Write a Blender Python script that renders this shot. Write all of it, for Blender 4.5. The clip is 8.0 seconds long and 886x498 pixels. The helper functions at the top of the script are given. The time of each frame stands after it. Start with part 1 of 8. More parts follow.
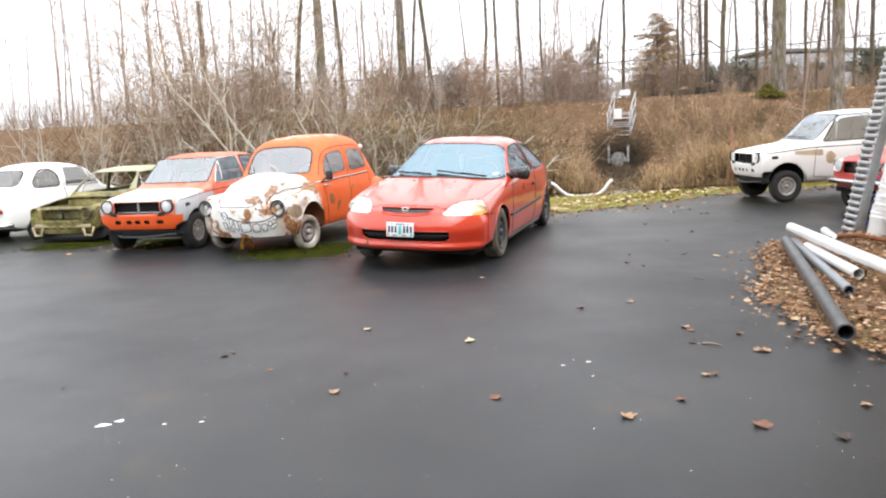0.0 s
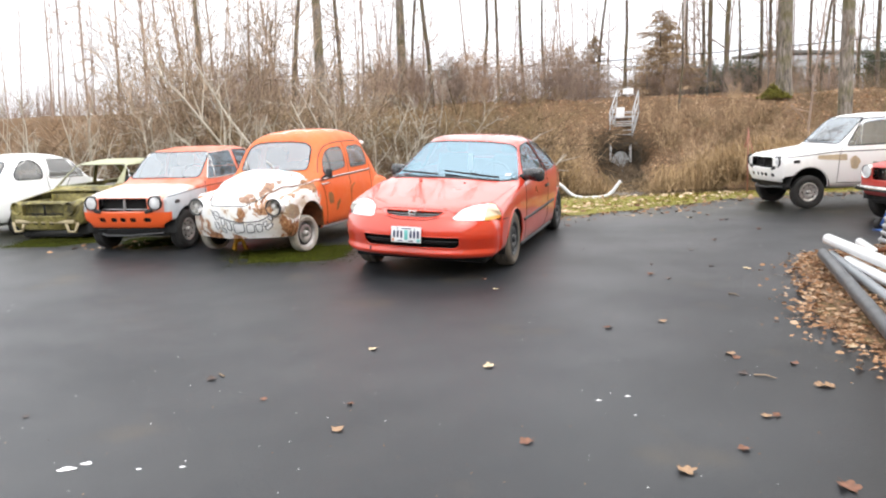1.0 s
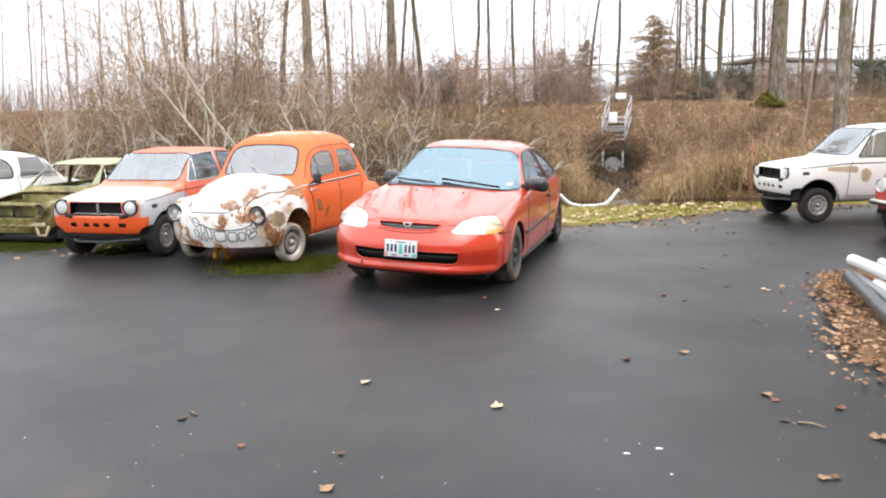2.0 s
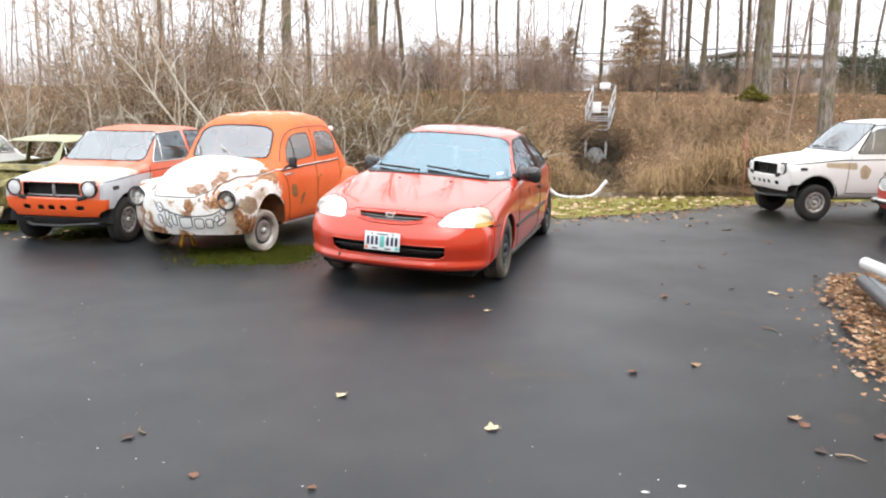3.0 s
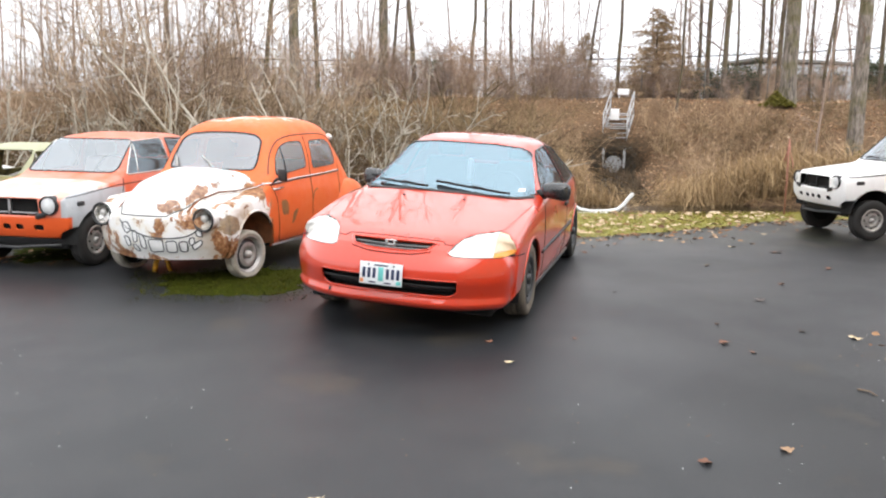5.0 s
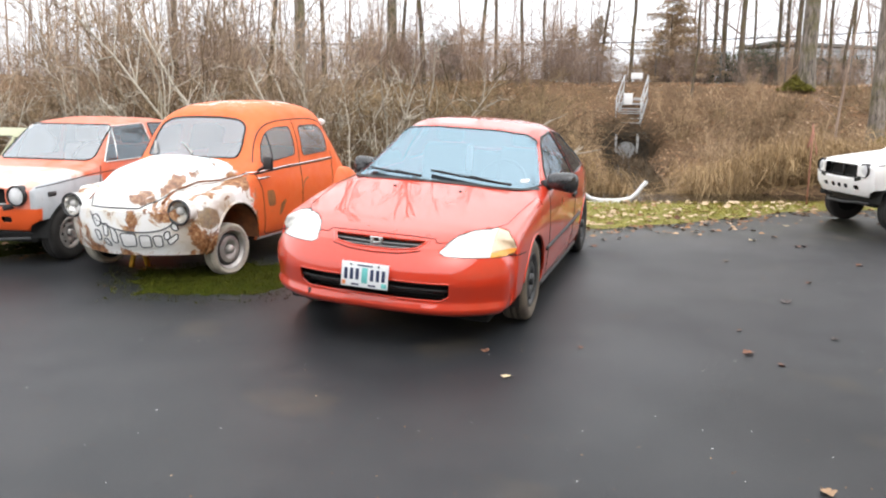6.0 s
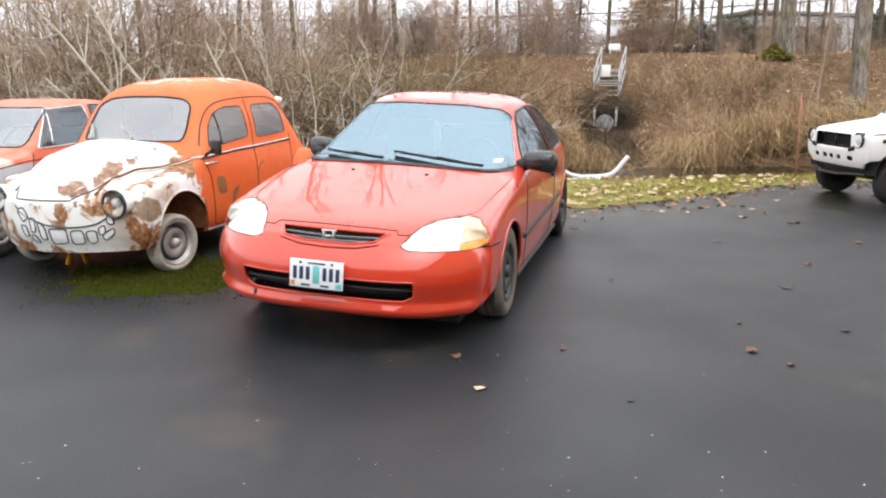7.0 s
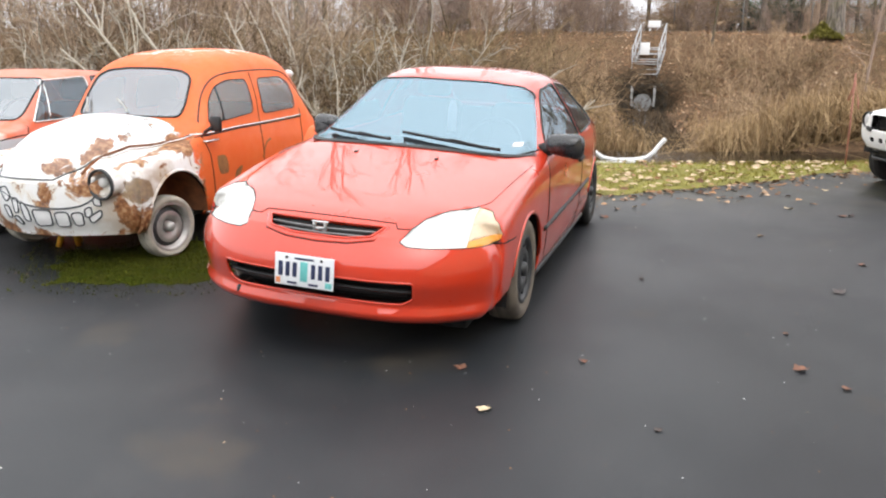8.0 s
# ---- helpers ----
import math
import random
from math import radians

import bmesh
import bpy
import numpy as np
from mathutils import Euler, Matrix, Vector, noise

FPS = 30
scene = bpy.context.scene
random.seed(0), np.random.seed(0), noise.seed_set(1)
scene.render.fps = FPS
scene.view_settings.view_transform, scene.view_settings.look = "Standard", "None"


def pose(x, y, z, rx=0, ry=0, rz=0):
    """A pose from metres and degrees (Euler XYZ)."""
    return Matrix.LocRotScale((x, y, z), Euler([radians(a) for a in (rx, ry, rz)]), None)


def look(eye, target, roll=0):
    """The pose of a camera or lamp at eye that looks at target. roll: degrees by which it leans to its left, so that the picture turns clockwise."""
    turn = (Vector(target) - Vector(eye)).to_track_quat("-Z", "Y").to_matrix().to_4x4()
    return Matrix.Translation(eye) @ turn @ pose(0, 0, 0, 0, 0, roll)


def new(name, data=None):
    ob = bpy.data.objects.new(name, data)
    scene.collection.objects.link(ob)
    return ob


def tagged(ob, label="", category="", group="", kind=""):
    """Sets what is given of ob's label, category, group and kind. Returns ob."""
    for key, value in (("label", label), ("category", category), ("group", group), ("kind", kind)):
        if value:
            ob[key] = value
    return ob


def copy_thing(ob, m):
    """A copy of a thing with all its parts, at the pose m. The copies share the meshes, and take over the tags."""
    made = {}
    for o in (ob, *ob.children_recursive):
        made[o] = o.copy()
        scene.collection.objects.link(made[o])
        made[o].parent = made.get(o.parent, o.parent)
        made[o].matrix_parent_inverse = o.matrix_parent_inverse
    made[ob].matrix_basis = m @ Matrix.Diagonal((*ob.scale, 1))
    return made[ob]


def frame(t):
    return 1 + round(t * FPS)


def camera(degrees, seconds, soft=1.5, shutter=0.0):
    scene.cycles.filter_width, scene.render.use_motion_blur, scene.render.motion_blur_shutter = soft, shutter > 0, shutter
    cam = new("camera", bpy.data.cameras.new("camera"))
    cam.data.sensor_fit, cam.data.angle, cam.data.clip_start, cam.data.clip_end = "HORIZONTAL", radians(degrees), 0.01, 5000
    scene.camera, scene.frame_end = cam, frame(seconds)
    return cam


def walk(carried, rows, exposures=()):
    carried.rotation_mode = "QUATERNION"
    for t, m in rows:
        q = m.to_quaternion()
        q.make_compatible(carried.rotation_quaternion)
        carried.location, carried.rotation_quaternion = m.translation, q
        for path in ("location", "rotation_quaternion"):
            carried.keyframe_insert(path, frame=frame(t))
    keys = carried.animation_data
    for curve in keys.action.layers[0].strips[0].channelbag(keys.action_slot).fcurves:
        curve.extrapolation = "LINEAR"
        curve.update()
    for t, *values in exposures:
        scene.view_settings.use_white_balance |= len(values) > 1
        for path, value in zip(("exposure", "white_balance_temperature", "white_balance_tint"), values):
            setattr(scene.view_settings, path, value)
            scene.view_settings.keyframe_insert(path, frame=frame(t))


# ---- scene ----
cam = camera(57.5, 8.0, 2.1)
PATH = [
    (0, (0.456, -1.338, 1.562), (0.406, 0.636, 1.25), -2.9),
    (0.5, (0.327, -1.005, 1.577), (0.379, 0.973, 1.287), -2.0),
    (1, (0.293, -0.681, 1.576), (0.258, 1.292, 1.253), -1.9),
    (1.2, (0.286, -0.542, 1.593), (0.248, 1.432, 1.273), -1.5),
    (2.3, (0.125, 0.085, 1.614), (0.143, 2.059, 1.292), -0.5),
    (2.5, (0.101, 0.204, 1.592), (0.131, 2.18, 1.284), -0.1),
    (3, (0.11, 0.509, 1.577), (0.168, 2.477, 1.223), 0.6),
    (3.5, (0.139, 0.802, 1.535), (0.169, 2.777, 1.221), 2.2),
    (4, (0.131, 1.101, 1.511), (0.154, 3.075, 1.185), 0.6),
    (4.2, (0.109, 1.252, 1.499), (0.156, 3.228, 1.195), 0.4),
    (5.3, (0.194, 1.885, 1.567), (0.204, 3.855, 1.222), 0.9),
    (5.5, (0.246, 2.036, 1.546), (0.235, 4.007, 1.21), 0.7),
    (6, (0.276, 2.27, 1.538), (0.276, 4.235, 1.165), 0.7),
    (6.5, (0.302, 2.575, 1.52), (0.336, 4.535, 1.127), 0.5),
    (7, (0.373, 2.884, 1.507), (0.421, 4.837, 1.078), -0.4),
    (7.5, (0.462, 3.17, 1.509), (0.401, 5.127, 1.099), 0.1),
    (8, (0.516, 3.411, 1.483), (0.483, 5.352, 1.0), 0.3),
]
walk(cam, [(t, look(eye, target, roll)) for t, eye, target, roll in PATH], [(0, 1.11), (4, 1.03), (8, 0.94)])

# ---------------- world, sun, exposure ----------------
world = bpy.data.worlds.new("overcast_sky")
scene.world = world
world.use_nodes = True
wn, wl = world.node_tree.nodes, world.node_tree.links
wn.clear()
sky = wn.new("ShaderNodeTexSky")
sky.sky_type = "NISHITA"
sky.sun_disc = False
sky.sun_elevation = radians(60)
sky.sun_rotation = radians(150)
sky.air_density, sky.dust_density, sky.ozone_density = 1.0, 6.0, 1.0
cloud = wn.new("ShaderNodeHueSaturation")
cloud.inputs["Saturation"].default_value = 0.22
flat = wn.new("ShaderNodeMixRGB")
flat.inputs["Fac"].default_value = 0.62
flat.inputs["Color2"].default_value = (8.3, 8.5, 9.0, 1)
back = wn.new("ShaderNodeBackground")
back.inputs["Strength"].default_value = 0.13
wout = wn.new("ShaderNodeOutputWorld")
wl.new(sky.outputs[0], cloud.inputs["Color"])
wl.new(cloud.outputs[0], flat.inputs["Color1"])
wl.new(flat.outputs[0], back.inputs["Color"])
wl.new(back.outputs[0], wout.inputs["Surface"])
sun = new("sun", bpy.data.lights.new("sun", "SUN"))
sun.data.energy, sun.data.angle, sun.data.color = 0.85, radians(178), (1.0, 0.96, 0.9)
sun.matrix_world = look((0, 0, 30), (0.35 * 23, 0.9 * 23, 30 - 23 * math.tan(radians(78))))

# ---------------- materials ----------------
def mat(name):
    m = bpy.data.materials.new(name)
    m.use_nodes = True
    n = m.node_tree.nodes
    return m, n, m.node_tree.links, n["Principled BSDF"]


def node(n, kind, **kw):
    nd = n.new("ShaderNode" + kind)
    for k, v in kw.items():
        nd.inputs[k.replace("_", " ")].default_value = v
    return nd


def ramp(n, l, src, stops, interp="LINEAR"):
    r = n.new("ShaderNodeValToRGB")
    r.color_ramp.interpolation = interp
    el = r.color_ramp.elements
    while len(el) < len(stops):
        el.new(0.5)
    for e, (p, c) in zip(el, stops):
        e.position = p
        e.color = (*c, 1) if len(c) == 3 else c
    l.new(src, r.inputs[0])
    return r.outputs[0]


def grey(v):
    return (v, v, v)


def mix(n, l, fac, a, b):
    m = n.new("ShaderNodeMixRGB")
    for sock, v in ((m.inputs[0], fac), (m.inputs[1], a), (m.inputs[2], b)):
        if isinstance(v, (int, float)):
            sock.default_value = v
        elif isinstance(v, tuple):
            sock.default_value = (*v, 1)
        else:
            l.new(v, sock)
    return m.outputs[0]


def maths(n, l, op, a, b=0.0):
    m = n.new("ShaderNodeMath")
    m.operation = op
    for sock, v in ((m.inputs[0], a), (m.inputs[1], b)):
        if isinstance(v, (int, float)):
            sock.default_value = v
        else:
            l.new(v, sock)
    return m.outputs[0]


def coords(n, l, kind="Object", scale=(1, 1, 1)):
    t = n.new("ShaderNodeTexCoord")
    m = n.new("ShaderNodeMapping")
    m.inputs["Scale"].default_value = scale
    l.new(t.outputs[kind], m.inputs["Vector"])
    return m.outputs[0]


def noisy(n, l, vec, scale, detail=4.0, rough=0.55, distort=0.0):
    t = n.new("ShaderNodeTexNoise")
    t.inputs["Scale"].default_value, t.inputs["Detail"].default_value = scale, detail
    t.inputs["Roughness"].default_value, t.inputs["Distortion"].default_value = rough, distort
    l.new(vec, t.inputs["Vector"])
    return t.outputs["Fac"]


def bumped(n, l, bsdf, height, strength=0.3, dist=0.01):
    b = n.new("ShaderNodeBump")
    b.inputs["Strength"].default_value, b.inputs["Distance"].default_value = strength, dist
    l.new(height, b.inputs["Height"])
    l.new(b.outputs[0], bsdf.inputs["Normal"])


def plain(name, col, rough=0.5, metal=0.0, vary=0.15, scale=8.0, bump=0.0, spec=0.5):
    """A surface of one colour with soft stains and fine grain."""
    m, n, l, b = mat(name)
    v = coords(n, l)
    a, f = noisy(n, l, v, scale, 5), noisy(n, l, v, scale * 14, 3)
    c1 = ramp(n, l, a, [(0.3, tuple(c * (1 - vary) for c in col)), (0.7, tuple(min(1, c * (1 + vary)) for c in col))])
    l.new(mix(n, l, 0.12, c1, ramp(n, l, f, [(0.35, tuple(c * 0.6 for c in col)), (0.65, tuple(min(1, c * 1.3) for c in col))])), b.inputs["Base Color"])
    b.inputs["Metallic"].default_value = metal
    b.inputs["Specular IOR Level"].default_value = spec
    l.new(ramp(n, l, a, [(0.3, grey(max(0, rough - 0.08))), (0.7, grey(min(1, rough + 0.08)))]), b.inputs["Roughness"])
    if bump:
        bumped(n, l, b, f, bump, 0.004)
    return m


def paint(name, col, rough=0.3, coat=0.3, chalk=0.1, dirt=0.25):
    """Car paint: faded in clouds, dusted, with grime in fine streaks."""
    m, n, l, b = mat(name)
    v = coords(n, l)
    big, fine = noisy(n, l, v, 2.2, 6), noisy(n, l, v, 38, 4)
    streak = noisy(n, l, coords(n, l, "Object", (14, 14, 2.2)), 1.0, 5)
    faded = tuple(c + (0.75 - c) * chalk for c in col)
    c = mix(n, l, ramp(n, l, big, [(0.35, grey(0)), (0.72, grey(1))]), col, faded)
    c = mix(n, l, maths(n, l, "MULTIPLY", ramp(n, l, streak, [(0.52, grey(0)), (0.74, grey(1))]), dirt), c, (0.11, 0.09, 0.065))
    c = mix(n, l, maths(n, l, "MULTIPLY", ramp(n, l, fine, [(0.62, grey(0)), (0.72, grey(1))]), dirt * 0.5), c, (0.16, 0.13, 0.1))
    l.new(c, b.inputs["Base Color"])
    l.new(ramp(n, l, big, [(0.3, grey(rough)), (0.75, grey(min(1, rough + 0.15)))]), b.inputs["Roughness"])
    b.inputs["Coat Weight"].default_value, b.inputs["Coat Roughness"].default_value = coat, 0.025
    bumped(n, l, b, fine, 0.03, 0.002)
    return m


def glass(name, tint=(0.82, 0.88, 0.9), pale_film=0.05, gloss=1.5, sheen=(0.74, 0.88, 1.0)):
    """A thin pane: see-through, Fresnel gloss, and a pale film for dust and painted-in sky reflection."""
    m, n, l, b = mat(name)
    tr, gl, di = n.new("ShaderNodeBsdfTransparent"), n.new("ShaderNodeBsdfGlossy"), n.new("ShaderNodeBsdfDiffuse")
    tr.inputs[0].default_value = (*tint, 1)
    gl.inputs["Roughness"].default_value = 0.02
    gl.inputs[0].default_value = (*sheen, 1)
    di.inputs[0].default_value = (0.55, 0.53, 0.5, 1)
    fr = node(n, "Fresnel", IOR=gloss)
    m1, m2 = n.new("ShaderNodeMixShader"), n.new("ShaderNodeMixShader")
    a = noisy(n, l, coords(n, l), 3.0, 6)
    l.new(ramp(n, l, a, [(0.3, grey(pale_film * 0.75)), (0.75, grey(min(1, pale_film * 1.3)))]), m1.inputs[0])
    l.new(tr.outputs[0], m1.inputs[1]), l.new(di.outputs[0], m1.inputs[2])
    l.new(fr.outputs[0], m2.inputs[0]), l.new(m1.outputs[0], m2.inputs[1]), l.new(gl.outputs[0], m2.inputs[2])
    l.new(m2.outputs[0], n["Material Output"].inputs["Surface"])
    return m


# ---------------- mesh tools ----------------
def part(name, bm, material, parent=None, label="", smooth=True):
    """Links a bmesh as one mesh object, under a thing or part when one is given."""
    me = bpy.data.meshes.new(name)
    bmesh.ops.recalc_face_normals(bm, faces=bm.faces) if len(bm.faces) < 60000 else None
    bm.to_mesh(me)
    bm.free()
    if smooth:
        me.shade_smooth()
    for m in material if isinstance(material, (list, tuple)) else [material]:
        me.materials.append(m)
    ob = new(name, me)
    if parent:
        ob.parent = parent
    return tagged(ob, label=label)


def raw(name, verts, faces, material, parent=None, label="", smooth=False):
    """Links plain vertex and face arrays as one mesh object."""
    me = bpy.data.meshes.new(name)
    me.from_pydata(verts, [], faces)
    if smooth:
        me.shade_smooth()
    for m in material if isinstance(material, (list, tuple)) else [material]:
        me.materials.append(m)
    ob = new(name, me)
    if parent:
        ob.parent = parent
    return tagged(ob, label=label)


def edged(ob, degrees=35):
    """Keeps edges sharper than this hard under smooth shading."""
    ob.data.set_sharp_from_angle(angle=radians(degrees))
    return ob


def thing(name, m, label, category, group=""):
    e = new(name)
    e.empty_display_size = 0.2
    e.matrix_world = m
    return tagged(e, label, category, group)


def box(bm, size, at=(0, 0, 0), turn=(0, 0, 0), bevel=0.0):
    r = bmesh.ops.create_cube(bm, size=1.0)
    bmesh.ops.scale(bm, vec=size, verts=r["verts"])
    if bevel:
        es = list({e for v in r["verts"] for e in v.link_edges})
        vs = bmesh.ops.bevel(bm, geom=es, offset=bevel, segments=2, profile=0.5, affect="EDGES")["verts"]
        fs = {f for v in vs for f in v.link_faces}
        r["verts"] = list({v for f in fs for v in f.verts})
    bmesh.ops.transform(bm, matrix=pose(*at, *turn), verts=r["verts"])
    return r["verts"]


def tube(bm, pts, radii, sides=8, cap=True):
    """Sweeps a round section along points."""
    pts = [Vector(p) for p in pts]
    if isinstance(radii, (int, float)):
        radii = [radii] * len(pts)
    rings, up = [], Vector((0, 0, 1))
    for i, p in enumerate(pts):
        d = (pts[min(i + 1, len(pts) - 1)] - pts[max(i - 1, 0)]).normalized()
        a = d.cross(up)
        if a.length < 0.05:
            a = d.cross(Vector((1, 0, 0)))
        a.normalize()
        b = d.cross(a)
        rings.append([bm.verts.new(p + (a * math.cos(t) + b * math.sin(t)) * radii[i]) for t in (2 * math.pi * k / sides for k in range(sides))])
    for r, s in zip(rings, rings[1:]):
        for k in range(sides):
            bm.faces.new((r[k], r[(k + 1) % sides], s[(k + 1) % sides], s[k]))
    if cap:
        bm.faces.new(rings[0])
        bm.faces.new(rings[-1])
    return rings


def lathe(bm, prof, sides=32, axis="y", at=(0, 0, 0)):
    """Turns (along, radius) pairs round an axis."""
    rings = []
    for s, r in prof:
        ring = []
        for k in range(sides):
            t = 2 * math.pi * k / sides
            c, d = r * math.cos(t), r * math.sin(t)
            p = {"y": (c, s, d), "x": (s, c, d), "z": (c, d, s)}[axis]
            ring.append(bm.verts.new(Vector(p) + Vector(at)))
        rings.append(ring)
    for a, b in zip(rings, rings[1:]):
        for k in range(sides):
            bm.faces.new((a[k], a[(k + 1) % sides], b[(k + 1) % sides], b[k]))
    return rings


def round_poly(pts, r=0.05, seg=4):
    """A polygon with rounded corners."""
    out, n = [], len(pts)
    for i in range(n):
        p, a, b = Vector(pts[i]), Vector(pts[i - 1]), Vector(pts[(i + 1) % n])
        ra = min(r, (a - p).length * 0.45, (b - p).length * 0.45)
        s, e = p + (a - p).normalized() * ra, p + (b - p).normalized() * ra
        for k in range(seg + 1):
            t = k / seg
            out.append(tuple(s * (1 - t) ** 2 + p * 2 * t * (1 - t) + e * t * t))
    return out


def curve(pts, xs, soft=0.05):
    """A softened run of straight lines through (x, value) pairs."""
    pts = sorted(pts)
    px, pv = [p[0] for p in pts], [p[1] for p in pts]
    fine = np.linspace(px[0] - 1.0, px[-1] + 1.0, 1600)
    v = np.interp(fine, px, pv)
    if soft > 0:
        step = fine[1] - fine[0]
        k = np.arange(-int(3 * soft / step) - 1, int(3 * soft / step) + 2) * step
        w = np.exp(-0.5 * (k / soft) ** 2)
        v = np.convolve(np.pad(v, len(k) // 2, mode="edge"), w / w.sum(), mode="valid")
    return np.interp(xs, fine, v)


def cut_region(bm, poly, plane, keep):
    """Splits the skin along a convex outline seen along one axis, and gives the faces inside. plane: 'xz', 'yz' or 'xy'. keep: which faces take part."""
    ia, ib = "xyz".index(plane[0]), "xyz".index(plane[1])
    ic = 3 - ia - ib
    poly = [Vector(p) for p in poly]
    area = sum(a.x * b.y - b.x * a.y for a, b in zip(poly, poly[1:] + poly[:1]))
    if area < 0:
        poly = poly[::-1]
    lo = (min(p.x for p in poly) - 0.03, min(p.y for p in poly) - 0.03)
    hi = (max(p.x for p in poly) + 0.03, max(p.y for p in poly) + 0.03)

    def near():
        got = []
        for f in bm.faces:
            c = f.calc_center_median()
            if lo[0] < c[ia] < hi[0] and lo[1] < c[ib] < hi[1] and keep(c, f.normal):
                got.append(f)
        return got

    for a, b in zip(poly, poly[1:] + poly[:1]):
        if (b - a).length < 1e-5:
            continue
        fs = near()
        geom = list({v for f in fs for v in f.verts}) + list({e for f in fs for e in f.edges}) + fs
        co, no = [0, 0, 0], [0, 0, 0]
        co[ia], co[ib] = a.x, a.y
        no[ia], no[ib] = (b - a).y, -(b - a).x
        bmesh.ops.bisect_plane(bm, geom=geom, dist=1e-5, plane_co=co, plane_no=no)
    inside = []
    for f in near():
        c = f.calc_center_median()
        p = Vector((c[ia], c[ib]))
        if all((b - a).x * (p - a).y - (b - a).y * (p - a).x > -1e-7 for a, b in zip(poly, poly[1:] + poly[:1])):
            inside.append(f)
    return inside


def take(bm, faces, move=(0, 0, 0), keep=False):
    """Moves faces out of a skin into a bmesh of their own."""
    out, made = bmesh.new(), {}
    for f in faces:
        for v in f.verts:
            if v not in made:
                made[v] = out.verts.new(v.co + Vector(move))
        try:
            out.faces.new([made[v] for v in f.verts])
        except ValueError:
            pass
    if not keep:
        bmesh.ops.delete(bm, geom=faces, context="FACES")
    return out


def thick(ob, t, offset=-1.0):
    m = ob.modifiers.new("thickness", "SOLIDIFY")
    m.thickness, m.offset = t, offset
    return ob


def skin(c, nx=110):
    """The outer skin of a car, nose towards +x: an open-bottomed bmesh lofted from the car's curves."""
    xf, xr = c["front"], c["rear"]
    u = np.linspace(0, 1, nx)
    xs = xf + (xr - xf) * (u - 0.045 * np.sin(2 * np.pi * u))
    soft = c.get("soft", 0.05)
    T, S = curve(c["top"], xs, c.get("top_soft", soft)), curve(c["shoulder"], xs, soft)
    W, R, B = curve(c["width"], xs, soft), curve(c["rail"], xs, soft), curve(c["sill"], xs, soft)
    E = curve(c["edge"], xs, soft)
    tuck, waist = c.get("tuck", 0.05), c.get("waist", 0.0)
    rings = []
    for x, t, s, w, r, b, e in zip(xs, T, S, W, R, B, E):
        pts = [(w - tuck, b), (w - tuck * 0.35, b + 0.06 * (s - b)), (w - 0.004 - waist, b + 0.3 * (s - b)), (w, b + 0.62 * (s - b)), (w - 0.012, b + 0.86 * (s - b)), (w - 0.035, s)]
        h = max(t - e - s, c.get("dip", 0.004))
        pts += [(w - 0.035 + (r - w + 0.035) * 0.5 + c.get("bow", 0.012), s + h * 0.5), (r, s + h)]
        for k in range(1, 7):
            a = k / 6 * math.pi / 2
            pts.append((r * math.cos(a) ** c.get("crown", 0.9), s + h + (t - s - h) * math.sin(a)))
        P = np.array(pts)
        d = np.r_[0, np.cumsum(np.hypot(*np.diff(P, axis=0).T))]
        seg = np.r_[np.linspace(d[0], d[5], 17)[:-1], np.linspace(d[5], d[7], 11)[:-1], np.linspace(d[7], d[-1], 13)]
        Q = np.c_[np.interp(seg, d, P[:, 0]), np.interp(seg, d, P[:, 1])]
        for _ in range(c.get("round", 2)):
            M = Q.copy()
            M[1:-1] = 0.25 * Q[:-2] + 0.5 * Q[1:-1] + 0.25 * Q[2:]
            M[-1] = (0, 0.5 * Q[-1, 1] + 0.5 * Q[-2, 1])
            Q = M
        rings.append(np.c_[np.full(len(Q), x), Q])
    bm = bmesh.new()
    N = len(rings[0])
    nf, nr = c.get("nose", [(0, 0)]), c.get("tail", [(0, 0)])
    Lf, Lr = c.get("nose_len", 0.5), c.get("tail_len", 0.4)
    bf, br, pw = c.get("front_bow", 0.1), c.get("rear_bow", 0.1), c.get("bow_power", 2.4)
    wmax = max(W)

    def warp(p):
        x, y, z = p
        f = min(1, max(0, (x - (xf - Lf)) / Lf))
        g = min(1, max(0, ((xr + Lr) - x) / Lr))
        f, g = f * f * (3 - 2 * f), g * g * (3 - 2 * g)
        q = min(1.05, abs(y) / wmax) ** pw
        x += f * (np.interp(z, [a for a, _ in nf], [d for _, d in nf]) - bf * q)
        x -= g * (np.interp(z, [a for a, _ in nr], [d for _, d in nr]) - br * q)
        return (x, y, z)

    grid = []
    for r in rings:
        left = [bm.verts.new(warp(p)) for p in r]
        right = [bm.verts.new(warp((p[0], -p[1], p[2]))) for p in r[:-1]][::-1]
        grid.append(left + right)
    for a, b in zip(grid, grid[1:]):
        for k in range(len(a) - 1):
            bm.faces.new((a[k], b[k], b[k + 1], a[k + 1]))
    for ring, end in ((grid[0], rings[0]), (grid[-1], rings[-1])):
        cols = c.get("cols", 26)
        rows = []
        for k in range(N - 1):
            x, y, z = end[k]
            row = [ring[k]] + [bm.verts.new(warp((x, y * (1 - 2 * j / cols), z))) for j in range(1, cols)] + [ring[2 * N - 2 - k]]
            rows.append(row)
        for a, b in zip(rows, rows[1:]):
            for j in range(cols):
                bm.faces.new((a[j], a[j + 1], b[j + 1], b[j]))
        top = rows[-1]
        for j in range(cols):
            try:
                bm.faces.new((top[j], top[j + 1], ring[N - 1]))
            except ValueError:
                pass
    # rounds the join of nose and bonnet
    soft_nose = [v for v in bm.verts if v.co.x > xf - c.get("nose_round", 0.0) and v.co.z > c.get("round_above", 0.42)]
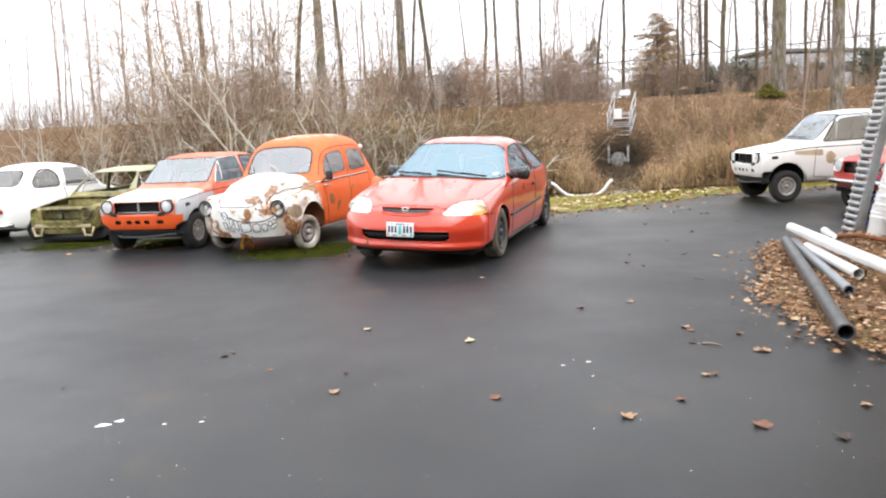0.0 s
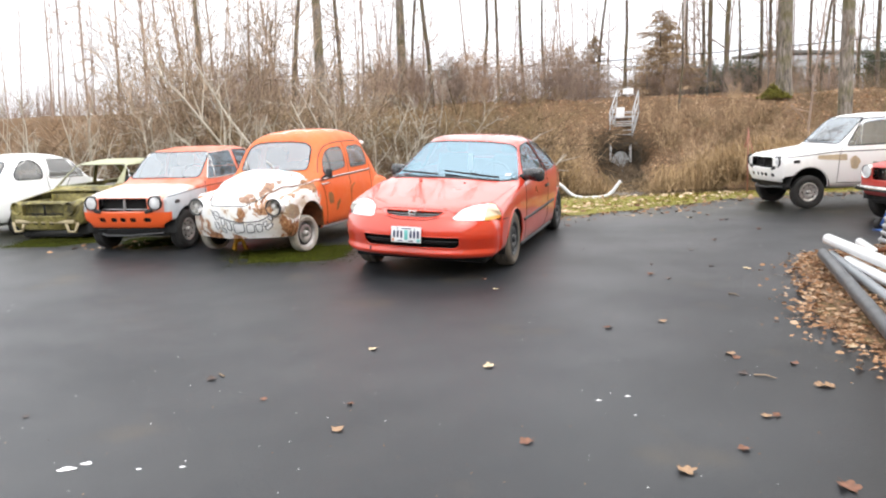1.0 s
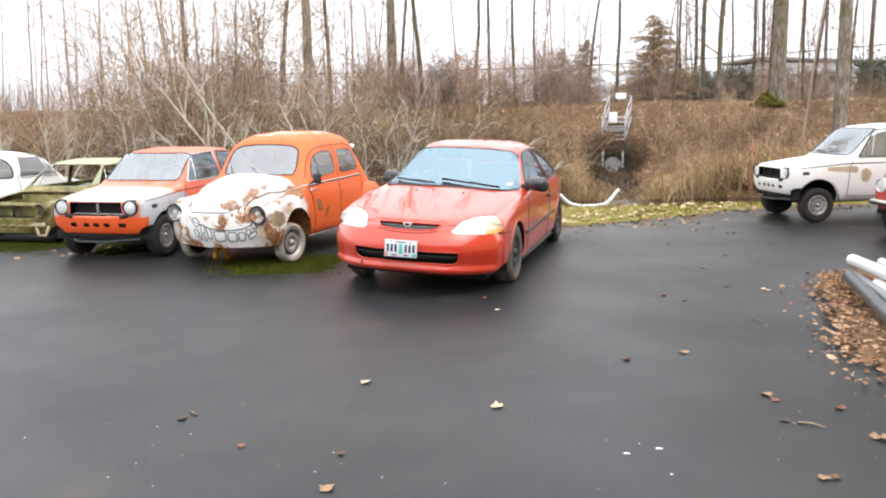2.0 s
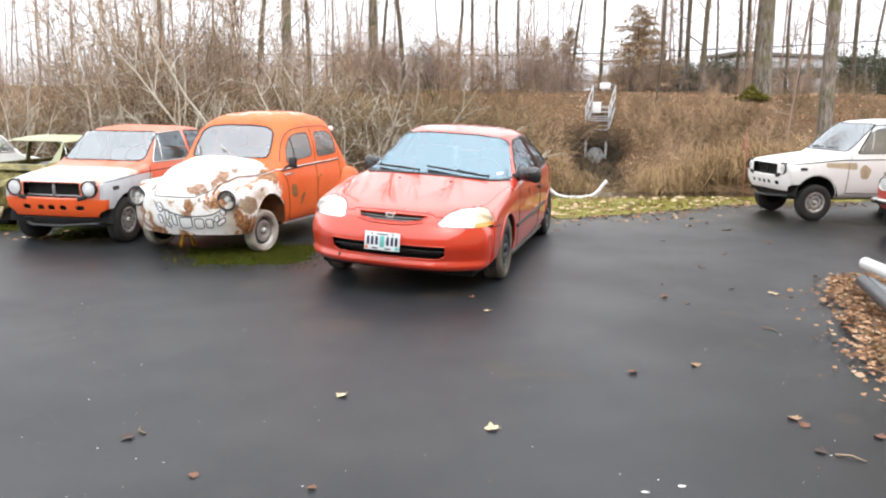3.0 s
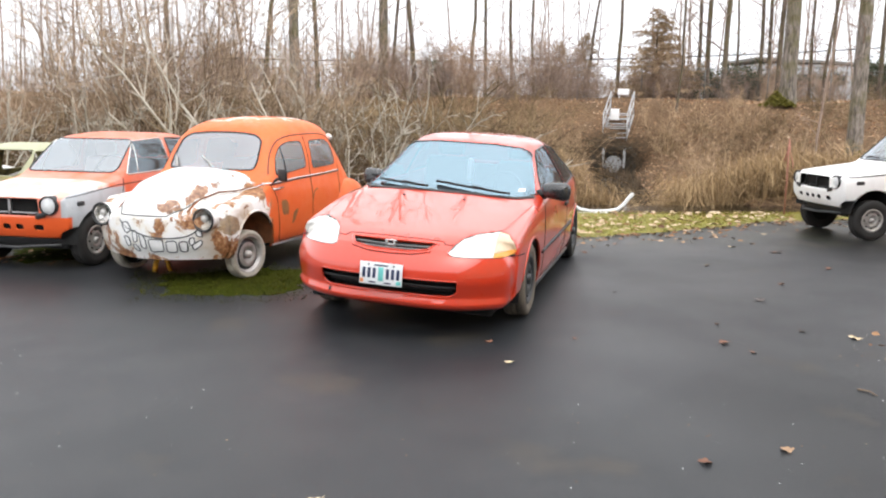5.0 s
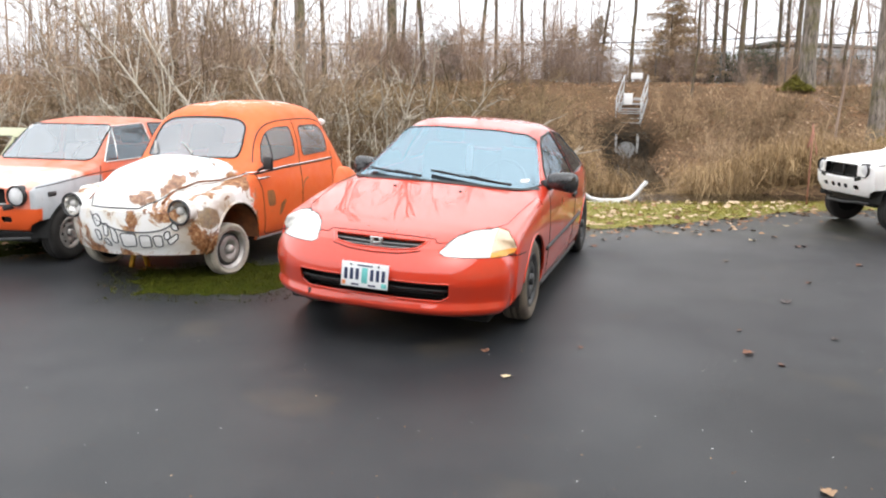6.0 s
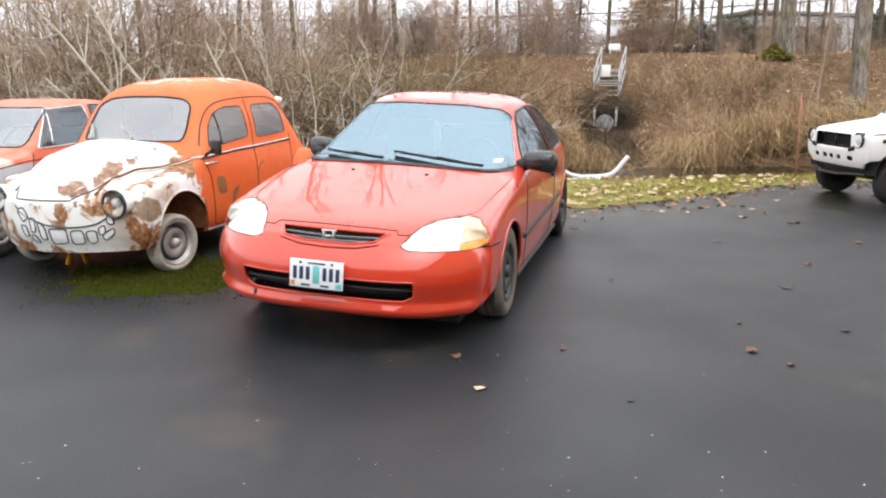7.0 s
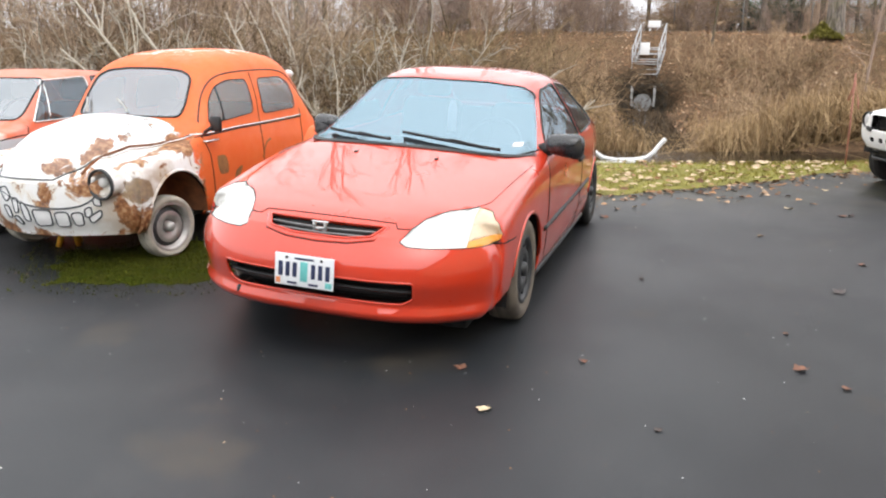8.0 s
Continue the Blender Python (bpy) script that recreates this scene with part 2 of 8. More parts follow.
    for _ in range(c.get("melt", 0)):
        bmesh.ops.smooth_vert(bm, verts=soft_nose, factor=0.5, use_axis_x=True, use_axis_y=True, use_axis_z=True)
    bmesh.ops.recalc_face_normals(bm, faces=bm.faces)
    bm.normal_update()
    return bm


def eased(pts, times=3):
    """Cuts the corners of a run of points until it runs smoothly."""
    for _ in range(times):
        out = [pts[0]]
        for (a, b), (p, q) in zip(pts, pts[1:]):
            out += [(0.75 * a + 0.25 * p, 0.75 * b + 0.25 * q), (0.25 * a + 0.75 * p, 0.25 * b + 0.75 * q)]
        pts = out + [pts[-1]]
    return pts

# ---------------- the materials of the place ----------------
def asphalt_mat():
    """Damp dark asphalt: stone grain, soft damp clouds, moss film near its rim and under the cars."""
    m, n, l, b = mat("damp_asphalt")
    v = coords(n, l)
    grain, cloud, patch = noisy(n, l, v, 160, 3, 0.6), noisy(n, l, v, 0.55, 4, 0.5, 0.15), noisy(n, l, v, 2.3, 6, 0.6)
    c = ramp(n, l, grain, [(0.3, (0.0095, 0.0108, 0.0128)), (0.55, (0.0195, 0.022, 0.0258)), (0.75, (0.050, 0.055, 0.061))])
    c = mix(n, l, ramp(n, l, patch, [(0.4, grey(0)), (0.75, grey(0.45))]), c, (0.046, 0.046, 0.048))
    g = n.new("ShaderNodeNewGeometry")
    s = n.new("ShaderNodeSeparateXYZ")
    l.new(g.outputs["Position"], s.inputs[0])
    edge = ramp(n, l, maths(n, l, "MULTIPLY", maths(n, l, "ADD", s.outputs["Y"], maths(n, l, "MULTIPLY", patch, 1.6)), 0.06), [(0.68, grey(0)), (0.78, grey(0.8))])
    c = mix(n, l, maths(n, l, "MULTIPLY", edge, ramp(n, l, patch, [(0.35, grey(0.1)), (0.65, grey(1))])), c, (0.085, 0.085, 0.020))
    # shade beside the workshop put into the colour: darker towards +x
    side_shade = ramp(n, l, maths(n, l, "ADD", maths(n, l, "MULTIPLY", s.outputs["X"], 0.2), maths(n, l, "MULTIPLY", cloud, 0.5)), [(0.42, grey(0)), (0.66, grey(0.78))])
    c = mix(n, l, side_shade, c, (0.009, 0.009, 0.011))
    tan = noisy(n, l, v, 1.1, 4, 0.5)
    c = mix(n, l, ramp(n, l, tan, [(0.60, grey(0)), (0.74, grey(0.4))]), c, (0.11, 0.085, 0.055))
    l.new(c, b.inputs["Base Color"])
    l.new(ramp(n, l, cloud, [(0.34, grey(0.35)), (0.5, grey(0.41)), (0.66, grey(0.50))]), b.inputs["Roughness"])
    b.inputs["Specular IOR Level"].default_value = 0.37
    bumped(n, l, b, maths(n, l, "ADD", grain, maths(n, l, "MULTIPLY", patch, 0.12)), 0.4, 0.005)
    return m


def earth_mat():
    """Leaf litter and dead grass on brown soil, with moss where it is level."""
    m, n, l, b = mat("leaf_litter_soil")
    v = coords(n, l)
    a, f, g = noisy(n, l, v, 1.3, 6), noisy(n, l, v, 14, 5, 0.65), noisy(n, l, v, 70, 3)
    c = ramp(n, l, f, [(0.3, (0.04, 0.025, 0.016)), (0.5, (0.13, 0.078, 0.045)), (0.72, (0.31, 0.19, 0.11))])
    c = mix(n, l, ramp(n, l, a, [(0.42, grey(0)), (0.65, grey(0.6))]), c, (0.085, 0.055, 0.034))
    c = mix(n, l, ramp(n, l, g, [(0.45, grey(0)), (0.7, grey(0.4))]), c, (0.40, 0.27, 0.15))
    l.new(c, b.inputs["Base Color"])
    b.inputs["Roughness"].default_value = 0.95
    b.inputs["Specular IOR Level"].default_value = 0.15
    bumped(n, l, b, maths(n, l, "ADD", f, maths(n, l, "MULTIPLY", g, 0.5)), 0.9, 0.05)
    return m


def moss_mat():
    m, n, l, b = mat("mossy_turf")
    v = coords(n, l)
    a, f = noisy(n, l, v, 2.5, 6), noisy(n, l, v, 45, 4)
    c = ramp(n, l, f, [(0.3, (0.08, 0.08, 0.015)), (0.55, (0.25, 0.23, 0.042)), (0.75, (0.42, 0.37, 0.10))])
    c = mix(n, l, ramp(n, l, a, [(0.42, grey(0)), (0.62, grey(0.35))]), c, (0.20, 0.17, 0.07))
    l.new(c, b.inputs["Base Color"])
    b.inputs["Roughness"].default_value = 0.95
    bumped(n, l, b, f, 0.8, 0.02)
    return m


def bark_mat(name, dark, light, moss=0.0):
    m, n, l, b = mat(name)
    v = coords(n, l, "Object", (6, 6, 1.3))
    a, f = noisy(n, l, v, 2.0, 6, 0.65, 0.4), noisy(n, l, coords(n, l), 1.6, 4)
    c = ramp(n, l, a, [(0.32, dark), (0.68, light)])
    if moss:
        c = mix(n, l, ramp(n, l, f, [(0.45, grey(0)), (0.6, grey(moss))]), c, (0.11, 0.10, 0.03))
    l.new(c, b.inputs["Base Color"])
    b.inputs["Roughness"].default_value = 0.9
    b.inputs["Specular IOR Level"].default_value = 0.2
    bumped(n, l, b, a, 0.7, 0.02)
    return m


def twig_mat(name, lo, hi):
    """Twigs and stems, each object a little different."""
    m, n, l, b = mat(name)
    o = n.new("ShaderNodeObjectInfo")
    g = n.new("ShaderNodeNewGeometry")
    t = maths(n, l, "ADD", maths(n, l, "MULTIPLY", o.outputs["Random"], 0.35), maths(n, l, "MULTIPLY", g.outputs["Random Per Island"], 0.65))
    l.new(ramp(n, l, t, [(0.05, lo), (0.95, hi)]), b.inputs["Base Color"])
    b.inputs["Roughness"].default_value = 0.85
    b.inputs["Specular IOR Level"].default_value = 0.2
    return m


def leaf_mat():
    m, n, l, b = mat("dead_leaf")
    g = n.new("ShaderNodeNewGeometry")
    o = n.new("ShaderNodeObjectInfo")
    f = noisy(n, l, coords(n, l), 60, 4)
    t = maths(n, l, "FRACT", maths(n, l, "ADD", g.outputs["Random Per Island"], o.outputs["Random"]))
    c = ramp(n, l, t, [(0.0, (0.13, 0.062, 0.030)), (0.3, (0.27, 0.135, 0.062)), (0.55, (0.38, 0.20, 0.095)), (0.8, (0.50, 0.31, 0.17)), (1.0, (0.66, 0.50, 0.35))])
    l.new(mix(n, l, ramp(n, l, f, [(0.4, grey(0)), (0.7, grey(0.3))]), c, (0.17, 0.09, 0.045)), b.inputs["Base Color"])
    b.inputs["Roughness"].default_value = 0.7
    return m


def worn(n, l, at, size, reach, gain):
    """A worn place of its own: fades from its middle outwards."""
    d = n.new("ShaderNodeVectorMath")
    d.operation = "DISTANCE"
    l.new(coords(n, l, "Object", size), d.inputs[0])
    d.inputs[1].default_value = tuple(a * b for a, b in zip(at, size))
    return ramp(n, l, d.outputs["Value"], [(0.25 * reach, grey(gain)), (reach, grey(0))])


def patched_paint():
    """Orange paint on cabin and tail; chalky white brushed over nose and wings, broken by rust."""
    m, n, l, b = mat("orange_and_white_rusted_paint")
    v = coords(n, l)
    t = n.new("ShaderNodeTexCoord")
    s = n.new("ShaderNodeSeparateXYZ")
    l.new(t.outputs["Object"], s.inputs[0])
    big, mid, fine = noisy(n, l, v, 2.6, 7, 0.6, 0.5), noisy(n, l, v, 5.0, 9, 0.68, 0.5), noisy(n, l, v, 26, 5, 0.65)
    orange = mix(n, l, ramp(n, l, big, [(0.4, grey(0)), (0.75, grey(0.5))]), (0.74, 0.125, 0.018), (0.82, 0.22, 0.06))
    orange = mix(n, l, ramp(n, l, mid, [(0.66, grey(0)), (0.74, grey(0.7))]), orange, (0.30, 0.20, 0.14))
    rust = ramp(n, l, fine, [(0.32, (0.10, 0.042, 0.02)), (0.5, (0.28, 0.115, 0.042)), (0.68, (0.55, 0.34, 0.18))])
    cream = mix(n, l, ramp(n, l, mid, [(0.48, grey(0)), (0.62, grey(0.7))]), (0.82, 0.82, 0.81), (0.70, 0.62, 0.48))
    ochre = maths(n, l, "MULTIPLY", ramp(n, l, big, [(0.46, grey(0)), (0.58, grey(0.8))]), ramp(n, l, s.outputs["Z"], [(0.60, grey(1.0)), (0.80, grey(0.2))]))
    cream = mix(n, l, maths(n, l, "MULTIPLY", ochre, ramp(n, l, maths(n, l, "ABSOLUTE", s.outputs["Y"]), [(0.42, grey(0.10)), (0.60, grey(0.85))])), cream, (0.34, 0.225, 0.10))
    patch = maths(n, l, "ADD", worn(n, l, (0.11, 0.70, 0.53), (1, 0.3, 1), 0.16, 0.4), mid)
    cream = mix(n, l, ramp(n, l, patch, [(0.68, grey(0)), (0.71, grey(0.85))]), cream, ramp(n, l, fine, [(0.35, (0.14, 0.075, 0.03)), (0.65, (0.27, 0.17, 0.07))]))
    # rust eats the wings' lower and rear parts most
    low = ramp(n, l, s.outputs["Z"], [(0.26, grey(0.12)), (0.36, grey(0.02)), (0.62, grey(0.01)), (0.74, grey(0.07)), (0.88, grey(0.05))])
    flank = ramp(n, l, maths(n, l, "ABSOLUTE", s.outputs["Y"]), [(0.56, grey(0)), (0.68, grey(0.03))])
    rusty = maths(n, l, "ADD", maths(n, l, "ADD", mid, flank), low)
    # eaten places: beside the bonnet's corner, drips below the lamp, streaks along the wing's top, scuttle side
    for at, size, reach, gain in (((0.36, 0.40, 0.63), (1, 1, 1), 0.20, 0.15), ((0.42, 0.17, 0.52), (1, 1.6, 0.55), 0.10, 0.16), ((0.28, 0.63, 0.40), (1, 2.2, 0.5), 0.15, 0.15),
                                  ((0.02, 0.55, 0.76), (0.45, 1.8, 1), 0.16, 0.14), ((-0.46, 0.62, 0.80), (0.8, 1, 1.5), 0.16, 0.30), ((0.12, 0.70, 0.36), (1, 1, 1), 0.20, 0.13),
                                  ((0.30, -0.52, 0.42), (1, 1.5, 0.6), 0.16, 0.12)):
        rusty = maths(n, l, "ADD", rusty, worn(n, l, at, size, reach, gain))
    nose = mix(n, l, ramp(n, l, rusty, [(0.605, grey(0)), (0.62, grey(0.75)), (0.66, grey(1))]), cream, rust)
    # white reaches back to the scuttle, ragged
    line = maths(n, l, "ADD", s.outputs["X"], maths(n, l, "MULTIPLY", maths(n, l, "SUBTRACT", mid, 0.5), 0.55))
    line = maths(n, l, "ADD", line, maths(n, l, "MULTIPLY", maths(n, l, "ABSOLUTE", s.outputs["Y"]), -0.22))
    zed = ramp(n, l, s.outputs["Z"], [(0.86, grey(0)), (0.96, grey(0.5))])
    sel = ramp(n, l, maths(n, l, "SUBTRACT", maths(n, l, "ADD", line, 1.02), zed), [(0.34, grey(0)), (0.38, grey(1))])
    high = maths(n, l, "MULTIPLY", ramp(n, l, maths(n, l, "SUBTRACT", s.outputs["Z"], 0.7), [(0.715, grey(0)), (0.73, grey(1))]), ramp(n, l, mid, [(0.53, grey(0)), (0.55, grey(1))]))
    orange = mix(n, l, high, orange, (0.80, 0.76, 0.70))
    c = mix(n, l, sel, orange, nose)
    l.new(c, b.inputs["Base Color"])
    l.new(ramp(n, l, mid, [(0.35, grey(0.42)), (0.7, grey(0.75))]), b.inputs["Roughness"])
    b.inputs["Coat Weight"].default_value = 0.12
    bumped(n, l, b, maths(n, l, "ADD", fine, mid), 0.12, 0.006)
    return m


def bonnet_mat():
    """Chalky white with a pale blue undercoat, rust creeping in from the rim."""
    m, n, l, b = mat("chalky_white_bonnet")
    v = coords(n, l)
    t = n.new("ShaderNodeTexCoord")
    s = n.new("ShaderNodeSeparateXYZ")
    l.new(t.outputs["Object"], s.inputs[0])
    big, mid, fine = noisy(n, l, v, 2.2, 5, 0.6, 0.4), noisy(n, l, v, 5.0, 9, 0.68, 0.5), noisy(n, l, v, 26, 5, 0.65)
    c = mix(n, l, ramp(n, l, big, [(0.52, grey(0)), (0.62, grey(0.8))]), (0.80, 0.80, 0.79), (0.62, 0.72, 0.72))
    c = mix(n, l, worn(n, l, (-0.36, 0.36, 0.90), (0.7, 1, 1), 0.2, 0.9), c, (0.50, 0.74, 0.78))
    rim = ramp(n, l, maths(n, l, "ABSOLUTE", s.outputs["Y"]), [(0.30, grey(-0.02)), (0.44, grey(0.06))])
    front = ramp(n, l, s.outputs["X"], [(0.12, grey(0)), (0.42, grey(0.04))])
    for at, size, reach, gain in (((0.34, 0.28, 0.71), (1, 1, 1), 0.19, 0.15), ((0.05, 0.36, 0.80), (0.4, 1.4, 1), 0.14, 0.16), ((0.40, 0.10, 0.70), (1, 1, 1), 0.10, 0.07)):
        rim = maths(n, l, "ADD", rim, worn(n, l, at, size, reach, gain))
    rust = ramp(n, l, fine, [(0.32, (0.10, 0.042, 0.02)), (0.5, (0.27, 0.11, 0.045)), (0.68, (0.55, 0.34, 0.18))])
    eaten = maths(n, l, "ADD", mid, maths(n, l, "ADD", rim, front))
    l.new(mix(n, l, ramp(n, l, eaten, [(0.63, grey(0)), (0.65, grey(0.9))]), c, rust), b.inputs["Base Color"])
    b.inputs["Roughness"].default_value = 0.5
    bumped(n, l, b, mid, 0.12, 0.006)
    return m


def two_tone(name, upper, lower_col, wing):
    """Small car: upper paint with a chalky bonnet, wings in primer, lower front panel in its first colour."""
    m, n, l, b = mat(name)
    v = coords(n, l)
    t = n.new("ShaderNodeTexCoord")
    s = n.new("ShaderNodeSeparateXYZ")
    l.new(t.outputs["Object"], s.inputs[0])
    mid, fine = noisy(n, l, v, 4.5, 7, 0.6, 0.5), noisy(n, l, v, 40, 4)
    faded = mix(n, l, ramp(n, l, mid, [(0.35, grey(0)), (0.7, grey(0.55))]), upper, tuple(0.5 * c + 0.35 for c in upper))
    pale = mix(n, l, ramp(n, l, mid, [(0.42, grey(0)), (0.56, grey(0.85))]), (0.72, 0.70, 0.68), (0.66, 0.33, 0.24))
    x, z = maths(n, l, "ADD", s.outputs["X"], maths(n, l, "MULTIPLY", mid, 0.12)), s.outputs["Z"]
    hood = maths(n, l, "MULTIPLY", ramp(n, l, maths(n, l, "ADD", x, 0.5), [(0.28, grey(0)), (0.36, grey(1))]), ramp(n, l, z, [(0.70, grey(0)), (0.705, grey(1))]))
    c = mix(n, l, hood, faded, pale)
    ay = maths(n, l, "ABSOLUTE", s.outputs["Y"])
    side = ramp(n, l, ay, [(0.555, grey(0)), (0.565, grey(1))])
    side = maths(n, l, "MULTIPLY", side, maths(n, l, "MULTIPLY", ramp(n, l, maths(n, l, "ADD", s.outputs["X"], 0.8), [(0.30, grey(0)), (0.31, grey(1))]), ramp(n, l, z, [(0.745, grey(1)), (0.75, grey(0))])))
    grimy = mix(n, l, ramp(n, l, mid, [(0.4, grey(0)), (0.7, grey(0.6))]), wing, tuple(c * 0.7 for c in wing))
    c = mix(n, l, side, c, grimy)
    low = maths(n, l, "MULTIPLY", ramp(n, l, z, [(0.515, grey(1)), (0.525, grey(0))]), ramp(n, l, maths(n, l, "ADD", s.outputs["X"], 0.5), [(0.82, grey(0)), (0.84, grey(1))]))
    c = mix(n, l, low, c, lower_col)
    c = mix(n, l, ramp(n, l, fine, [(0.64, grey(0)), (0.74, grey(0.35))]), c, (0.14, 0.10, 0.07))
    l.new(c, b.inputs["Base Color"])
    l.new(ramp(n, l, mid, [(0.35, grey(0.4)), (0.7, grey(0.62))]), b.inputs["Roughness"])
    b.inputs["Coat Weight"].default_value = 0.15
    return m


def mottled(name):
    """Olive paint gone patchy: bare tan, mustard and near-black grime."""
    m, n, l, b = mat(name)
    v = coords(n, l)
    a, f = noisy(n, l, v, 3.6, 8, 0.68, 0.5), noisy(n, l, v, 24, 5)
    c = ramp(n, l, a, [(0.34, (0.022, 0.018, 0.007)), (0.45, (0.125, 0.105, 0.026)), (0.58, (0.27, 0.235, 0.07)), (0.70, (0.46, 0.38, 0.21))])
    l.new(mix(n, l, ramp(n, l, f, [(0.5, grey(0)), (0.68, grey(0.6))]), c, (0.06, 0.045, 0.02)), b.inputs["Base Color"])
    b.inputs["Roughness"].default_value = 0.6
    bumped(n, l, b, a, 0.2, 0.01)
    return m


M_ASPHALT, M_EARTH, M_MOSS = asphalt_mat(), earth_mat(), moss_mat()
M_LEAF = leaf_mat()
M_BARK = bark_mat("grey_bark", (0.055, 0.042, 0.034), (0.19, 0.15, 0.12), 0.45)
M_ALDER = bark_mat("pale_mottled_bark", (0.05, 0.042, 0.036), (0.33, 0.285, 0.245), 0.55)
M_TWIG = twig_mat("brown_twigs", (0.085, 0.060, 0.040), (0.56, 0.42, 0.30))
M_BRUSH = twig_mat("grey_brown_brush", (0.04, 0.028, 0.015), (0.37, 0.27, 0.155))
# darker brush brown that carries the shade between the stems
M_UNDER = twig_mat("gap_shade_underbrush", (0.035, 0.024, 0.015), (0.23, 0.155, 0.095))
M_RUSSET = twig_mat("russet_twigs", (0.19, 0.125, 0.09), (0.54, 0.39, 0.28))
M_TAN = twig_mat("warm_tan_twigs", (0.13, 0.085, 0.052), (0.60, 0.43, 0.27))
# darker twig brown that stands for the unlit hollow
M_TWIG_DARK = twig_mat("hollow_shade_twigs", (0.035, 0.025, 0.016), (0.17, 0.12, 0.075))
M_WATER = plain("shade_dark_water", (0.018, 0.015, 0.010), 0.12, 0, 0.3, 3)
# grey-brown paled for distance: the haze is put into the twig colour
M_TWIG_FAR = twig_mat("haze_paled_twigs", (0.19, 0.14, 0.115), (0.42, 0.32, 0.26))
M_PALE_TWIG = twig_mat("lichen_grey_twigs", (0.28, 0.25, 0.205), (0.60, 0.55, 0.47))
M_REED = twig_mat("dead_reed_grass", (0.09, 0.055, 0.027), (0.51, 0.355, 0.19))
M_NEEDLE = twig_mat("dull_conifer_needles", (0.17, 0.12, 0.072), (0.44, 0.31, 0.195))
M_EVERGREEN = twig_mat("dark_evergreen_leaves", (0.035, 0.05, 0.028), (0.12, 0.135, 0.08))
M_RED = paint("red_car_paint", (0.60, 0.036, 0.008), 0.26, 1.0, 0.02, 0.05)
M_RED.node_tree.nodes["Principled BSDF"].inputs["Coat IOR"].default_value = 1.62
M_RED.node_tree.nodes["Principled BSDF"].inputs["Specular IOR Level"].default_value = 0.25
M_RED_OLD = paint("dull_red_paint", (0.50, 0.03, 0.02), 0.35, 0.3, 0.1, 0.2)
M_WHITE = paint("chalky_white_paint", (0.88, 0.88, 0.87), 0.45, 0.15, 0.04, 0.05)
M_OLIVE = mottled("mottled_olive_paint")
M_OLIVE_PALE = paint("faded_pale_olive_paint", (0.36, 0.37, 0.23), 0.6, 0.02, 0.15, 0.3)
M_BARE = plain("bare_tan_metal", (0.42, 0.35, 0.22), 0.7, 0.1, 0.35, 14, 0.2)
M_HONEY = two_tone("orange_primer_and_chalk_paint", (0.70, 0.12, 0.035), (0.80, 0.11, 0.018), (0.46, 0.49, 0.52))
M_PATCHED = patched_paint()
M_BONNET = bonnet_mat()
M_BLACK = plain("black_plastic", (0.011, 0.011, 0.012), 0.5, 0, 0.3, 20, 0.1)
M_MIRROR = plain("satin_black_housing", (0.018, 0.019, 0.021), 0.28, 0, 0.2, 20, 0.0, 0.8)
# near-black for gaps and recesses; the shade inside is in the colour
M_DARK = plain("recess_shade_black", (0.006, 0.006, 0.006), 0.85, 0, 0.3, 12)
M_RUBBER = plain("dusty_tyre_rubber", (0.024, 0.023, 0.022), 0.8, 0, 0.35, 9, 0.2)
M_MUDDY = plain("mud_caked_tyre_rubber", (0.15, 0.125, 0.10), 0.9, 0, 0.4, 9, 0.4)
M_PALE_TYRE = plain("grey_perished_tyre", (0.40, 0.37, 0.31), 0.9, 0, 0.3, 9, 0.4)
M_STEEL = plain("black_steel_rim", (0.05, 0.052, 0.055), 0.45, 0.4, 0.3, 10)
M_SILVER = plain("dull_silver_rim", (0.42, 0.41, 0.39), 0.45, 0.5, 0.3, 14, 0.1)
M_CHROME = plain("pitted_chrome", (0.68, 0.67, 0.65), 0.2, 1.0, 0.12, 25, 0.05)
M_ALU = plain("weathered_aluminium", (0.46, 0.48, 0.50), 0.45, 0.75, 0.15, 18, 0.1)
M_GALV = plain("galvanised_steel", (0.46, 0.47, 0.48), 0.5, 0.35, 0.2, 18, 0.1)
M_LAMP = plain("clear_lamp_lens", (0.60, 0.59, 0.56), 0.12, 0.0, 0.10, 14)
M_LAMP.node_tree.nodes["Principled BSDF"].inputs["Coat Weight"].default_value = 1.0
M_LENS = plain("clouded_lamp_lens", (0.70, 0.71, 0.72), 0.18, 0.0, 0.2, 14)
M_STAIN = plain("olive_brown_stain", (0.26, 0.12, 0.04), 0.8, 0, 0.4, 14)
M_PEACH = plain("pale_amber_lens", (0.66, 0.52, 0.37), 0.12, 0.0, 0.15, 16)
M_SLAT = plain("grey_grille_slat", (0.20, 0.20, 0.20), 0.4, 0.3, 0.2, 12)
M_SMEAR = plain("brushed_grey_outline", (0.075, 0.085, 0.09), 0.7, 0, 0.4, 30)
M_AMBER = plain("amber_lens", (0.80, 0.33, 0.06), 0.15, 0.0, 0.1, 20)
M_GLASS = glass("car_window_glass", (0.62, 0.70, 0.72), 0.08, 1.9)
M_SCREEN = glass("windscreen_glass", (0.70, 0.84, 0.97), 0.03, 4.5, (0.62, 0.86, 1.0))
# film and blue gloss tint carry the bright sky's reflection as colour
M_PALE_SCREEN = glass("glare_blue_screen", (0.80, 0.84, 0.90), 0.20, 3.1, (0.84, 0.93, 1.0))
# film raised so the grey of reflected sky sits in the colour
M_CLEAR = glass("clear_old_glass", (0.92, 0.92, 0.91), 0.24, 1.6, (0.95, 0.97, 1.0))
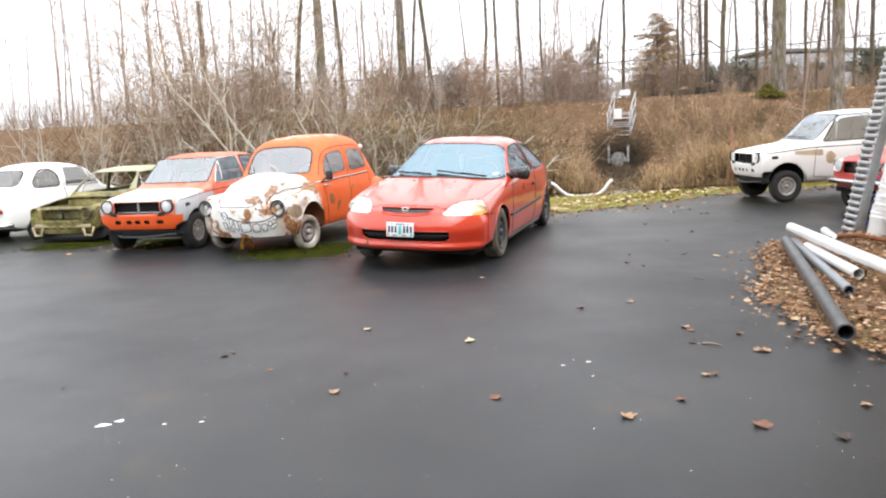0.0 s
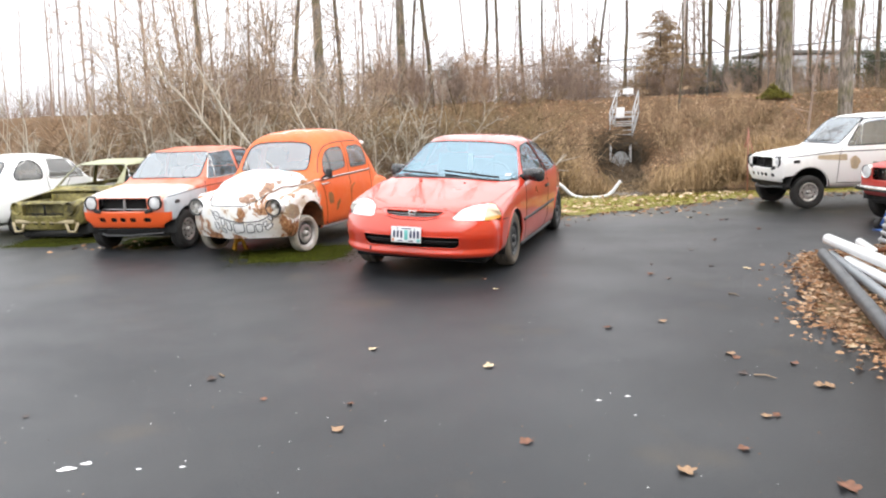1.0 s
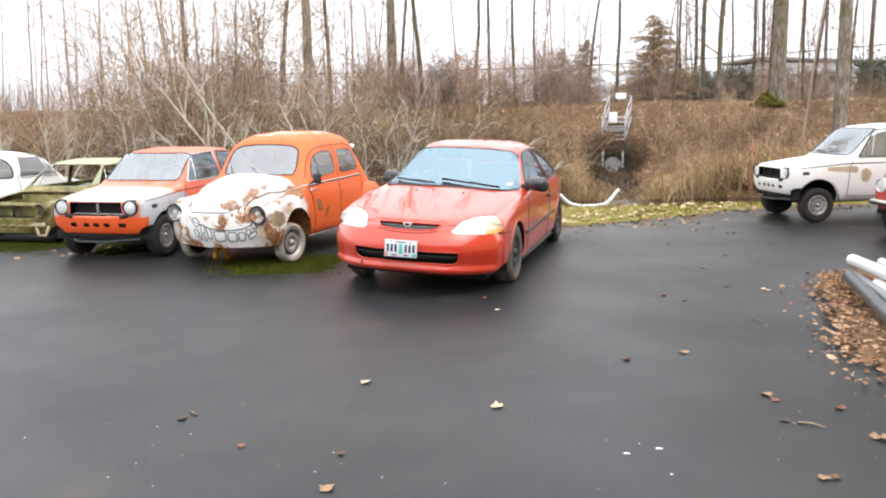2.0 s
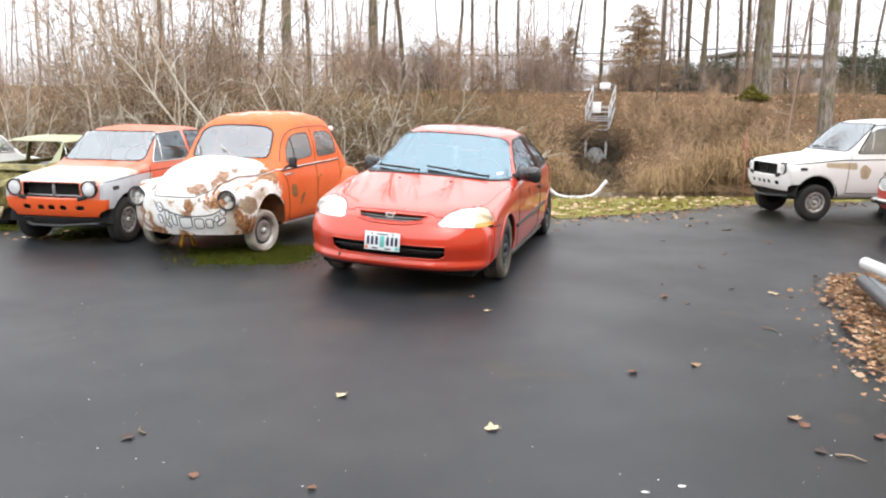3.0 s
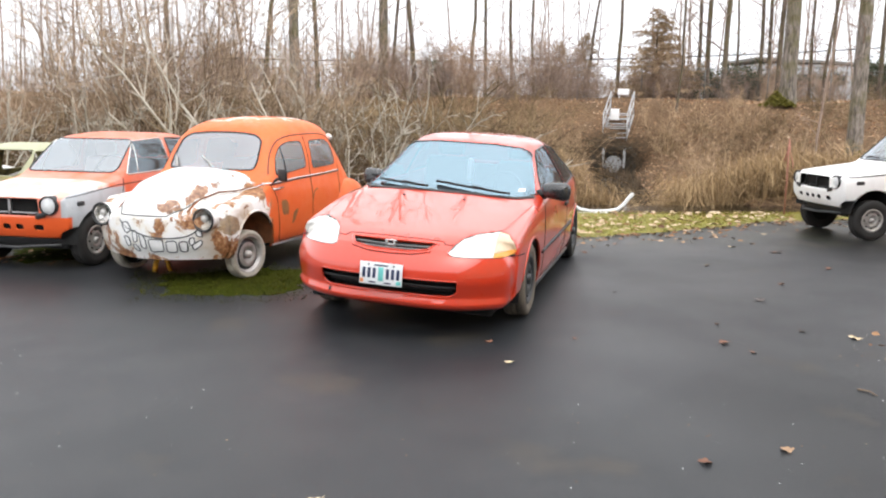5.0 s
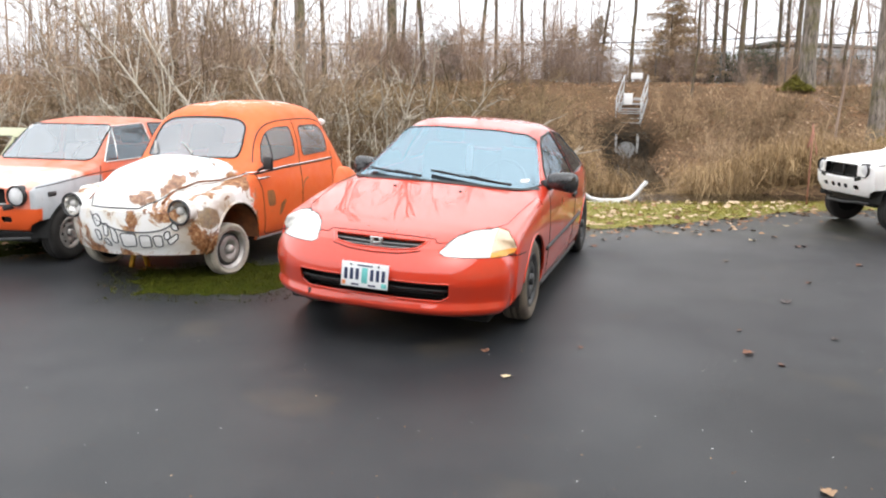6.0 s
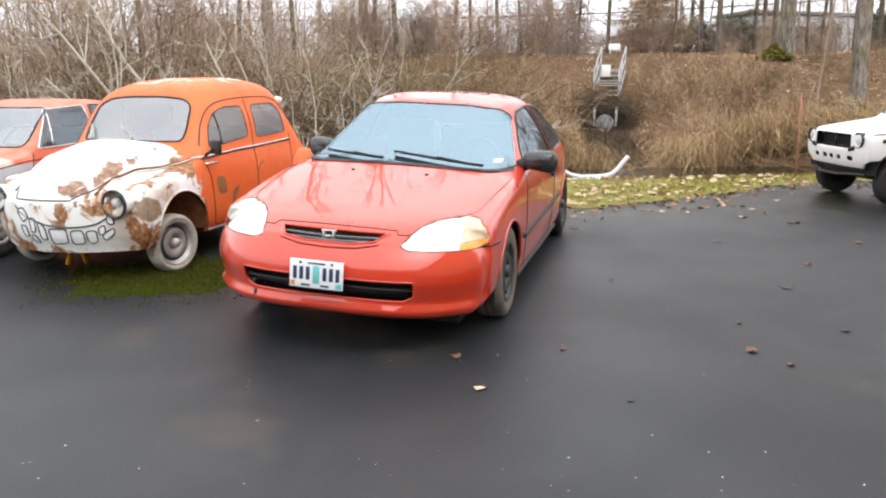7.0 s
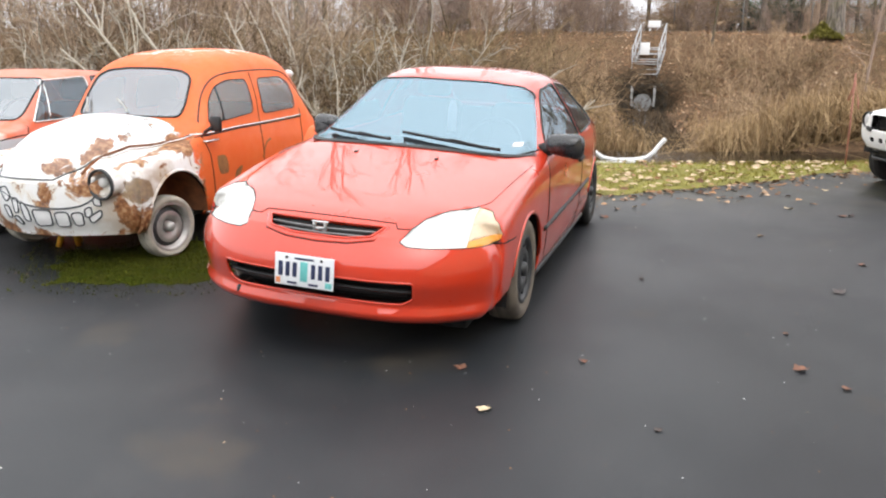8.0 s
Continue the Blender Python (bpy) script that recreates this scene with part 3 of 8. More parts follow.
M_DUSTY = glass("dusty_old_glass", (0.76, 0.76, 0.79), 0.27, 2.7, (0.86, 0.92, 1.0))
M_SEAT = plain("grey_seat_cloth", (0.075, 0.08, 0.09), 0.9, 0, 0.2, 14, 0.2)
M_RUST = plain("rusted_steel", (0.20, 0.075, 0.03), 0.9, 0.1, 0.45, 12, 0.5)
M_PVC = plain("white_pvc_pipe", (0.74, 0.75, 0.75), 0.35, 0, 0.06, 6)
M_BLACKPIPE = plain("black_abs_pipe", (0.060, 0.064, 0.070), 0.38, 0, 0.2, 6)
M_SIGN = plain("white_sign_board", (0.80, 0.80, 0.80), 0.5, 0, 0.05, 8)
M_WIRE = plain("dark_grey_wire", (0.16, 0.16, 0.15), 0.6, 0.2, 0.2, 10)
M_CREAM = plain("cream_painted_siding", (0.68, 0.60, 0.42), 0.6, 0, 0.06, 3)
M_BUCKET = plain("white_plastic_pail", (0.76, 0.77, 0.77), 0.35, 0, 0.06, 8)
M_PLATE = plain("plate_white", (0.78, 0.80, 0.82), 0.35, 0, 0.05, 20)
M_INK = plain("navy_ink", (0.02, 0.03, 0.08), 0.5, 0, 0.1, 20)
M_TEAL = plain("teal_print", (0.15, 0.52, 0.50), 0.5, 0, 0.2, 30)
M_ORANGE_INK = plain("orange_print", (0.72, 0.25, 0.10), 0.5, 0, 0.1, 30)
M_YELLOW = plain("flaked_yellow_paint", (0.70, 0.36, 0.03), 0.7, 0, 0.4, 20, 0.3)
M_BLUE = plain("faded_blue_plastic", (0.04, 0.11, 0.34), 0.5, 0, 0.2, 10)
M_RIBBON = plain("faded_red_ribbon", (0.38, 0.16, 0.115), 0.7, 0, 0.2, 10)
M_TOOTH = plain("white_brushed_paint", (0.82, 0.82, 0.82), 0.6, 0, 0.05, 16)

# ---------------- ground ----------------
def rim(x):
    """Where the asphalt ends, as y."""
    return float(np.interp(x, [-30, -8, -2, 1.0, 2.2, 3.4, 4.3, 5.0, 8, 30], [16.5, 14.2, 12.6, 11.9, 11.8, 12.45, 12.9, 13.45, 14.2, 16.7]))


def brink(x):
    """Where the ditch begins, as y."""
    return float(np.interp(x, [-30, -8, 0, 4, 30], [17.0, 15.4, 14.25, 13.95, 16.9]))


def lie(x, y):
    """The ground's height: level yard, ditch with a reedy far lip, then a bank to a wooded terrace."""
    back = brink(x)
    near = float(np.interp(x, [9, 13], [0.0, 5.0]))
    z = float(np.interp(y - back, [0, 0.45, 0.9, 2.3, 2.75, 4.5, 8.0, 13.5 - near, 18.4 - near, 22.6 - 0.6 * near, 26, 60, 400], [0.0, -0.07, -0.38, -0.38, -0.05, -0.4, -0.95, -0.75, -0.1, 2.0, 2.2, 2.6, 3.0]))
    # the culvert's channel through the bank
    mid = 4.2 + (y - 17.0) * 0.19
    if back + 1.2 < y < 34.2:
        k = 1 - min(1, max(0, (abs(x - mid) - 0.6) / 1.3))
        z = min(z, z * (1 - k) - 1.0 * k)
    if y > back:
        k = min(1, (y - back) / 3)
        z += k * (0.22 * noise.noise((x * 0.35, y * 0.35, 0.0)) + 0.10 * noise.noise((x * 1.3, y * 1.3, 3.0)))
    return z


def ground():
    xs = np.unique(np.r_[np.linspace(-900, -40, 22), np.linspace(-40, 40, 134), np.linspace(40, 900, 22)])
    ys = np.unique(np.r_[np.linspace(-600, -20, 14), np.linspace(-20, 12, 22), np.linspace(12, 44, 90), np.linspace(44, 120, 20), np.linspace(120, 1500, 16)])
    verts = [(x, y, lie(x, y) - 0.012) for y in ys for x in xs]
    w = len(xs)
    faces = [(j * w + i, j * w + i + 1, (j + 1) * w + i + 1, (j + 1) * w + i) for j in range(len(ys) - 1) for i in range(w - 1)]
    g = raw("ground", verts, faces, M_EARTH, None, "", True)
    tagged(g, "brown soil bank covered with leaf litter behind the yard", "ground", "", "structure")


def yard():
    """The asphalt sheet, thin and with a crumbling rim."""
    bm = bmesh.new()
    xs = np.arange(-30, 30.01, 0.25)
    top = [bm.verts.new((x, rim(x) + 0.10 * noise.noise((x * 1.7, 0, 5)) + 0.05 * noise.noise((x * 6, 0, 9)), 0.0)) for x in xs]
    ys = [10, 8, 6, 4, 2, 0, -3, -8, -20]
    rows = [top] + [[bm.verts.new((x, y, 0.0)) for x in xs] for y in ys]
    for a, b in zip(rows, rows[1:]):
        for k in range(len(xs) - 1):
            bm.faces.new((a[k], b[k], b[k + 1], a[k + 1]))
    low = [bm.verts.new((v.co.x, v.co.y + 0.015, -0.05)) for v in top]
    for k in range(len(xs) - 1):
        bm.faces.new((top[k], top[k + 1], low[k + 1], low[k]))
    y = part("road", bm, M_ASPHALT, None, "", False)
    tagged(y, "damp dark asphalt yard with a mossy, leaf-strewn edge", "asphalt", "", "structure")


def ditch_dark_sheet():
    """Dark water sheet added for the shaded band below the reeds and flap."""
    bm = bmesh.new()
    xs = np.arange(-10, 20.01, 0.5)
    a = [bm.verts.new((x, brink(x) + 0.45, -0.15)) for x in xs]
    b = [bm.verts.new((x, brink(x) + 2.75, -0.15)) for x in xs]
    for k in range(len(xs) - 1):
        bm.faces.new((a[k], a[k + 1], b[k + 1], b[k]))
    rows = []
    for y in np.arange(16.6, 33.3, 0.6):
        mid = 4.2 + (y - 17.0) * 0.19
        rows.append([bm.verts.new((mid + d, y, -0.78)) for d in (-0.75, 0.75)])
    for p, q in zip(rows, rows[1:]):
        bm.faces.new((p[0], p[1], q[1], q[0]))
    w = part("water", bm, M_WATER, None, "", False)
    tagged(w, "dark water sheet in the ditch, standing for shade below the reeds", "water", "", "structure")


ground()
yard()
ditch_dark_sheet()

# ---------------- cars ----------------
from mathutils.bvhtree import BVHTree


class Shell:
    """A car's skin to cut panes and openings from, and to lay trim on."""

    def __init__(self, c):
        self.bm = skin(c)
        self.tree = BVHTree.FromBMesh(self.bm)

    def on(self, p, axis, side, lift=0.0):
        """The skin's point and normal under a 2D point, seen along an axis from one side."""
        i = "xyz".index(axis)
        o = list(p)
        o.insert(i, 5.0 * side)
        d = [0, 0, 0]
        d[i] = -side
        hit, nor, _, _ = self.tree.ray_cast(Vector(o), Vector(d))
        if hit is None:
            return None, None
        if nor[i] * side < 0:
            nor = -nor
        return hit + nor * lift, nor

    def line(self, pts, axis, side, r, step=0.04, lift=0.0, closed=False, sides=6):
        """A bead of trim or a shut line along the skin."""
        pts = [Vector(p) for p in pts]
        if closed:
            pts.append(pts[0])
        out = []
        for a, b in zip(pts, pts[1:]):
            k = max(1, int((b - a).length / step))
            out += [a.lerp(b, j / k) for j in range(k)]
        out.append(pts[-1])
        hits = [h for h in (self.on(p, axis, side, lift)[0] for p in out) if h is not None]
        bm = bmesh.new()
        if len(hits) > 1:
            tube(bm, hits, r, sides)
        return bm

    def strip(self, low, high, axis, side, lift=0.004):
        """A band on the skin between two runs of 2D points."""
        bm = bmesh.new()
        rows = [[self.on(p, axis, side, lift)[0] for p in run] for run in (low, high)]
        pairs = [(bm.verts.new(a), bm.verts.new(b)) for a, b in zip(*rows) if a is not None and b is not None]
        for (a, b), (c, d) in zip(pairs, pairs[1:]):
            bm.faces.new((a, c, d, b))
        return bm

    def decal(self, poly, axis, side, lift=0.002, rings=3):
        """A flat patch that follows the skin."""
        bm = bmesh.new()
        c = sum((Vector(p) for p in poly), Vector((0, 0))) / len(poly)
        rows = []
        for k in range(1, rings + 1):
            rows.append([self.on(c.lerp(Vector(p), k / rings), axis, side, lift)[0] for p in poly])
        mid = self.on(c, axis, side, lift)[0]
        if mid is None or any(h is None for r in rows for h in r):
            return bm
        m = bm.verts.new(mid)
        rows = [[bm.verts.new(h) for h in r] for r in rows]
        n = len(poly)
        for j in range(n):
            bm.faces.new((m, rows[0][j], rows[0][(j + 1) % n]))
            for a, b in zip(rows, rows[1:]):
                bm.faces.new((a[j], b[j], b[(j + 1) % n], a[(j + 1) % n]))
        return bm


def circle(cx, cy, r, n=28):
    return [(cx + r * math.cos(2 * math.pi * k / n), cy + r * math.sin(2 * math.pi * k / n)) for k in range(n)]


def flipped(poly):
    return [(-a, b) for a, b in poly]


def wheel(parent, at, r, rim_r, width, side, tyre, rim, slots=8, cap=None, steer=0.0, dish=0.035):
    """A wheel with tyre, dished rim and hub; side +1 shows its face to +y."""
    e = part("wheel", wheel_tyre(r, rim_r, width), tyre, parent, "")
    e.matrix_local = pose(*at, 0, 0, steer)
    bm = bmesh.new()
    f, h = side, width / 2
    lathe(bm, [(f * (h - 0.012), rim_r + 0.008), (f * (h - 0.004), rim_r - 0.006), (f * (h - dish * 0.6), rim_r - 0.022), (f * (h - dish), rim_r * 0.80),
               (f * (h - dish * 0.45), rim_r * 0.62), (f * (h - dish * 0.5), rim_r * 0.36), (f * (h - dish * 1.2), rim_r * 0.30), (f * (h - dish * 1.1), rim_r * 0.16), (f * (h - dish), 0.001)], 36)
    part("rim", bm, rim, e)
    for k in range(slots):
        bm = bmesh.new()
        t = 2 * math.pi * k / slots
        box(bm, (rim_r * 0.17, 0.012, rim_r * 0.085), (rim_r * 0.72 * math.cos(t), f * (h - dish * 0.62), rim_r * 0.72 * math.sin(t)), (0, -math.degrees(t) + 90, 0), 0.003)
        part("rim_slot", bm, M_DARK, e)
    if not slots:
        bm = bmesh.new()
        lathe(bm, [(f * (h - dish * 0.93), rim_r * 0.83), (f * (h - dish * 0.80), rim_r * 0.795), (f * (h - dish * 0.62), rim_r * 0.70), (f * (h - dish * 0.55), rim_r * 0.66)], 36)
        part("rim_groove", bm, M_STEEL, e)
    bm = bmesh.new()
    lathe(bm, [(f * (h - dish * 1.1), rim_r * 0.24), (f * (h - dish * 0.2), rim_r * 0.21), (f * (h + dish * 0.05), rim_r * 0.14), (f * (h + dish * 0.1), 0.001)], 20)
    part("hub_cap", bm, cap or rim, e)
    bm = bmesh.new()
    lathe(bm, [(-f * h * 0.8, rim_r), (-f * h * 0.8, 0.001)], 24)
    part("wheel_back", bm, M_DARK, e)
    return e


def wheel_tyre(r, rim_r, width):
    bm = bmesh.new()
    h = width / 2
    lathe(bm, [(-h * 0.8, rim_r), (-h * 0.98, rim_r + (r - rim_r) * 0.35), (-h, rim_r + (r - rim_r) * 0.6), (-h * 0.88, r - 0.014), (-h * 0.66, r - 0.003), (-h * 0.28, r),
               (-h * 0.25, r - 0.007), (-h * 0.2, r - 0.007), (-h * 0.17, r), (h * 0.17, r), (h * 0.2, r - 0.007), (h * 0.25, r - 0.007), (h * 0.28, r),
               (h * 0.66, r - 0.003), (h * 0.88, r - 0.014), (h, rim_r + (r - rim_r) * 0.6), (h * 0.98, rim_r + (r - rim_r) * 0.35), (h * 0.8, rim_r - 0.004)], 44)
    return bm


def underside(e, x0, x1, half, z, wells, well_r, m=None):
    """Floor pan and wheel wells; near-black puts the shade under the car into the colour."""
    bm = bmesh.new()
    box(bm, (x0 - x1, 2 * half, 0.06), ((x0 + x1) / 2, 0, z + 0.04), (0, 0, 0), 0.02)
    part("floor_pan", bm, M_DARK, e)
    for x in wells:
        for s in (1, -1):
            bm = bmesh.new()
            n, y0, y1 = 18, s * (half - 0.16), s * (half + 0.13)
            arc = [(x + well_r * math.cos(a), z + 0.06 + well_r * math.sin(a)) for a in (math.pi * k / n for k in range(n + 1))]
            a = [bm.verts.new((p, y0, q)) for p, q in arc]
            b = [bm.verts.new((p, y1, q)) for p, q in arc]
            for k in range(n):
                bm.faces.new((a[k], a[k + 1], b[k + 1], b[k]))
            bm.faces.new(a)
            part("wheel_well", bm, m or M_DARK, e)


def seat(e, x, y, z, w=0.48, high=0.62, rest=True, m=None):
    m = m or M_SEAT
    bm = bmesh.new()
    box(bm, (0.48, w, 0.16), (x, y, z), (0, -6, 0), 0.05)
    part("seat", bm, m, e)
    bm = bmesh.new()
    box(bm, (0.13, w, high), (x - 0.27, y, z + high / 2 - 0.02), (0, -14, 0), 0.055)
    part("seat_back", bm, m, e)
    if rest:
        bm = bmesh.new()
        box(bm, (0.09, w * 0.55, 0.17), (x - 0.36, y, z + high + 0.07), (0, -10, 0), 0.04)
        part("headrest", bm, m, e)


def steering(e, x, y, z, r=0.19):
    bm = bmesh.new()
    pts = [(x + 0.10 * math.sin(a) * -1 * r / 0.19, y + r * math.cos(a), z + r * 0.9 * math.sin(a)) for a in (2 * math.pi * k / 28 for k in range(29))]
    tube(bm, pts, 0.014, 6)
    tube(bm, [(x, y - r, z), (x + 0.02, y, z - 0.02), (x, y + r, z)], 0.014, 6)
    tube(bm, [(x + 0.02, y, z - 0.02), (x + 0.4, y, z - 0.2)], 0.02, 6)
    part("steering_wheel", bm, M_BLACK, e)


def wiper(e, sh, y0, y1, z0, z1, side=1, m=None):
    """A wiper blade laid on the windscreen between two points seen from the front."""
    pts = [sh.on((y0 + (y1 - y0) * k / 8, z0 + (z1 - z0) * k / 8), "x", 1, 0.022)[0] for k in range(9)]
    pts = [p for p in pts if p is not None]
    bm = bmesh.new()
    if len(pts) > 1:
        tube(bm, pts, [0.010] * len(pts), 5)
        low = 1 if z1 < z0 else 0
        arm = [sh.on((y0 + (y1 - y0) * k, z0 + (z1 - z0) * k - d), "x", 1, 0.034)[0] for k, d in ((low, 0.008), (0.25 + 0.5 * low, 0.004), (0.5, 0.0))]
        arm = [p for p in arm if p is not None]
        if len(arm) > 1:
            tube(bm, arm, 0.006, 5)
    part("wiper", bm, m or M_BLACK, e)


# ---- red hatchback ----
def hatchback(m):
    e = thing("hatchback", m, "red three-door hatchback with black mirrors, parked on damp asphalt", "car", "parked cars")
    c = dict(front=0.79, rear=-3.44, soft=0.05, top_soft=0.04, round=2, crown=0.74, bow=0.016, tuck=0.05, cols=44,
             top=[(0.86, 0.56), (0.79, 0.648), (0.74, 0.690), (0.66, 0.712), (0.5, 0.742), (0.3, 0.782), (0.0, 0.842), (-0.34, 0.905), (-0.46, 0.928), (-0.54, 0.952), (-1.20, 1.298), (-1.50, 1.345), (-1.95, 1.352), (-2.45, 1.312), (-2.80, 1.21), (-3.20, 0.99), (-3.36, 0.92), (-3.44, 0.80)],
             shoulder=[(0.79, 0.575), (0.65, 0.625), (0.4, 0.70), (0.0, 0.775), (-0.4, 0.825), (-1.0, 0.85), (-2.6, 0.90), (-3.2, 0.88), (-3.38, 0.78)],
             width=[(0.79, 0.80), (0.6, 0.825), (0.3, 0.842), (-0.3, 0.848), (-1.5, 0.852), (-2.6, 0.845), (-3.0, 0.815), (-3.38, 0.72)],
             rail=[(0.79, 0.68), (0.5, 0.70), (0.0, 0.735), (-0.42, 0.755), (-0.60, 0.735), (-1.25, 0.575), (-1.9, 0.565), (-2.6, 0.545), (-3.1, 0.60), (-3.38, 0.66)],
             edge=[(0.79, 0.035), (0.3, 0.045), (-0.3, 0.055), (-0.5, 0.075), (-0.7, 0.125), (-1.1, 0.12), (-1.35, 0.085), (-1.6, 0.07), (-2.6, 0.07), (-3.38, 0.05)],
             sill=[(0.79, 0.234), (0.62, 0.243), (0.45, 0.254), (0.25, 0.26), (-0.4, 0.175), (-2.9, 0.18), (-3.38, 0.27)],
             nose=[(0.20, -0.03), (0.235, 0.03), (0.262, 0.062), (0.29, 0.068), (0.31, 0.046), (0.335, 0.050), (0.43, 0.086), (0.475, 0.088), (0.515, 0.080), (0.555, 0.060), (0.60, 0.026), (0.66, -0.032), (0.70, -0.055)], nose_len=0.40, front_bow=0.41, bow_power=3.6,
             tail=[(0.3, 0.0), (0.5, 0.03), (0.9, -0.03)], rear_bow=0.18, melt=4, nose_round=0.20, round_above=0.47)
    sh = Shell(c)
    bm = sh.bm
    panes = []
    ws = round_poly([(-0.735, 0.893), (0.735, 0.893), (0.575, 1.215), (0.50, 1.256), (0.26, 1.276), (-0.26, 1.276), (-0.50, 1.256), (-0.575, 1.215)], 0.03)
    panes.append(("windscreen", take(bm, cut_region(bm, ws, "yz", lambda p, n: -1.45 < p.x < -0.38 and n.z > 0.25 and n.x > 0.1)), M_SCREEN))
    hw = round_poly([(-0.55, 0.98), (0.55, 0.98), (0.49, 1.23), (-0.49, 1.23)], 0.06)
    panes.append(("rear_window", take(bm, cut_region(bm, hw, "yz", lambda p, n: p.x < -2.4 and n.x < -0.1)), M_GLASS))
    door_w = round_poly([(-0.78, 0.875), (-1.30, 1.185), (-1.42, 1.235), (-1.82, 1.262), (-1.90, 0.895)], 0.03)
    rear_w = round_poly([(-1.98, 0.90), (-1.91, 1.262), (-2.38, 1.225), (-2.74, 1.03), (-2.68, 0.93)], 0.05)
    for s in (1, -1):
        for w, nm in ((door_w, "door_window"), (rear_w, "quarter_window")):
            fs = cut_region(bm, w, "xz", lambda p, n: p.y * s > 0.4 and p.z > 0.85 and n.y * s > 0.3)
            panes.append((nm, take(bm, fs), M_GLASS))
        for x in (-0.10, -2.80):
            bmesh.ops.delete(bm, geom=cut_region(bm, circle(x, 0.285, 0.358 if x > -1 else 0.335), "xz", lambda p, n: p.y * s > 0.45 and p.z < 0.75), context="FACES")
    lamp = [(0.402, 0.622), (0.43, 0.672), (0.467, 0.706), (0.545, 0.732), (0.663, 0.742), (0.735, 0.727), (0.788, 0.690), (0.812, 0.640), (0.80, 0.608), (0.765, 0.597), (0.684, 0.598), (0.523, 0.601), (0.437, 0.605)]
    for s in (1, -1):
        poly = lamp if s > 0 else flipped(lamp)
        fs = cut_region(bm, poly, "yz", lambda p, n: p.x > 0.05 and p.z < 0.80 and p.y * s > 0.3)
        lens = take(bm, fs)
        am = round_poly([(s * (0.690 if s > 0 else 0.804), 0.58), (s * 0.84, 0.58), (s * 0.84, 0.76), (s * (0.665 if s > 0 else 0.80), 0.76)], 0.02)
        ab = take(lens, cut_region(lens, am, "yz", lambda p, n: True))
        st = [(s * 0.66, 0.58), (s * 0.84, 0.58), (s * 0.84, 0.645 if s > 0 else 0.60), (s * 0.66, 0.618 if s > 0 else 0.585)]
        strip = take(ab, cut_region(ab, st, "yz", lambda p, n: True))
        h = thick(part("headlight", lens, M_LAMP, e, "clear headlight lens"), 0.012)
        t = thick(part("turn_signal", ab, M_PEACH, h, "pale amber corner lens"), 0.012)
        thick(part("side_reflector", strip, M_AMBER, h, "orange reflector strip"), 0.012)
        part("headlight_gap", sh.line(poly, "x", 1, 0.003, 0.02, -0.001, True), M_DARK, e)
    grille = round_poly([(-0.305, 0.672), (-0.262, 0.636), (-0.13, 0.619), (0.13, 0.619), (0.262, 0.636), (0.305, 0.672)], 0.012)
    fs = cut_region(bm, grille, "yz", lambda p, n: p.x > 0.4)
    g = part("grille", take(bm, fs, (-0.05, 0, 0)), M_DARK, e, "black slotted grille")
    for z, half in ((0.633, 0.225), (0.6515, 0.272)):
        part("grille_slat", sh.line([(-half, z + 0.003), (0, z - 0.002), (half, z + 0.003)], "x", 1, 0.0055, 0.05, -0.006), M_SLAT, g)
    part("grille_surround", sh.line(grille, "x", 1, 0.006, 0.03, 0.001, True), M_RED, e)
    rim_low = [(-0.322, 0.664), (-0.282, 0.620), (-0.16, 0.599), (0.0, 0.593), (0.16, 0.599), (0.282, 0.620), (0.322, 0.664)]
    part("surround_groove", sh.line(rim_low, "x", 1, 0.0035, 0.03, -0.0015), M_DARK, e)
    part("surround_rim", sh.line([(y, z + 0.007) for y, z in rim_low], "x", 1, 0.0075, 0.03, -0.002), M_RED, e)
    low = round_poly([(-0.498, 0.447), (-0.492, 0.36), (-0.44, 0.330), (0.44, 0.330), (0.492, 0.36), (0.498, 0.447)], 0.02)
    fs = cut_region(bm, low, "yz", lambda p, n: p.x > 0.4)
    g2 = part("air_intake", take(bm, fs, (-0.09, 0, 0)), M_DARK, e, "black lower air intake")
    part("intake_slat", sh.line([(-0.49, 0.39), (0.49, 0.39)], "x", 1, 0.010, 0.05, -0.02), M_BLACK, g2)
    part("intake_slat", sh.line([(-0.49, 0.427), (0.49, 0.427)], "x", 1, 0.008, 0.05, -0.05), M_BLACK, g2)
    part("intake_slat", sh.line([(-0.46, 0.352), (0.46, 0.352)], "x", 1, 0.008, 0.05, -0.05), M_BLACK, g2)
    part("intake_lip", sh.line(low, "x", 1, 0.007, 0.04, -0.004, True), M_RED, e)
    body = thick(part("body", bm, M_RED, e, "red painted body shell"), 0.016)
    for nm, pb, m2 in panes:
        p = part(nm, pb, m2, e)
        p.visible_shadow = False
    # seals, shut lines and trim
    foot = [(0.735 * k / 8, 0.893 + 0.020 * (1 - (k / 8) ** 2)) for k in range(-8, 9)]
    part("windscreen_seal", sh.line([p for p in ws if p[1] > 0.94], "x", 1, 0.009, 0.03, -0.002), M_BLACK, e)
    part("windscreen_seal", sh.line([(y, z + (0.02 if abs(y) > 0.73 else 0)) for y, z in foot], "x", 1, 0.007, 0.03, -0.002), M_BLACK, e)
    for s in (1, -1):
        part("bonnet_gap", sh.line([(0.42, s * 0.62), (0.25, s * 0.70), (-0.30, s * 0.752), (-0.46, s * 0.76)], "z", 1, 0.0018), M_DARK, e)
        part("bonnet_front_gap", sh.line([(s * 0.0, 0.690), (s * 0.20, 0.689), (s * 0.345, 0.685), (s * 0.362, 0.668), (s * 0.42, 0.668)], "x", 1, 0.0035, 0.02), M_DARK, e)
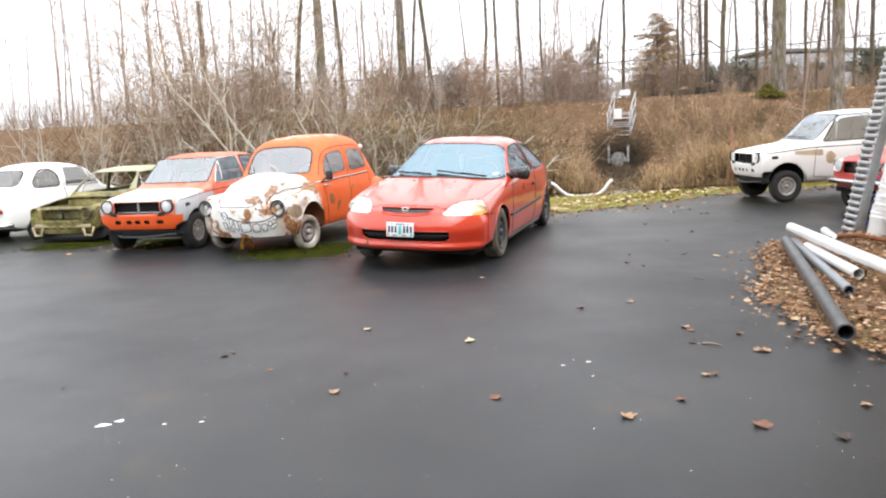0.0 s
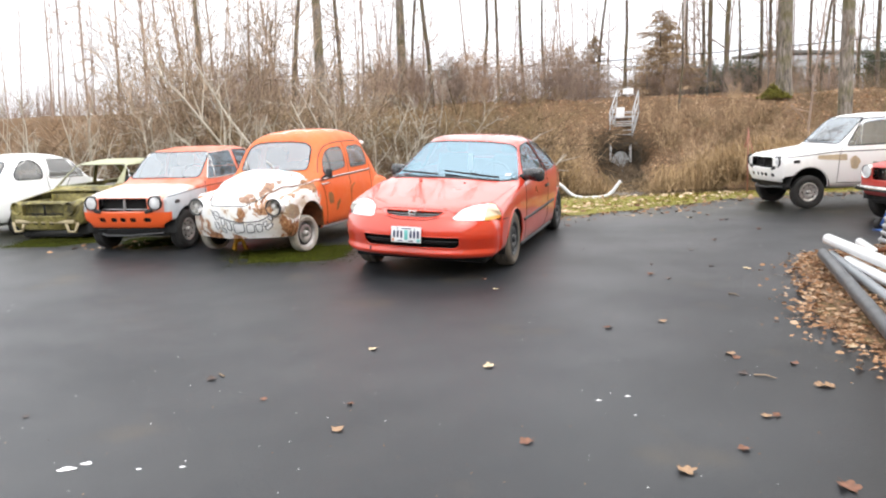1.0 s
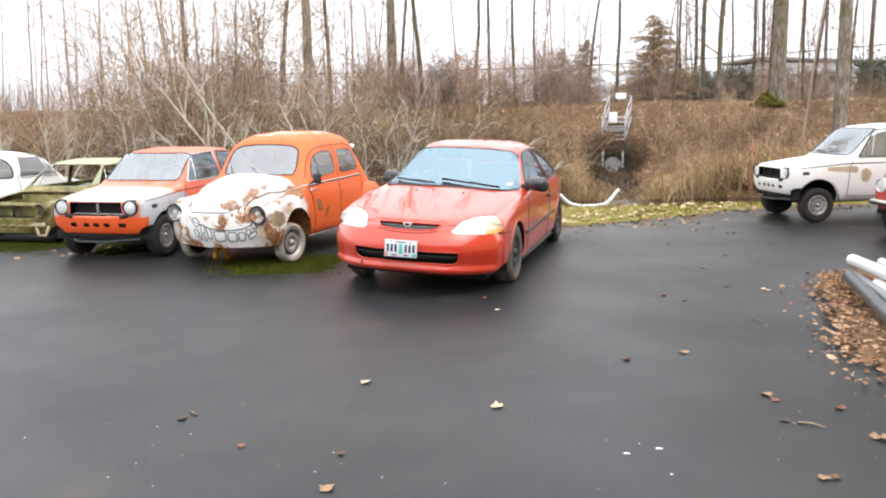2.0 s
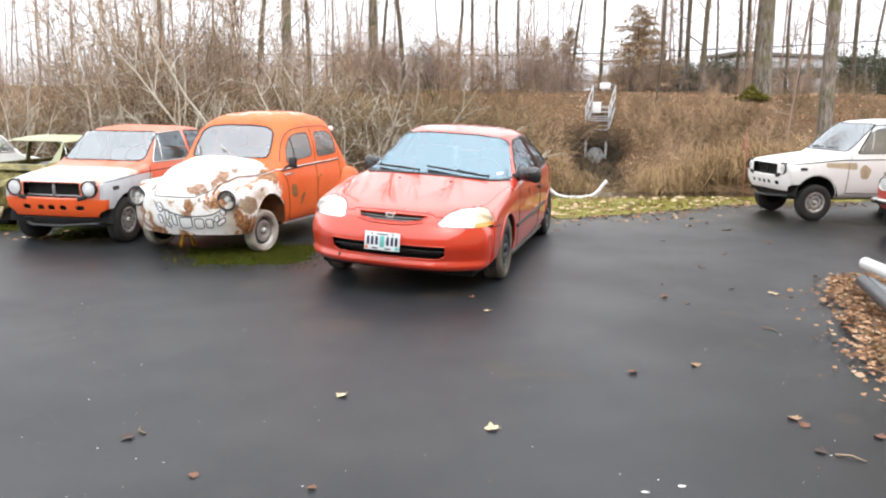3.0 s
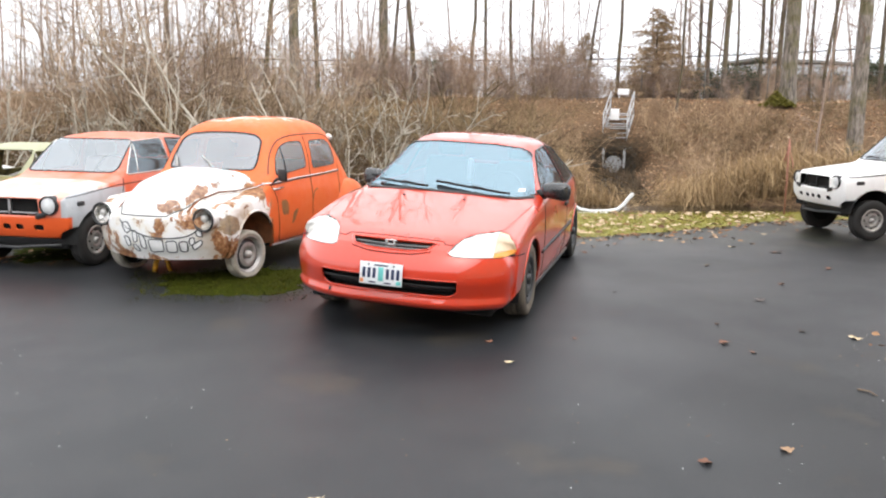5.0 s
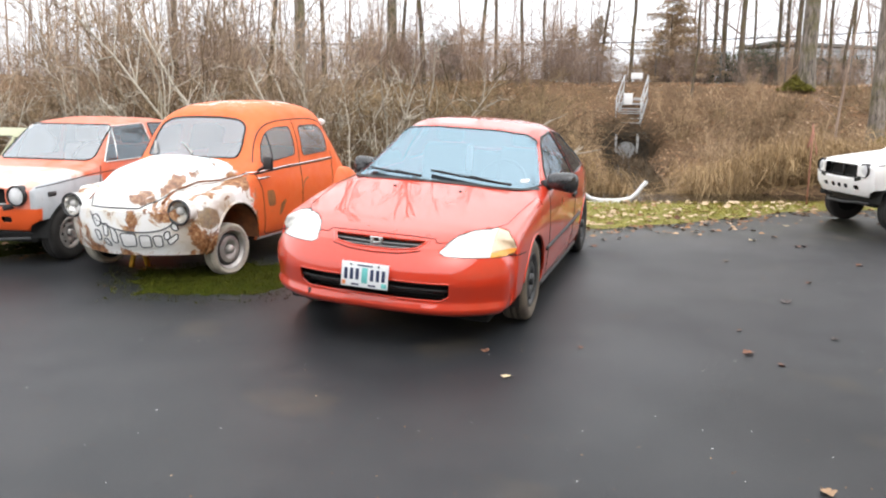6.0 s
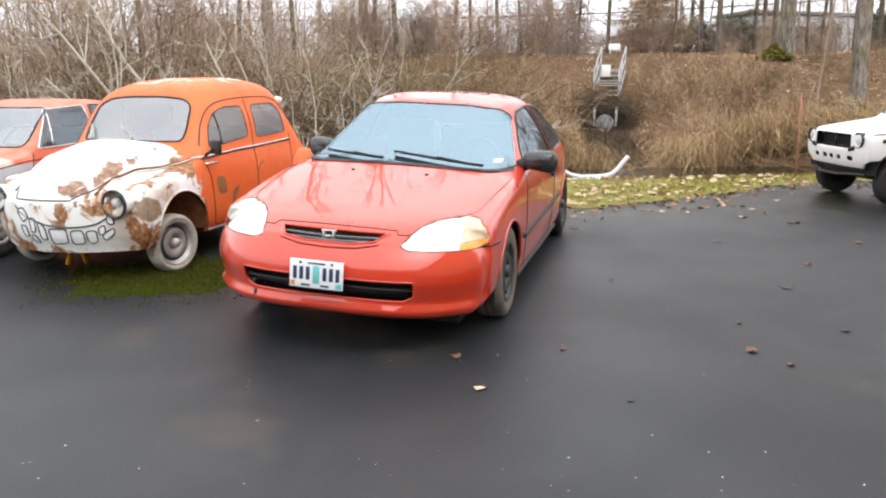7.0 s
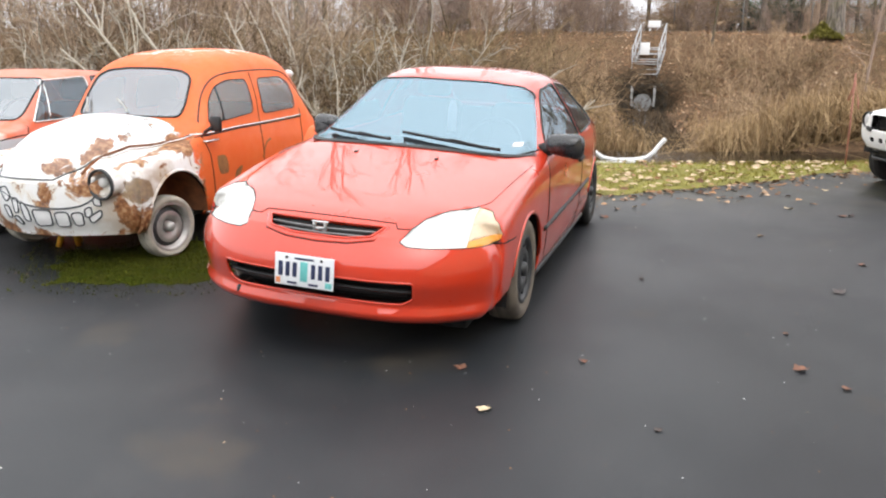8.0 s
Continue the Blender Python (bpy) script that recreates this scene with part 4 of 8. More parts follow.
    # black scuttle panel under the screen
    ys = [(-0.735 + 1.47 * k / 24) for k in range(25)]
    part("scuttle", sh.strip([(y, 0.887 + 0.020 * (1 - (y / 0.735) ** 2)) for y in ys], [(y, 0.895 + 0.021 * (1 - (y / 0.735) ** 2)) for y in ys], "x", 1, 0.006), M_BLACK, e, "black scuttle panel")
    part("bumper_gap", sh.line([(-0.83, 0.600), (-0.80, 0.600)], "x", 1, 0.004), M_DARK, e)
    part("bumper_gap", sh.line([(0.83, 0.600), (0.80, 0.600)], "x", 1, 0.004), M_DARK, e)
    for s in (1, -1):
        part("bumper_gap", sh.line([(0.47, 0.598), (0.36, 0.592), (0.245, 0.586)], "y", s, 0.004, 0.03, 0.0), M_DARK, e)
        part("window_seal", sh.line(door_w, "y", s, 0.009, 0.05, 0.0, True), M_BLACK, e)
        part("window_seal", sh.line(rear_w, "y", s, 0.009, 0.05, 0.0, True), M_BLACK, e)
        part("door_gap", sh.line([(-0.72, 0.86), (-0.62, 0.7), (-0.60, 0.30), (-0.65, 0.24), (-1.78, 0.24), (-1.92, 0.36), (-1.95, 0.89)], "y", s, 0.004), M_DARK, e)
        part("side_moulding", sh.line([(-0.50, 0.475), (-2.34, 0.50)], "y", s, 0.017, 0.06, 0.0), M_BLACK, e, "black rubbing strip")
        part("sill_skirt", sh.line([(-0.48, 0.20), (-2.36, 0.20)], "y", s, 0.028, 0.06, -0.008), M_STEEL, e, "dark grey sill skirt")
        for x in (-0.10, -2.80):
            ar = 0.361 if x > -1 else 0.338
            arc = [(x + ar * math.cos(a), 0.285 + ar * math.sin(a)) for a in (math.pi * (0.08 + 0.88 * k / 20) for k in range(21))]
            part("arch_lip", sh.line(arc, "y", s, 0.009, 0.05, -0.002), M_RED, e)
        bm = bmesh.new()
        box(bm, (0.19, 0.022, 0.035), (-1.78, s * 0.860, 0.74), (0, 0, 0), 0.01)
        part("door_handle", bm, M_BLACK, e)
        bm = bmesh.new()
        r = bmesh.ops.create_uvsphere(bm, u_segments=20, v_segments=12, radius=1.0)["verts"]
        for v in r:
            a, b = math.copysign(abs(v.co.y) ** 0.55, v.co.y), math.copysign(abs(v.co.z) ** 0.6, v.co.z)
            v.co = Vector((v.co.x * (0.085 if v.co.x > 0 else 0.04), a * (0.122 if s > 0 else 0.095), b * (0.072 + 0.012 * a * s) * (1 if s > 0 else 0.85) - 0.004 * a * s))
        bmesh.ops.translate(bm, verts=r, vec=(-0.80 if s > 0 else -0.90, s * (0.885 if s > 0 else 0.77), 0.945))
        mir = part("door_mirror", bm, M_MIRROR, e, "black door mirror housing")
        bm = bmesh.new()
        tube(bm, [(-0.80, s * 0.74, 0.895), (-0.80, s * 0.80, 0.925)], [0.05, 0.04], 8)
        part("mirror_foot", bm, M_BLACK, mir)
    for x in (-0.10, -2.80):
        for s in (1, -1):
            wheel(e, (x, s * 0.762, 0.288), 0.288, 0.186, 0.185, s, M_MUDDY if x > -1 else M_RUBBER, M_STEEL, 8, None, 0.0)
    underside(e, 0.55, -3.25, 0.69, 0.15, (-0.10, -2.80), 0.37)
    # cabin
    bm = bmesh.new()
    box(bm, (0.42, 1.34, 0.16), (-0.78, 0, 0.80), (0, 8, 0), 0.05)
    part("dashboard", bm, M_SEAT, e)
    for y in (0.36, -0.36):
        seat(e, -1.60, y, 0.50)
    seat(e, -2.25, 0, 0.52, 1.2, 0.5, False)
    steering(e, -1.05, 0.36, 0.87)
    # paper bottle-shaped air freshener behind the screen
    h = bmesh.new()
    lathe(h, [(0, 0.001), (0.0, 0.030), (0.15, 0.032), (0.18, 0.024), (0.20, 0.013), (0.205, 0.001)], 16, "z", (-1.02, 0.08, 0.95))
    part("air_freshener", h, M_SIGN, e, "white bottle standing on the dashboard")
    part("parking_sticker", sh.decal([(0.60, 0.935), (0.65, 0.935), (0.65, 0.955), (0.60, 0.955)], "x", 1, 0.004, 1), M_SIGN, e)
    wiper(e, sh, -0.08, 0.56, 0.955, 0.908)
    wiper(e, sh, -0.58, -0.12, 0.935, 0.920)
    for y in (0.25, -0.25):
        h, nrm = sh.on((-0.2, y), "z", 1)
        bm = bmesh.new()
        box(bm, (0.03, 0.02, 0.014), h, (0, 0, 0), 0.004)
        part("washer_nozzle", bm, M_BLACK, e)
    # number plate: frame, panel, plain bars
    bm = bmesh.new()
    at, tilt = (0.905, -0.018, 0.462), -4
    P = pose(*at, 0, tilt, 0)

    def flat(y0, y1, z0, z1, x=0.0, t=0.004, bev=0.001):
        b = bmesh.new()
        box(b, (t, y1 - y0, z1 - z0), (x, (y0 + y1) / 2, (z0 + z1) / 2), (0, 0, 0), bev)
        bmesh.ops.transform(b, matrix=P, verts=b.verts)
        return b

    bm.free()
    pl = part("number_plate", flat(-0.153, 0.153, -0.076, 0.076, 0, 0.006, 0.0025), M_PLATE, e, "white plate with dark bars and a teal print")
    edged(pl)
    for y in (-0.122, -0.085, -0.048, 0.048, 0.085, 0.122):
        part("bar", flat(y - 0.011, y + 0.011, -0.032, 0.038, 0.0042, 0.002), M_INK, pl)
    part("print", flat(-0.019, 0.019, -0.05, 0.045, 0.0038, 0.002), M_TEAL, pl)
    part("bar", flat(-0.05, 0.05, 0.053, 0.063, 0.004, 0.002), M_INK, pl)
    part("bar", flat(-0.085, -0.035, -0.066, -0.055, 0.004, 0.002), M_INK, pl)
    part("bar", flat(0.025, 0.075, -0.066, -0.055, 0.004, 0.002), M_INK, pl)
    part("tag", flat(-0.146, -0.122, -0.068, -0.040, 0.0042, 0.002), M_ORANGE_INK, pl)
    part("tag", flat(0.112, 0.146, -0.068, -0.040, 0.0042, 0.002), M_TEAL, pl)
    for y in (-0.09, 0.09):
        part("bolt", flat(y - 0.006, y + 0.006, 0.054, 0.066, 0.006, 0.006), M_STEEL, pl)
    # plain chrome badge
    hb, nb = sh.on((0.0, 0.646), "x", 1)
    bm = bmesh.new()
    for y0, y1, z0, z1 in ((-0.032, -0.016, -0.026, 0.026), (0.016, 0.032, -0.026, 0.026), (-0.02, 0.02, -0.008, 0.006), (-0.036, 0.036, 0.022, 0.03), (-0.030, 0.030, -0.030, -0.022)):
        box(bm, (0.014, (y1 - y0) * 1.2, (z1 - z0) * 1.2), (hb.x + 0.010, (y0 + y1) * 0.6, hb.z + (z0 + z1) * 0.6), (0, 0, 0), 0.003)
    part("badge", bm, M_CHROME, e, "chrome badge")
    bm = bmesh.new()
    tube(bm, [(0.70, -0.42, 0.31), (0.80, -0.43, 0.30), (0.815, -0.42, 0.28)], 0.016, 6)
    part("tow_hook", bm, M_BLACK, e)
    # the body sags to one side on its springs; the wheels stay upright
    sag = Matrix.Rotation(radians(-2.6), 4, "X")
    for o in e.children:
        if not o.name.startswith("wheel") or o.name.startswith("wheel_well"):
            o.matrix_basis = sag @ o.matrix_basis
    return e


hatchback(pose(0.063, 7.918, 0.0, 0, 0, -106.9))


# ---- orange post-war saloon with a white, rusty nose ----
def saloon(m):
    e = thing("vintage_saloon", m, "orange vintage saloon with white rusted nose and painted teeth", "car", "parked cars")
    c = dict(front=0.44, rear=-3.0, soft=0.05, top_soft=0.06, round=3, crown=0.62, bow=0.03, tuck=0.06, cols=40,
             top=[(0.50, 0.55), (0.44, 0.64), (0.38, 0.73), (0.26, 0.82), (0.05, 0.885), (-0.25, 0.93), (-0.52, 0.955), (-0.60, 0.975), (-0.80, 1.29), (-0.92, 1.39), (-1.20, 1.455), (-1.65, 1.475), (-2.0, 1.43), (-2.30, 1.27), (-2.55, 1.02), (-2.8, 0.76), (-3.0, 0.55)],
             shoulder=[(0.44, 0.56), (0.34, 0.66), (0.2, 0.72), (0.0, 0.745), (-0.3, 0.75), (-0.55, 0.80), (-0.7, 0.84), (-1.5, 0.86), (-2.2, 0.80), (-2.7, 0.62), (-3.0, 0.48)],
             width=[(0.44, 0.66), (0.25, 0.70), (0.0, 0.715), (-0.5, 0.712), (-1.5, 0.715), (-2.1, 0.70), (-2.6, 0.62), (-3.0, 0.42)],
             rail=[(0.44, 0.34), (0.25, 0.37), (0.0, 0.42), (-0.40, 0.50), (-0.62, 0.575), (-0.90, 0.56), (-1.5, 0.575), (-2.0, 0.54), (-2.5, 0.42), (-3.0, 0.30)],
             edge=[(0.44, 0.03), (0.35, 0.09), (0.2, 0.16), (0.0, 0.19), (-0.30, 0.17), (-0.5, 0.13), (-0.66, 0.11), (-0.9, 0.13), (-1.2, 0.12), (-1.6, 0.13), (-2.1, 0.13), (-3.0, 0.08)],
             sill=[(0.44, 0.235), (0.2, 0.235), (-2.3, 0.24), (-3.0, 0.30)],
             nose=[(0.25, -0.04), (0.36, 0.01), (0.50, 0.03), (0.60, 0.02), (0.68, -0.02), (0.8, -0.08)], nose_len=0.36, front_bow=0.33, bow_power=1.75, melt=22, nose_round=0.36, round_above=0.46,
             tail=[(0.3, 0.0), (0.9, 0.0)], rear_bow=0.3)
    c["dip"] = -0.07
    sh = Shell(c)
    bm = sh.bm
    panes = []
    ws = round_poly([(-0.48, 0.968), (0.48, 0.968), (0.485, 1.06), (0.455, 1.25), (0.36, 1.30), (0.16, 1.318), (-0.16, 1.318), (-0.36, 1.30), (-0.455, 1.25), (-0.485, 1.06)], 0.05)
    panes.append(("windscreen", take(bm, cut_region(bm, ws, "yz", lambda p, n: -1.05 < p.x < -0.50 and n.x > 0.05 and n.z > 0.1)), M_DUSTY))
    rw = round_poly([(-0.32, 1.14), (0.32, 1.14), (0.30, 1.32), (-0.30, 1.32)], 0.08)
    panes.append(("rear_window", take(bm, cut_region(bm, rw, "yz", lambda p, n: p.x < -1.7 and n.x < -0.1)), M_DUSTY))
    dw = round_poly([(-0.72, 0.912), (-0.80, 1.08), (-0.91, 1.185), (-1.06, 1.228), (-1.30, 1.232), (-1.31, 0.965)], 0.05)
    qw = round_poly([(-1.44, 0.945), (-1.45, 1.232), (-1.86, 1.235), (-1.99, 1.17), (-2.0, 0.96)], 0.06)
    for s in (1, -1):
        for w, nm in ((dw, "door_window"), (qw, "rear_door_window")):
            panes.append((nm, take(bm, cut_region(bm, w, "xz", lambda p, n: p.y * s > 0.35 and p.z > 0.88)), M_CLEAR))
        bmesh.ops.delete(bm, geom=cut_region(bm, circle(-0.275, 0.30, 0.322), "xz", lambda p, n: p.y * s > 0.42 and p.z < 0.72), context="FACES")
        bmesh.ops.delete(bm, geom=cut_region(bm, circle(-2.30, 0.30, 0.30), "xz", lambda p, n: p.y * s > 0.42 and p.z < 0.72), context="FACES")
    body = thick(part("body", bm, M_PATCHED, e, "orange body with chalky white, rust-eaten nose"), 0.012)
    for nm, pb, m2 in panes:
        part(nm, pb, m2, e).visible_shadow = False
    part("windscreen_seal", sh.line(ws, "x", 1, 0.010, 0.04, 0.0, True), M_BLACK, e)
    for s in (1, -1):
        part("window_seal", sh.line(dw, "y", s, 0.005, 0.04, 0.0, True), M_BLACK, e)
        part("window_seal", sh.line(qw, "y", s, 0.005, 0.04, 0.0, True), M_BLACK, e)
        part("vent_bar", sh.line([(-0.905, 0.925), (-0.915, 1.18)], "y", s, 0.008, 0.04, 0.0), M_STEEL, e)
        part("belt_trim", sh.line([(-0.56, 0.842), (-1.06, 0.868), (-2.08, 0.888)], "y", s, 0.009, 0.05, 0.003), M_CHROME, e, "chrome belt line")
        # black bead stands for the shadow line under the chrome belt
        part("belt_shadow_strip", sh.line([(-0.56, 0.828), (-1.06, 0.854), (-2.08, 0.874)], "y", s, 0.005, 0.05, 0.0), M_BLACK, e)
        part("rain_gutter", sh.line(eased([(-0.66, 0.93), (-0.78, 1.14), (-0.90, 1.24), (-1.06, 1.283), (-1.35, 1.30), (-1.85, 1.298), (-2.06, 1.22), (-2.28, 1.0), (-2.42, 0.86)]), "y", s, 0.006, 0.04, 0.0), M_BLACK, e)
        part("bonnet_trim", sh.line([(0.12, s * 0.385), (-0.13, s * 0.43), (-0.40, s * 0.525), (-0.56, s * 0.62)], "z", 1, 0.006, 0.04, 0.006), M_CHROME, e)
        part("bonnet_gap", sh.line([(0.28, s * 0.365), (0.12, s * 0.375), (-0.13, s * 0.415), (-0.40, s * 0.51), (-0.56, s * 0.60)], "z", 1, 0.010), M_RUST, e)
        part("door_gap", sh.line([(-0.60, 0.86), (-0.66, 0.70), (-0.70, 0.30), (-0.74, 0.275), (-1.36, 0.275), (-1.375, 0.95), (-1.375, 1.28)], "y", s, 0.004), M_DARK, e)
        part("door_gap", sh.line([(-1.38, 0.275), (-1.90, 0.32), (-2.02, 0.60), (-2.08, 0.95)], "y", s, 0.004), M_DARK, e)
        part("sill_trim", sh.line([(-0.62, 0.25), (-1.90, 0.25)], "y", s, 0.012, 0.06, 0.0), M_SILVER, e)
        arc = [(-0.275 + 0.325 * math.cos(a), 0.30 + 0.325 * math.sin(a)) for a in (math.pi * (0.0 + k / 22) for k in range(23))]
        part("arch_lip", sh.line(arc, "y", s, 0.011, 0.05, -0.002), M_PATCHED, e)
        # rear wing
        bm = bmesh.new()
        r = bmesh.ops.create_uvsphere(bm, u_segments=24, v_segments=14, radius=1.0)["verts"]
        for v in r:
            v.co = Vector((v.co.x * 0.46 - 2.32, s * (0.64 + 0.115 * v.co.y), 0.46 + 0.31 * v.co.z))
        bmesh.ops.delete(bm, geom=[f for f in bm.faces if f.calc_center_median().y * s < 0.62 or (Vector((f.calc_center_median().x + 2.30, f.calc_center_median().z - 0.28)).length < 0.26)], context="FACES")
        part("rear_wing", bm, M_PATCHED, e)
        # headlamp: bowl, ring and glass
        hx, _ = sh.on((s * 0.54, 0.60), "x", 1)
        hx = (hx.x if hx else 0.22) + 0.02
        bm = bmesh.new()
        lathe(bm, [(hx - 0.16, 0.06), (hx - 0.06, 0.092), (hx + 0.03, 0.102), (hx + 0.055, 0.099)], 30, "x", (0, s * 0.54, 0.598))
        hl = part("headlight", bm, M_PATCHED, e, "rusty headlight bowl")
        bm = bmesh.new()
        lathe(bm, [(hx + 0.045, 0.106), (hx + 0.06, 0.103), (hx + 0.062, 0.092), (hx + 0.05, 0.088), (hx + 0.035, 0.086)], 30, "x", (0, s * 0.54, 0.598))
        part("headlight_ring", bm, M_STEEL, hl, "dark pitted headlight ring")
        bm = bmesh.new()
        lathe(bm, [(hx + 0.045, 0.087), (hx + 0.02, 0.078), (hx - 0.01, 0.055), (hx - 0.022, 0.001)], 30, "x", (0, s * 0.54, 0.598))
        part("reflector", bm, M_CHROME, hl)
        bm = bmesh.new()
        lathe(bm, [(hx - 0.01, 0.03), (hx + 0.02, 0.034), (hx + 0.032, 0.022), (hx + 0.036, 0.001)], 24, "x", (0, s * 0.54 - 0.015, 0.606))
        part("headlight_glass", bm, M_LAMP, hl)
        if s > 0:
            bm = bmesh.new()
            box(bm, (0.03, 0.11, 0.115), (-0.66, s * 0.77, 0.925), (0, 0, s * -12), 0.014)
            mr = part("door_mirror", bm, M_BLACK, e, "square black door mirror")
            bm = bmesh.new()
            tube(bm, [(-0.64, s * 0.68, 0.86), (-0.65, s * 0.74, 0.90)], 0.014, 6)
            part("mirror_arm", bm, M_BLACK, mr)
        bm = bmesh.new()
        tube(bm, [(-0.60, s * 0.690, 0.795), (-0.61, s * 0.722, 0.795), (-0.74, s * 0.724, 0.80)], 0.01, 6)
        part("door_handle", bm, M_CHROME, e)
    # the bonnet: a narrow dome between the wings, rounded over to a lip above the face
    bm, grid, skin_at = bmesh.new(), [], []
    rows = [(-0.56 + 0.61 * k / 14, None) for k in range(15)] + [(None, 90 - 88 * k / 14) for k in range(1, 15)]
    for n, (x, t) in enumerate(rows):
        half = float(np.interp(x if t is None else 0.05 + (90 - t) / 88 * 0.3, [-0.56, -0.40, -0.13, 0.12, 0.22, 0.35], [0.55, 0.50, 0.415, 0.375, 0.36, 0.335]))
        if t is not None and t < 45:
            half *= max(0.5, 1 - ((45 - t) / 46) ** 5) ** 0.5
        row = []
        skin_at.append([])
        for k in range(21):
            v = k / 10 - 1
            if t is None:
                o, d = Vector((x, half * v, 3)), Vector((0, 0, -1))
            else:
                d = Vector((-math.cos(radians(t)), 0, -math.sin(radians(t))))
                o = Vector((0.05, half * v, 0.612)) - d * 3
            q, nrm, _, _ = sh.tree.ray_cast(o, d)
            nrm = nrm if nrm.dot(d) < 0 else -nrm
            skin_at[-1].append(q + nrm * 0.003)
            close = min(1.0, n / 3) * min(1.0, (len(rows) - 1 - n) / 1.5)
            row.append(bm.verts.new(q + nrm * (0.046 * (1 - abs(v) ** 4) * close - (0.010 if abs(v) > 0.99 or n in (0, len(rows) - 1) else 0))))
        grid.append(row)
    for a, b in zip(grid, grid[1:]):
        for k in range(20):
            bm.faces.new((a[k], b[k], b[k + 1], a[k + 1]))
    rim_run = [r[0] for r in skin_at[9:]] + skin_at[-1][1:-1] + [r[-1] for r in skin_at[:8:-1]]
    bonnet = part("bonnet", bm, M_BONNET, e, "chalky white domed bonnet with rust creeping in")
    # bonnet gap and lip shadow drawn as a dark grey bead
    bm = bmesh.new()
    tube(bm, rim_run, 0.0060, 5)
    part("bonnet_edge", bm, M_SMEAR, bonnet)
    # painted grin: dark outline strokes and separate teeth
    grin = [[(-0.225, 0.545), (-0.145, 0.572), (-0.09, 0.50), (-0.155, 0.455)], [(-0.195, 0.44), (-0.125, 0.435), (-0.11, 0.36), (-0.155, 0.345)],
            [(-0.085, 0.495), (-0.03, 0.50), (-0.03, 0.40), (-0.075, 0.385)], [(-0.10, 0.37), (-0.04, 0.375), (-0.02, 0.31), (-0.06, 0.315)],
            [(-0.010, 0.485), (0.05, 0.440), (0.056, 0.335), (0.005, 0.345)], [(0.075, 0.428), (0.208, 0.425), (0.203, 0.318), (0.085, 0.305)],
            [(0.228, 0.412), (0.316, 0.414), (0.312, 0.310), (0.225, 0.304)], [(0.328, 0.406), (0.400, 0.412), (0.392, 0.317), (0.335, 0.310)],
            [(0.410, 0.432), (0.454, 0.450), (0.450, 0.384), (0.412, 0.369)], [(0.425, 0.372), (0.505, 0.428), (0.506, 0.382), (0.437, 0.325)], [(0.462, 0.505), (0.500, 0.525), (0.512, 0.445), (0.470, 0.452)]]
    for tooth in grin:
        cx, cz = sum(p for p, _ in tooth) / 4, sum(q for _, q in tooth) / 4
        inner = round_poly([(cx + (p - cx) * 0.97, cz + (q - cz) * 0.97) for p, q in tooth], 0.026, 3)
        ring = [sh.on(p, "x", 1, 0.004)[0] for p in inner + inner[:1]]
        part("painted_tooth", sh.decal(inner, "x", 1, 0.0035, 3), M_TOOTH, e)
        bo = bmesh.new()
        tube(bo, [p for p in ring if p is not None], 0.0055, 5)
        part("tooth_outline", bo, M_SMEAR, e)
    part("painted_lip", sh.line(eased([(-0.245, 0.575), (-0.20, 0.530), (-0.062, 0.482), (0.095, 0.442), (0.251, 0.430), (0.38, 0.445), (0.43, 0.468), (0.477, 0.505)], 2), "x", 1, 0.007, 0.02, -0.001), M_SMEAR, e)
    for s in (1, -1):
        for x, rr in ((-0.19, 0.225), (-2.30, 0.27)):
            wheel(e, (x, s * 0.635, rr + 0.003), rr, rr - 0.052 if x > -1 else 0.20, 0.125, s, M_PALE_TYRE, M_SILVER, 0, M_SILVER, -10 if x > -1 else 0.0, 0.055)
    underside(e, 0.02, -2.7, 0.57, 0.21, (-0.25, -2.30), 0.34, M_RUST)
    seat(e, -1.3, 0.3, 0.55, 0.46, 0.5, False)
    seat(e, -1.3, -0.3, 0.55, 0.46, 0.5, False)
    seat(e, -1.9, 0, 0.55, 1.05, 0.45, False)
    steering(e, -0.95, 0.30, 0.93, 0.18)
    for y0, y1 in ((0.06, -0.12), (-0.36, -0.44)):
        wiper(e, sh, y0, y1, 0.975, 1.075, 1, M_SILVER)
    # stains, a dent down to bare metal and a rubbed arc on the doors
    part("door_stain", sh.decal([(-0.80 + 0.065 * math.cos(w) + 0.02 * math.sin(w), 0.60 + 0.085 * math.sin(w) + 0.012 * math.sin(3 * w)) for w in (math.pi * k / 9 for k in range(18))], "y", 1, 0.002), M_STAIN, e, "olive-brown stain on the door")
    part("bare_patch", sh.decal(round_poly([(-0.93, 0.42), (-0.98, 0.44), (-1.06, 0.555), (-1.03, 0.565), (-0.96, 0.53)], 0.02), "y", 1, 0.002), M_STAIN, e)
    part("flaked_edge", sh.line([(-0.93, 0.425), (-0.95, 0.50), (-1.03, 0.568), (-1.07, 0.562)], "y", 1, 0.003, 0.012, -0.004), M_TOOTH, e)
    part("scratched_mark", sh.line([(-1.36, 0.585), (-1.385, 0.66), (-1.43, 0.71), (-1.49, 0.73)], "y", 1, 0.010, 0.02, -0.005), M_STAIN, e)
    rl, _ = sh.on((-2.15, 1.24), "y", 1, 0.02)
    bm = bmesh.new()
    lathe(bm, [(-0.04, 0.02), (0.0, 0.032), (0.035, 0.036), (0.045, 0.015), (0.047, 0.001)], 14, "x", rl)
    part("roof_lamp", bm, M_SIGN, e)
    return e


saloon(pose(-2.238, 9.103, 0.0, 0, 0, -109.8))


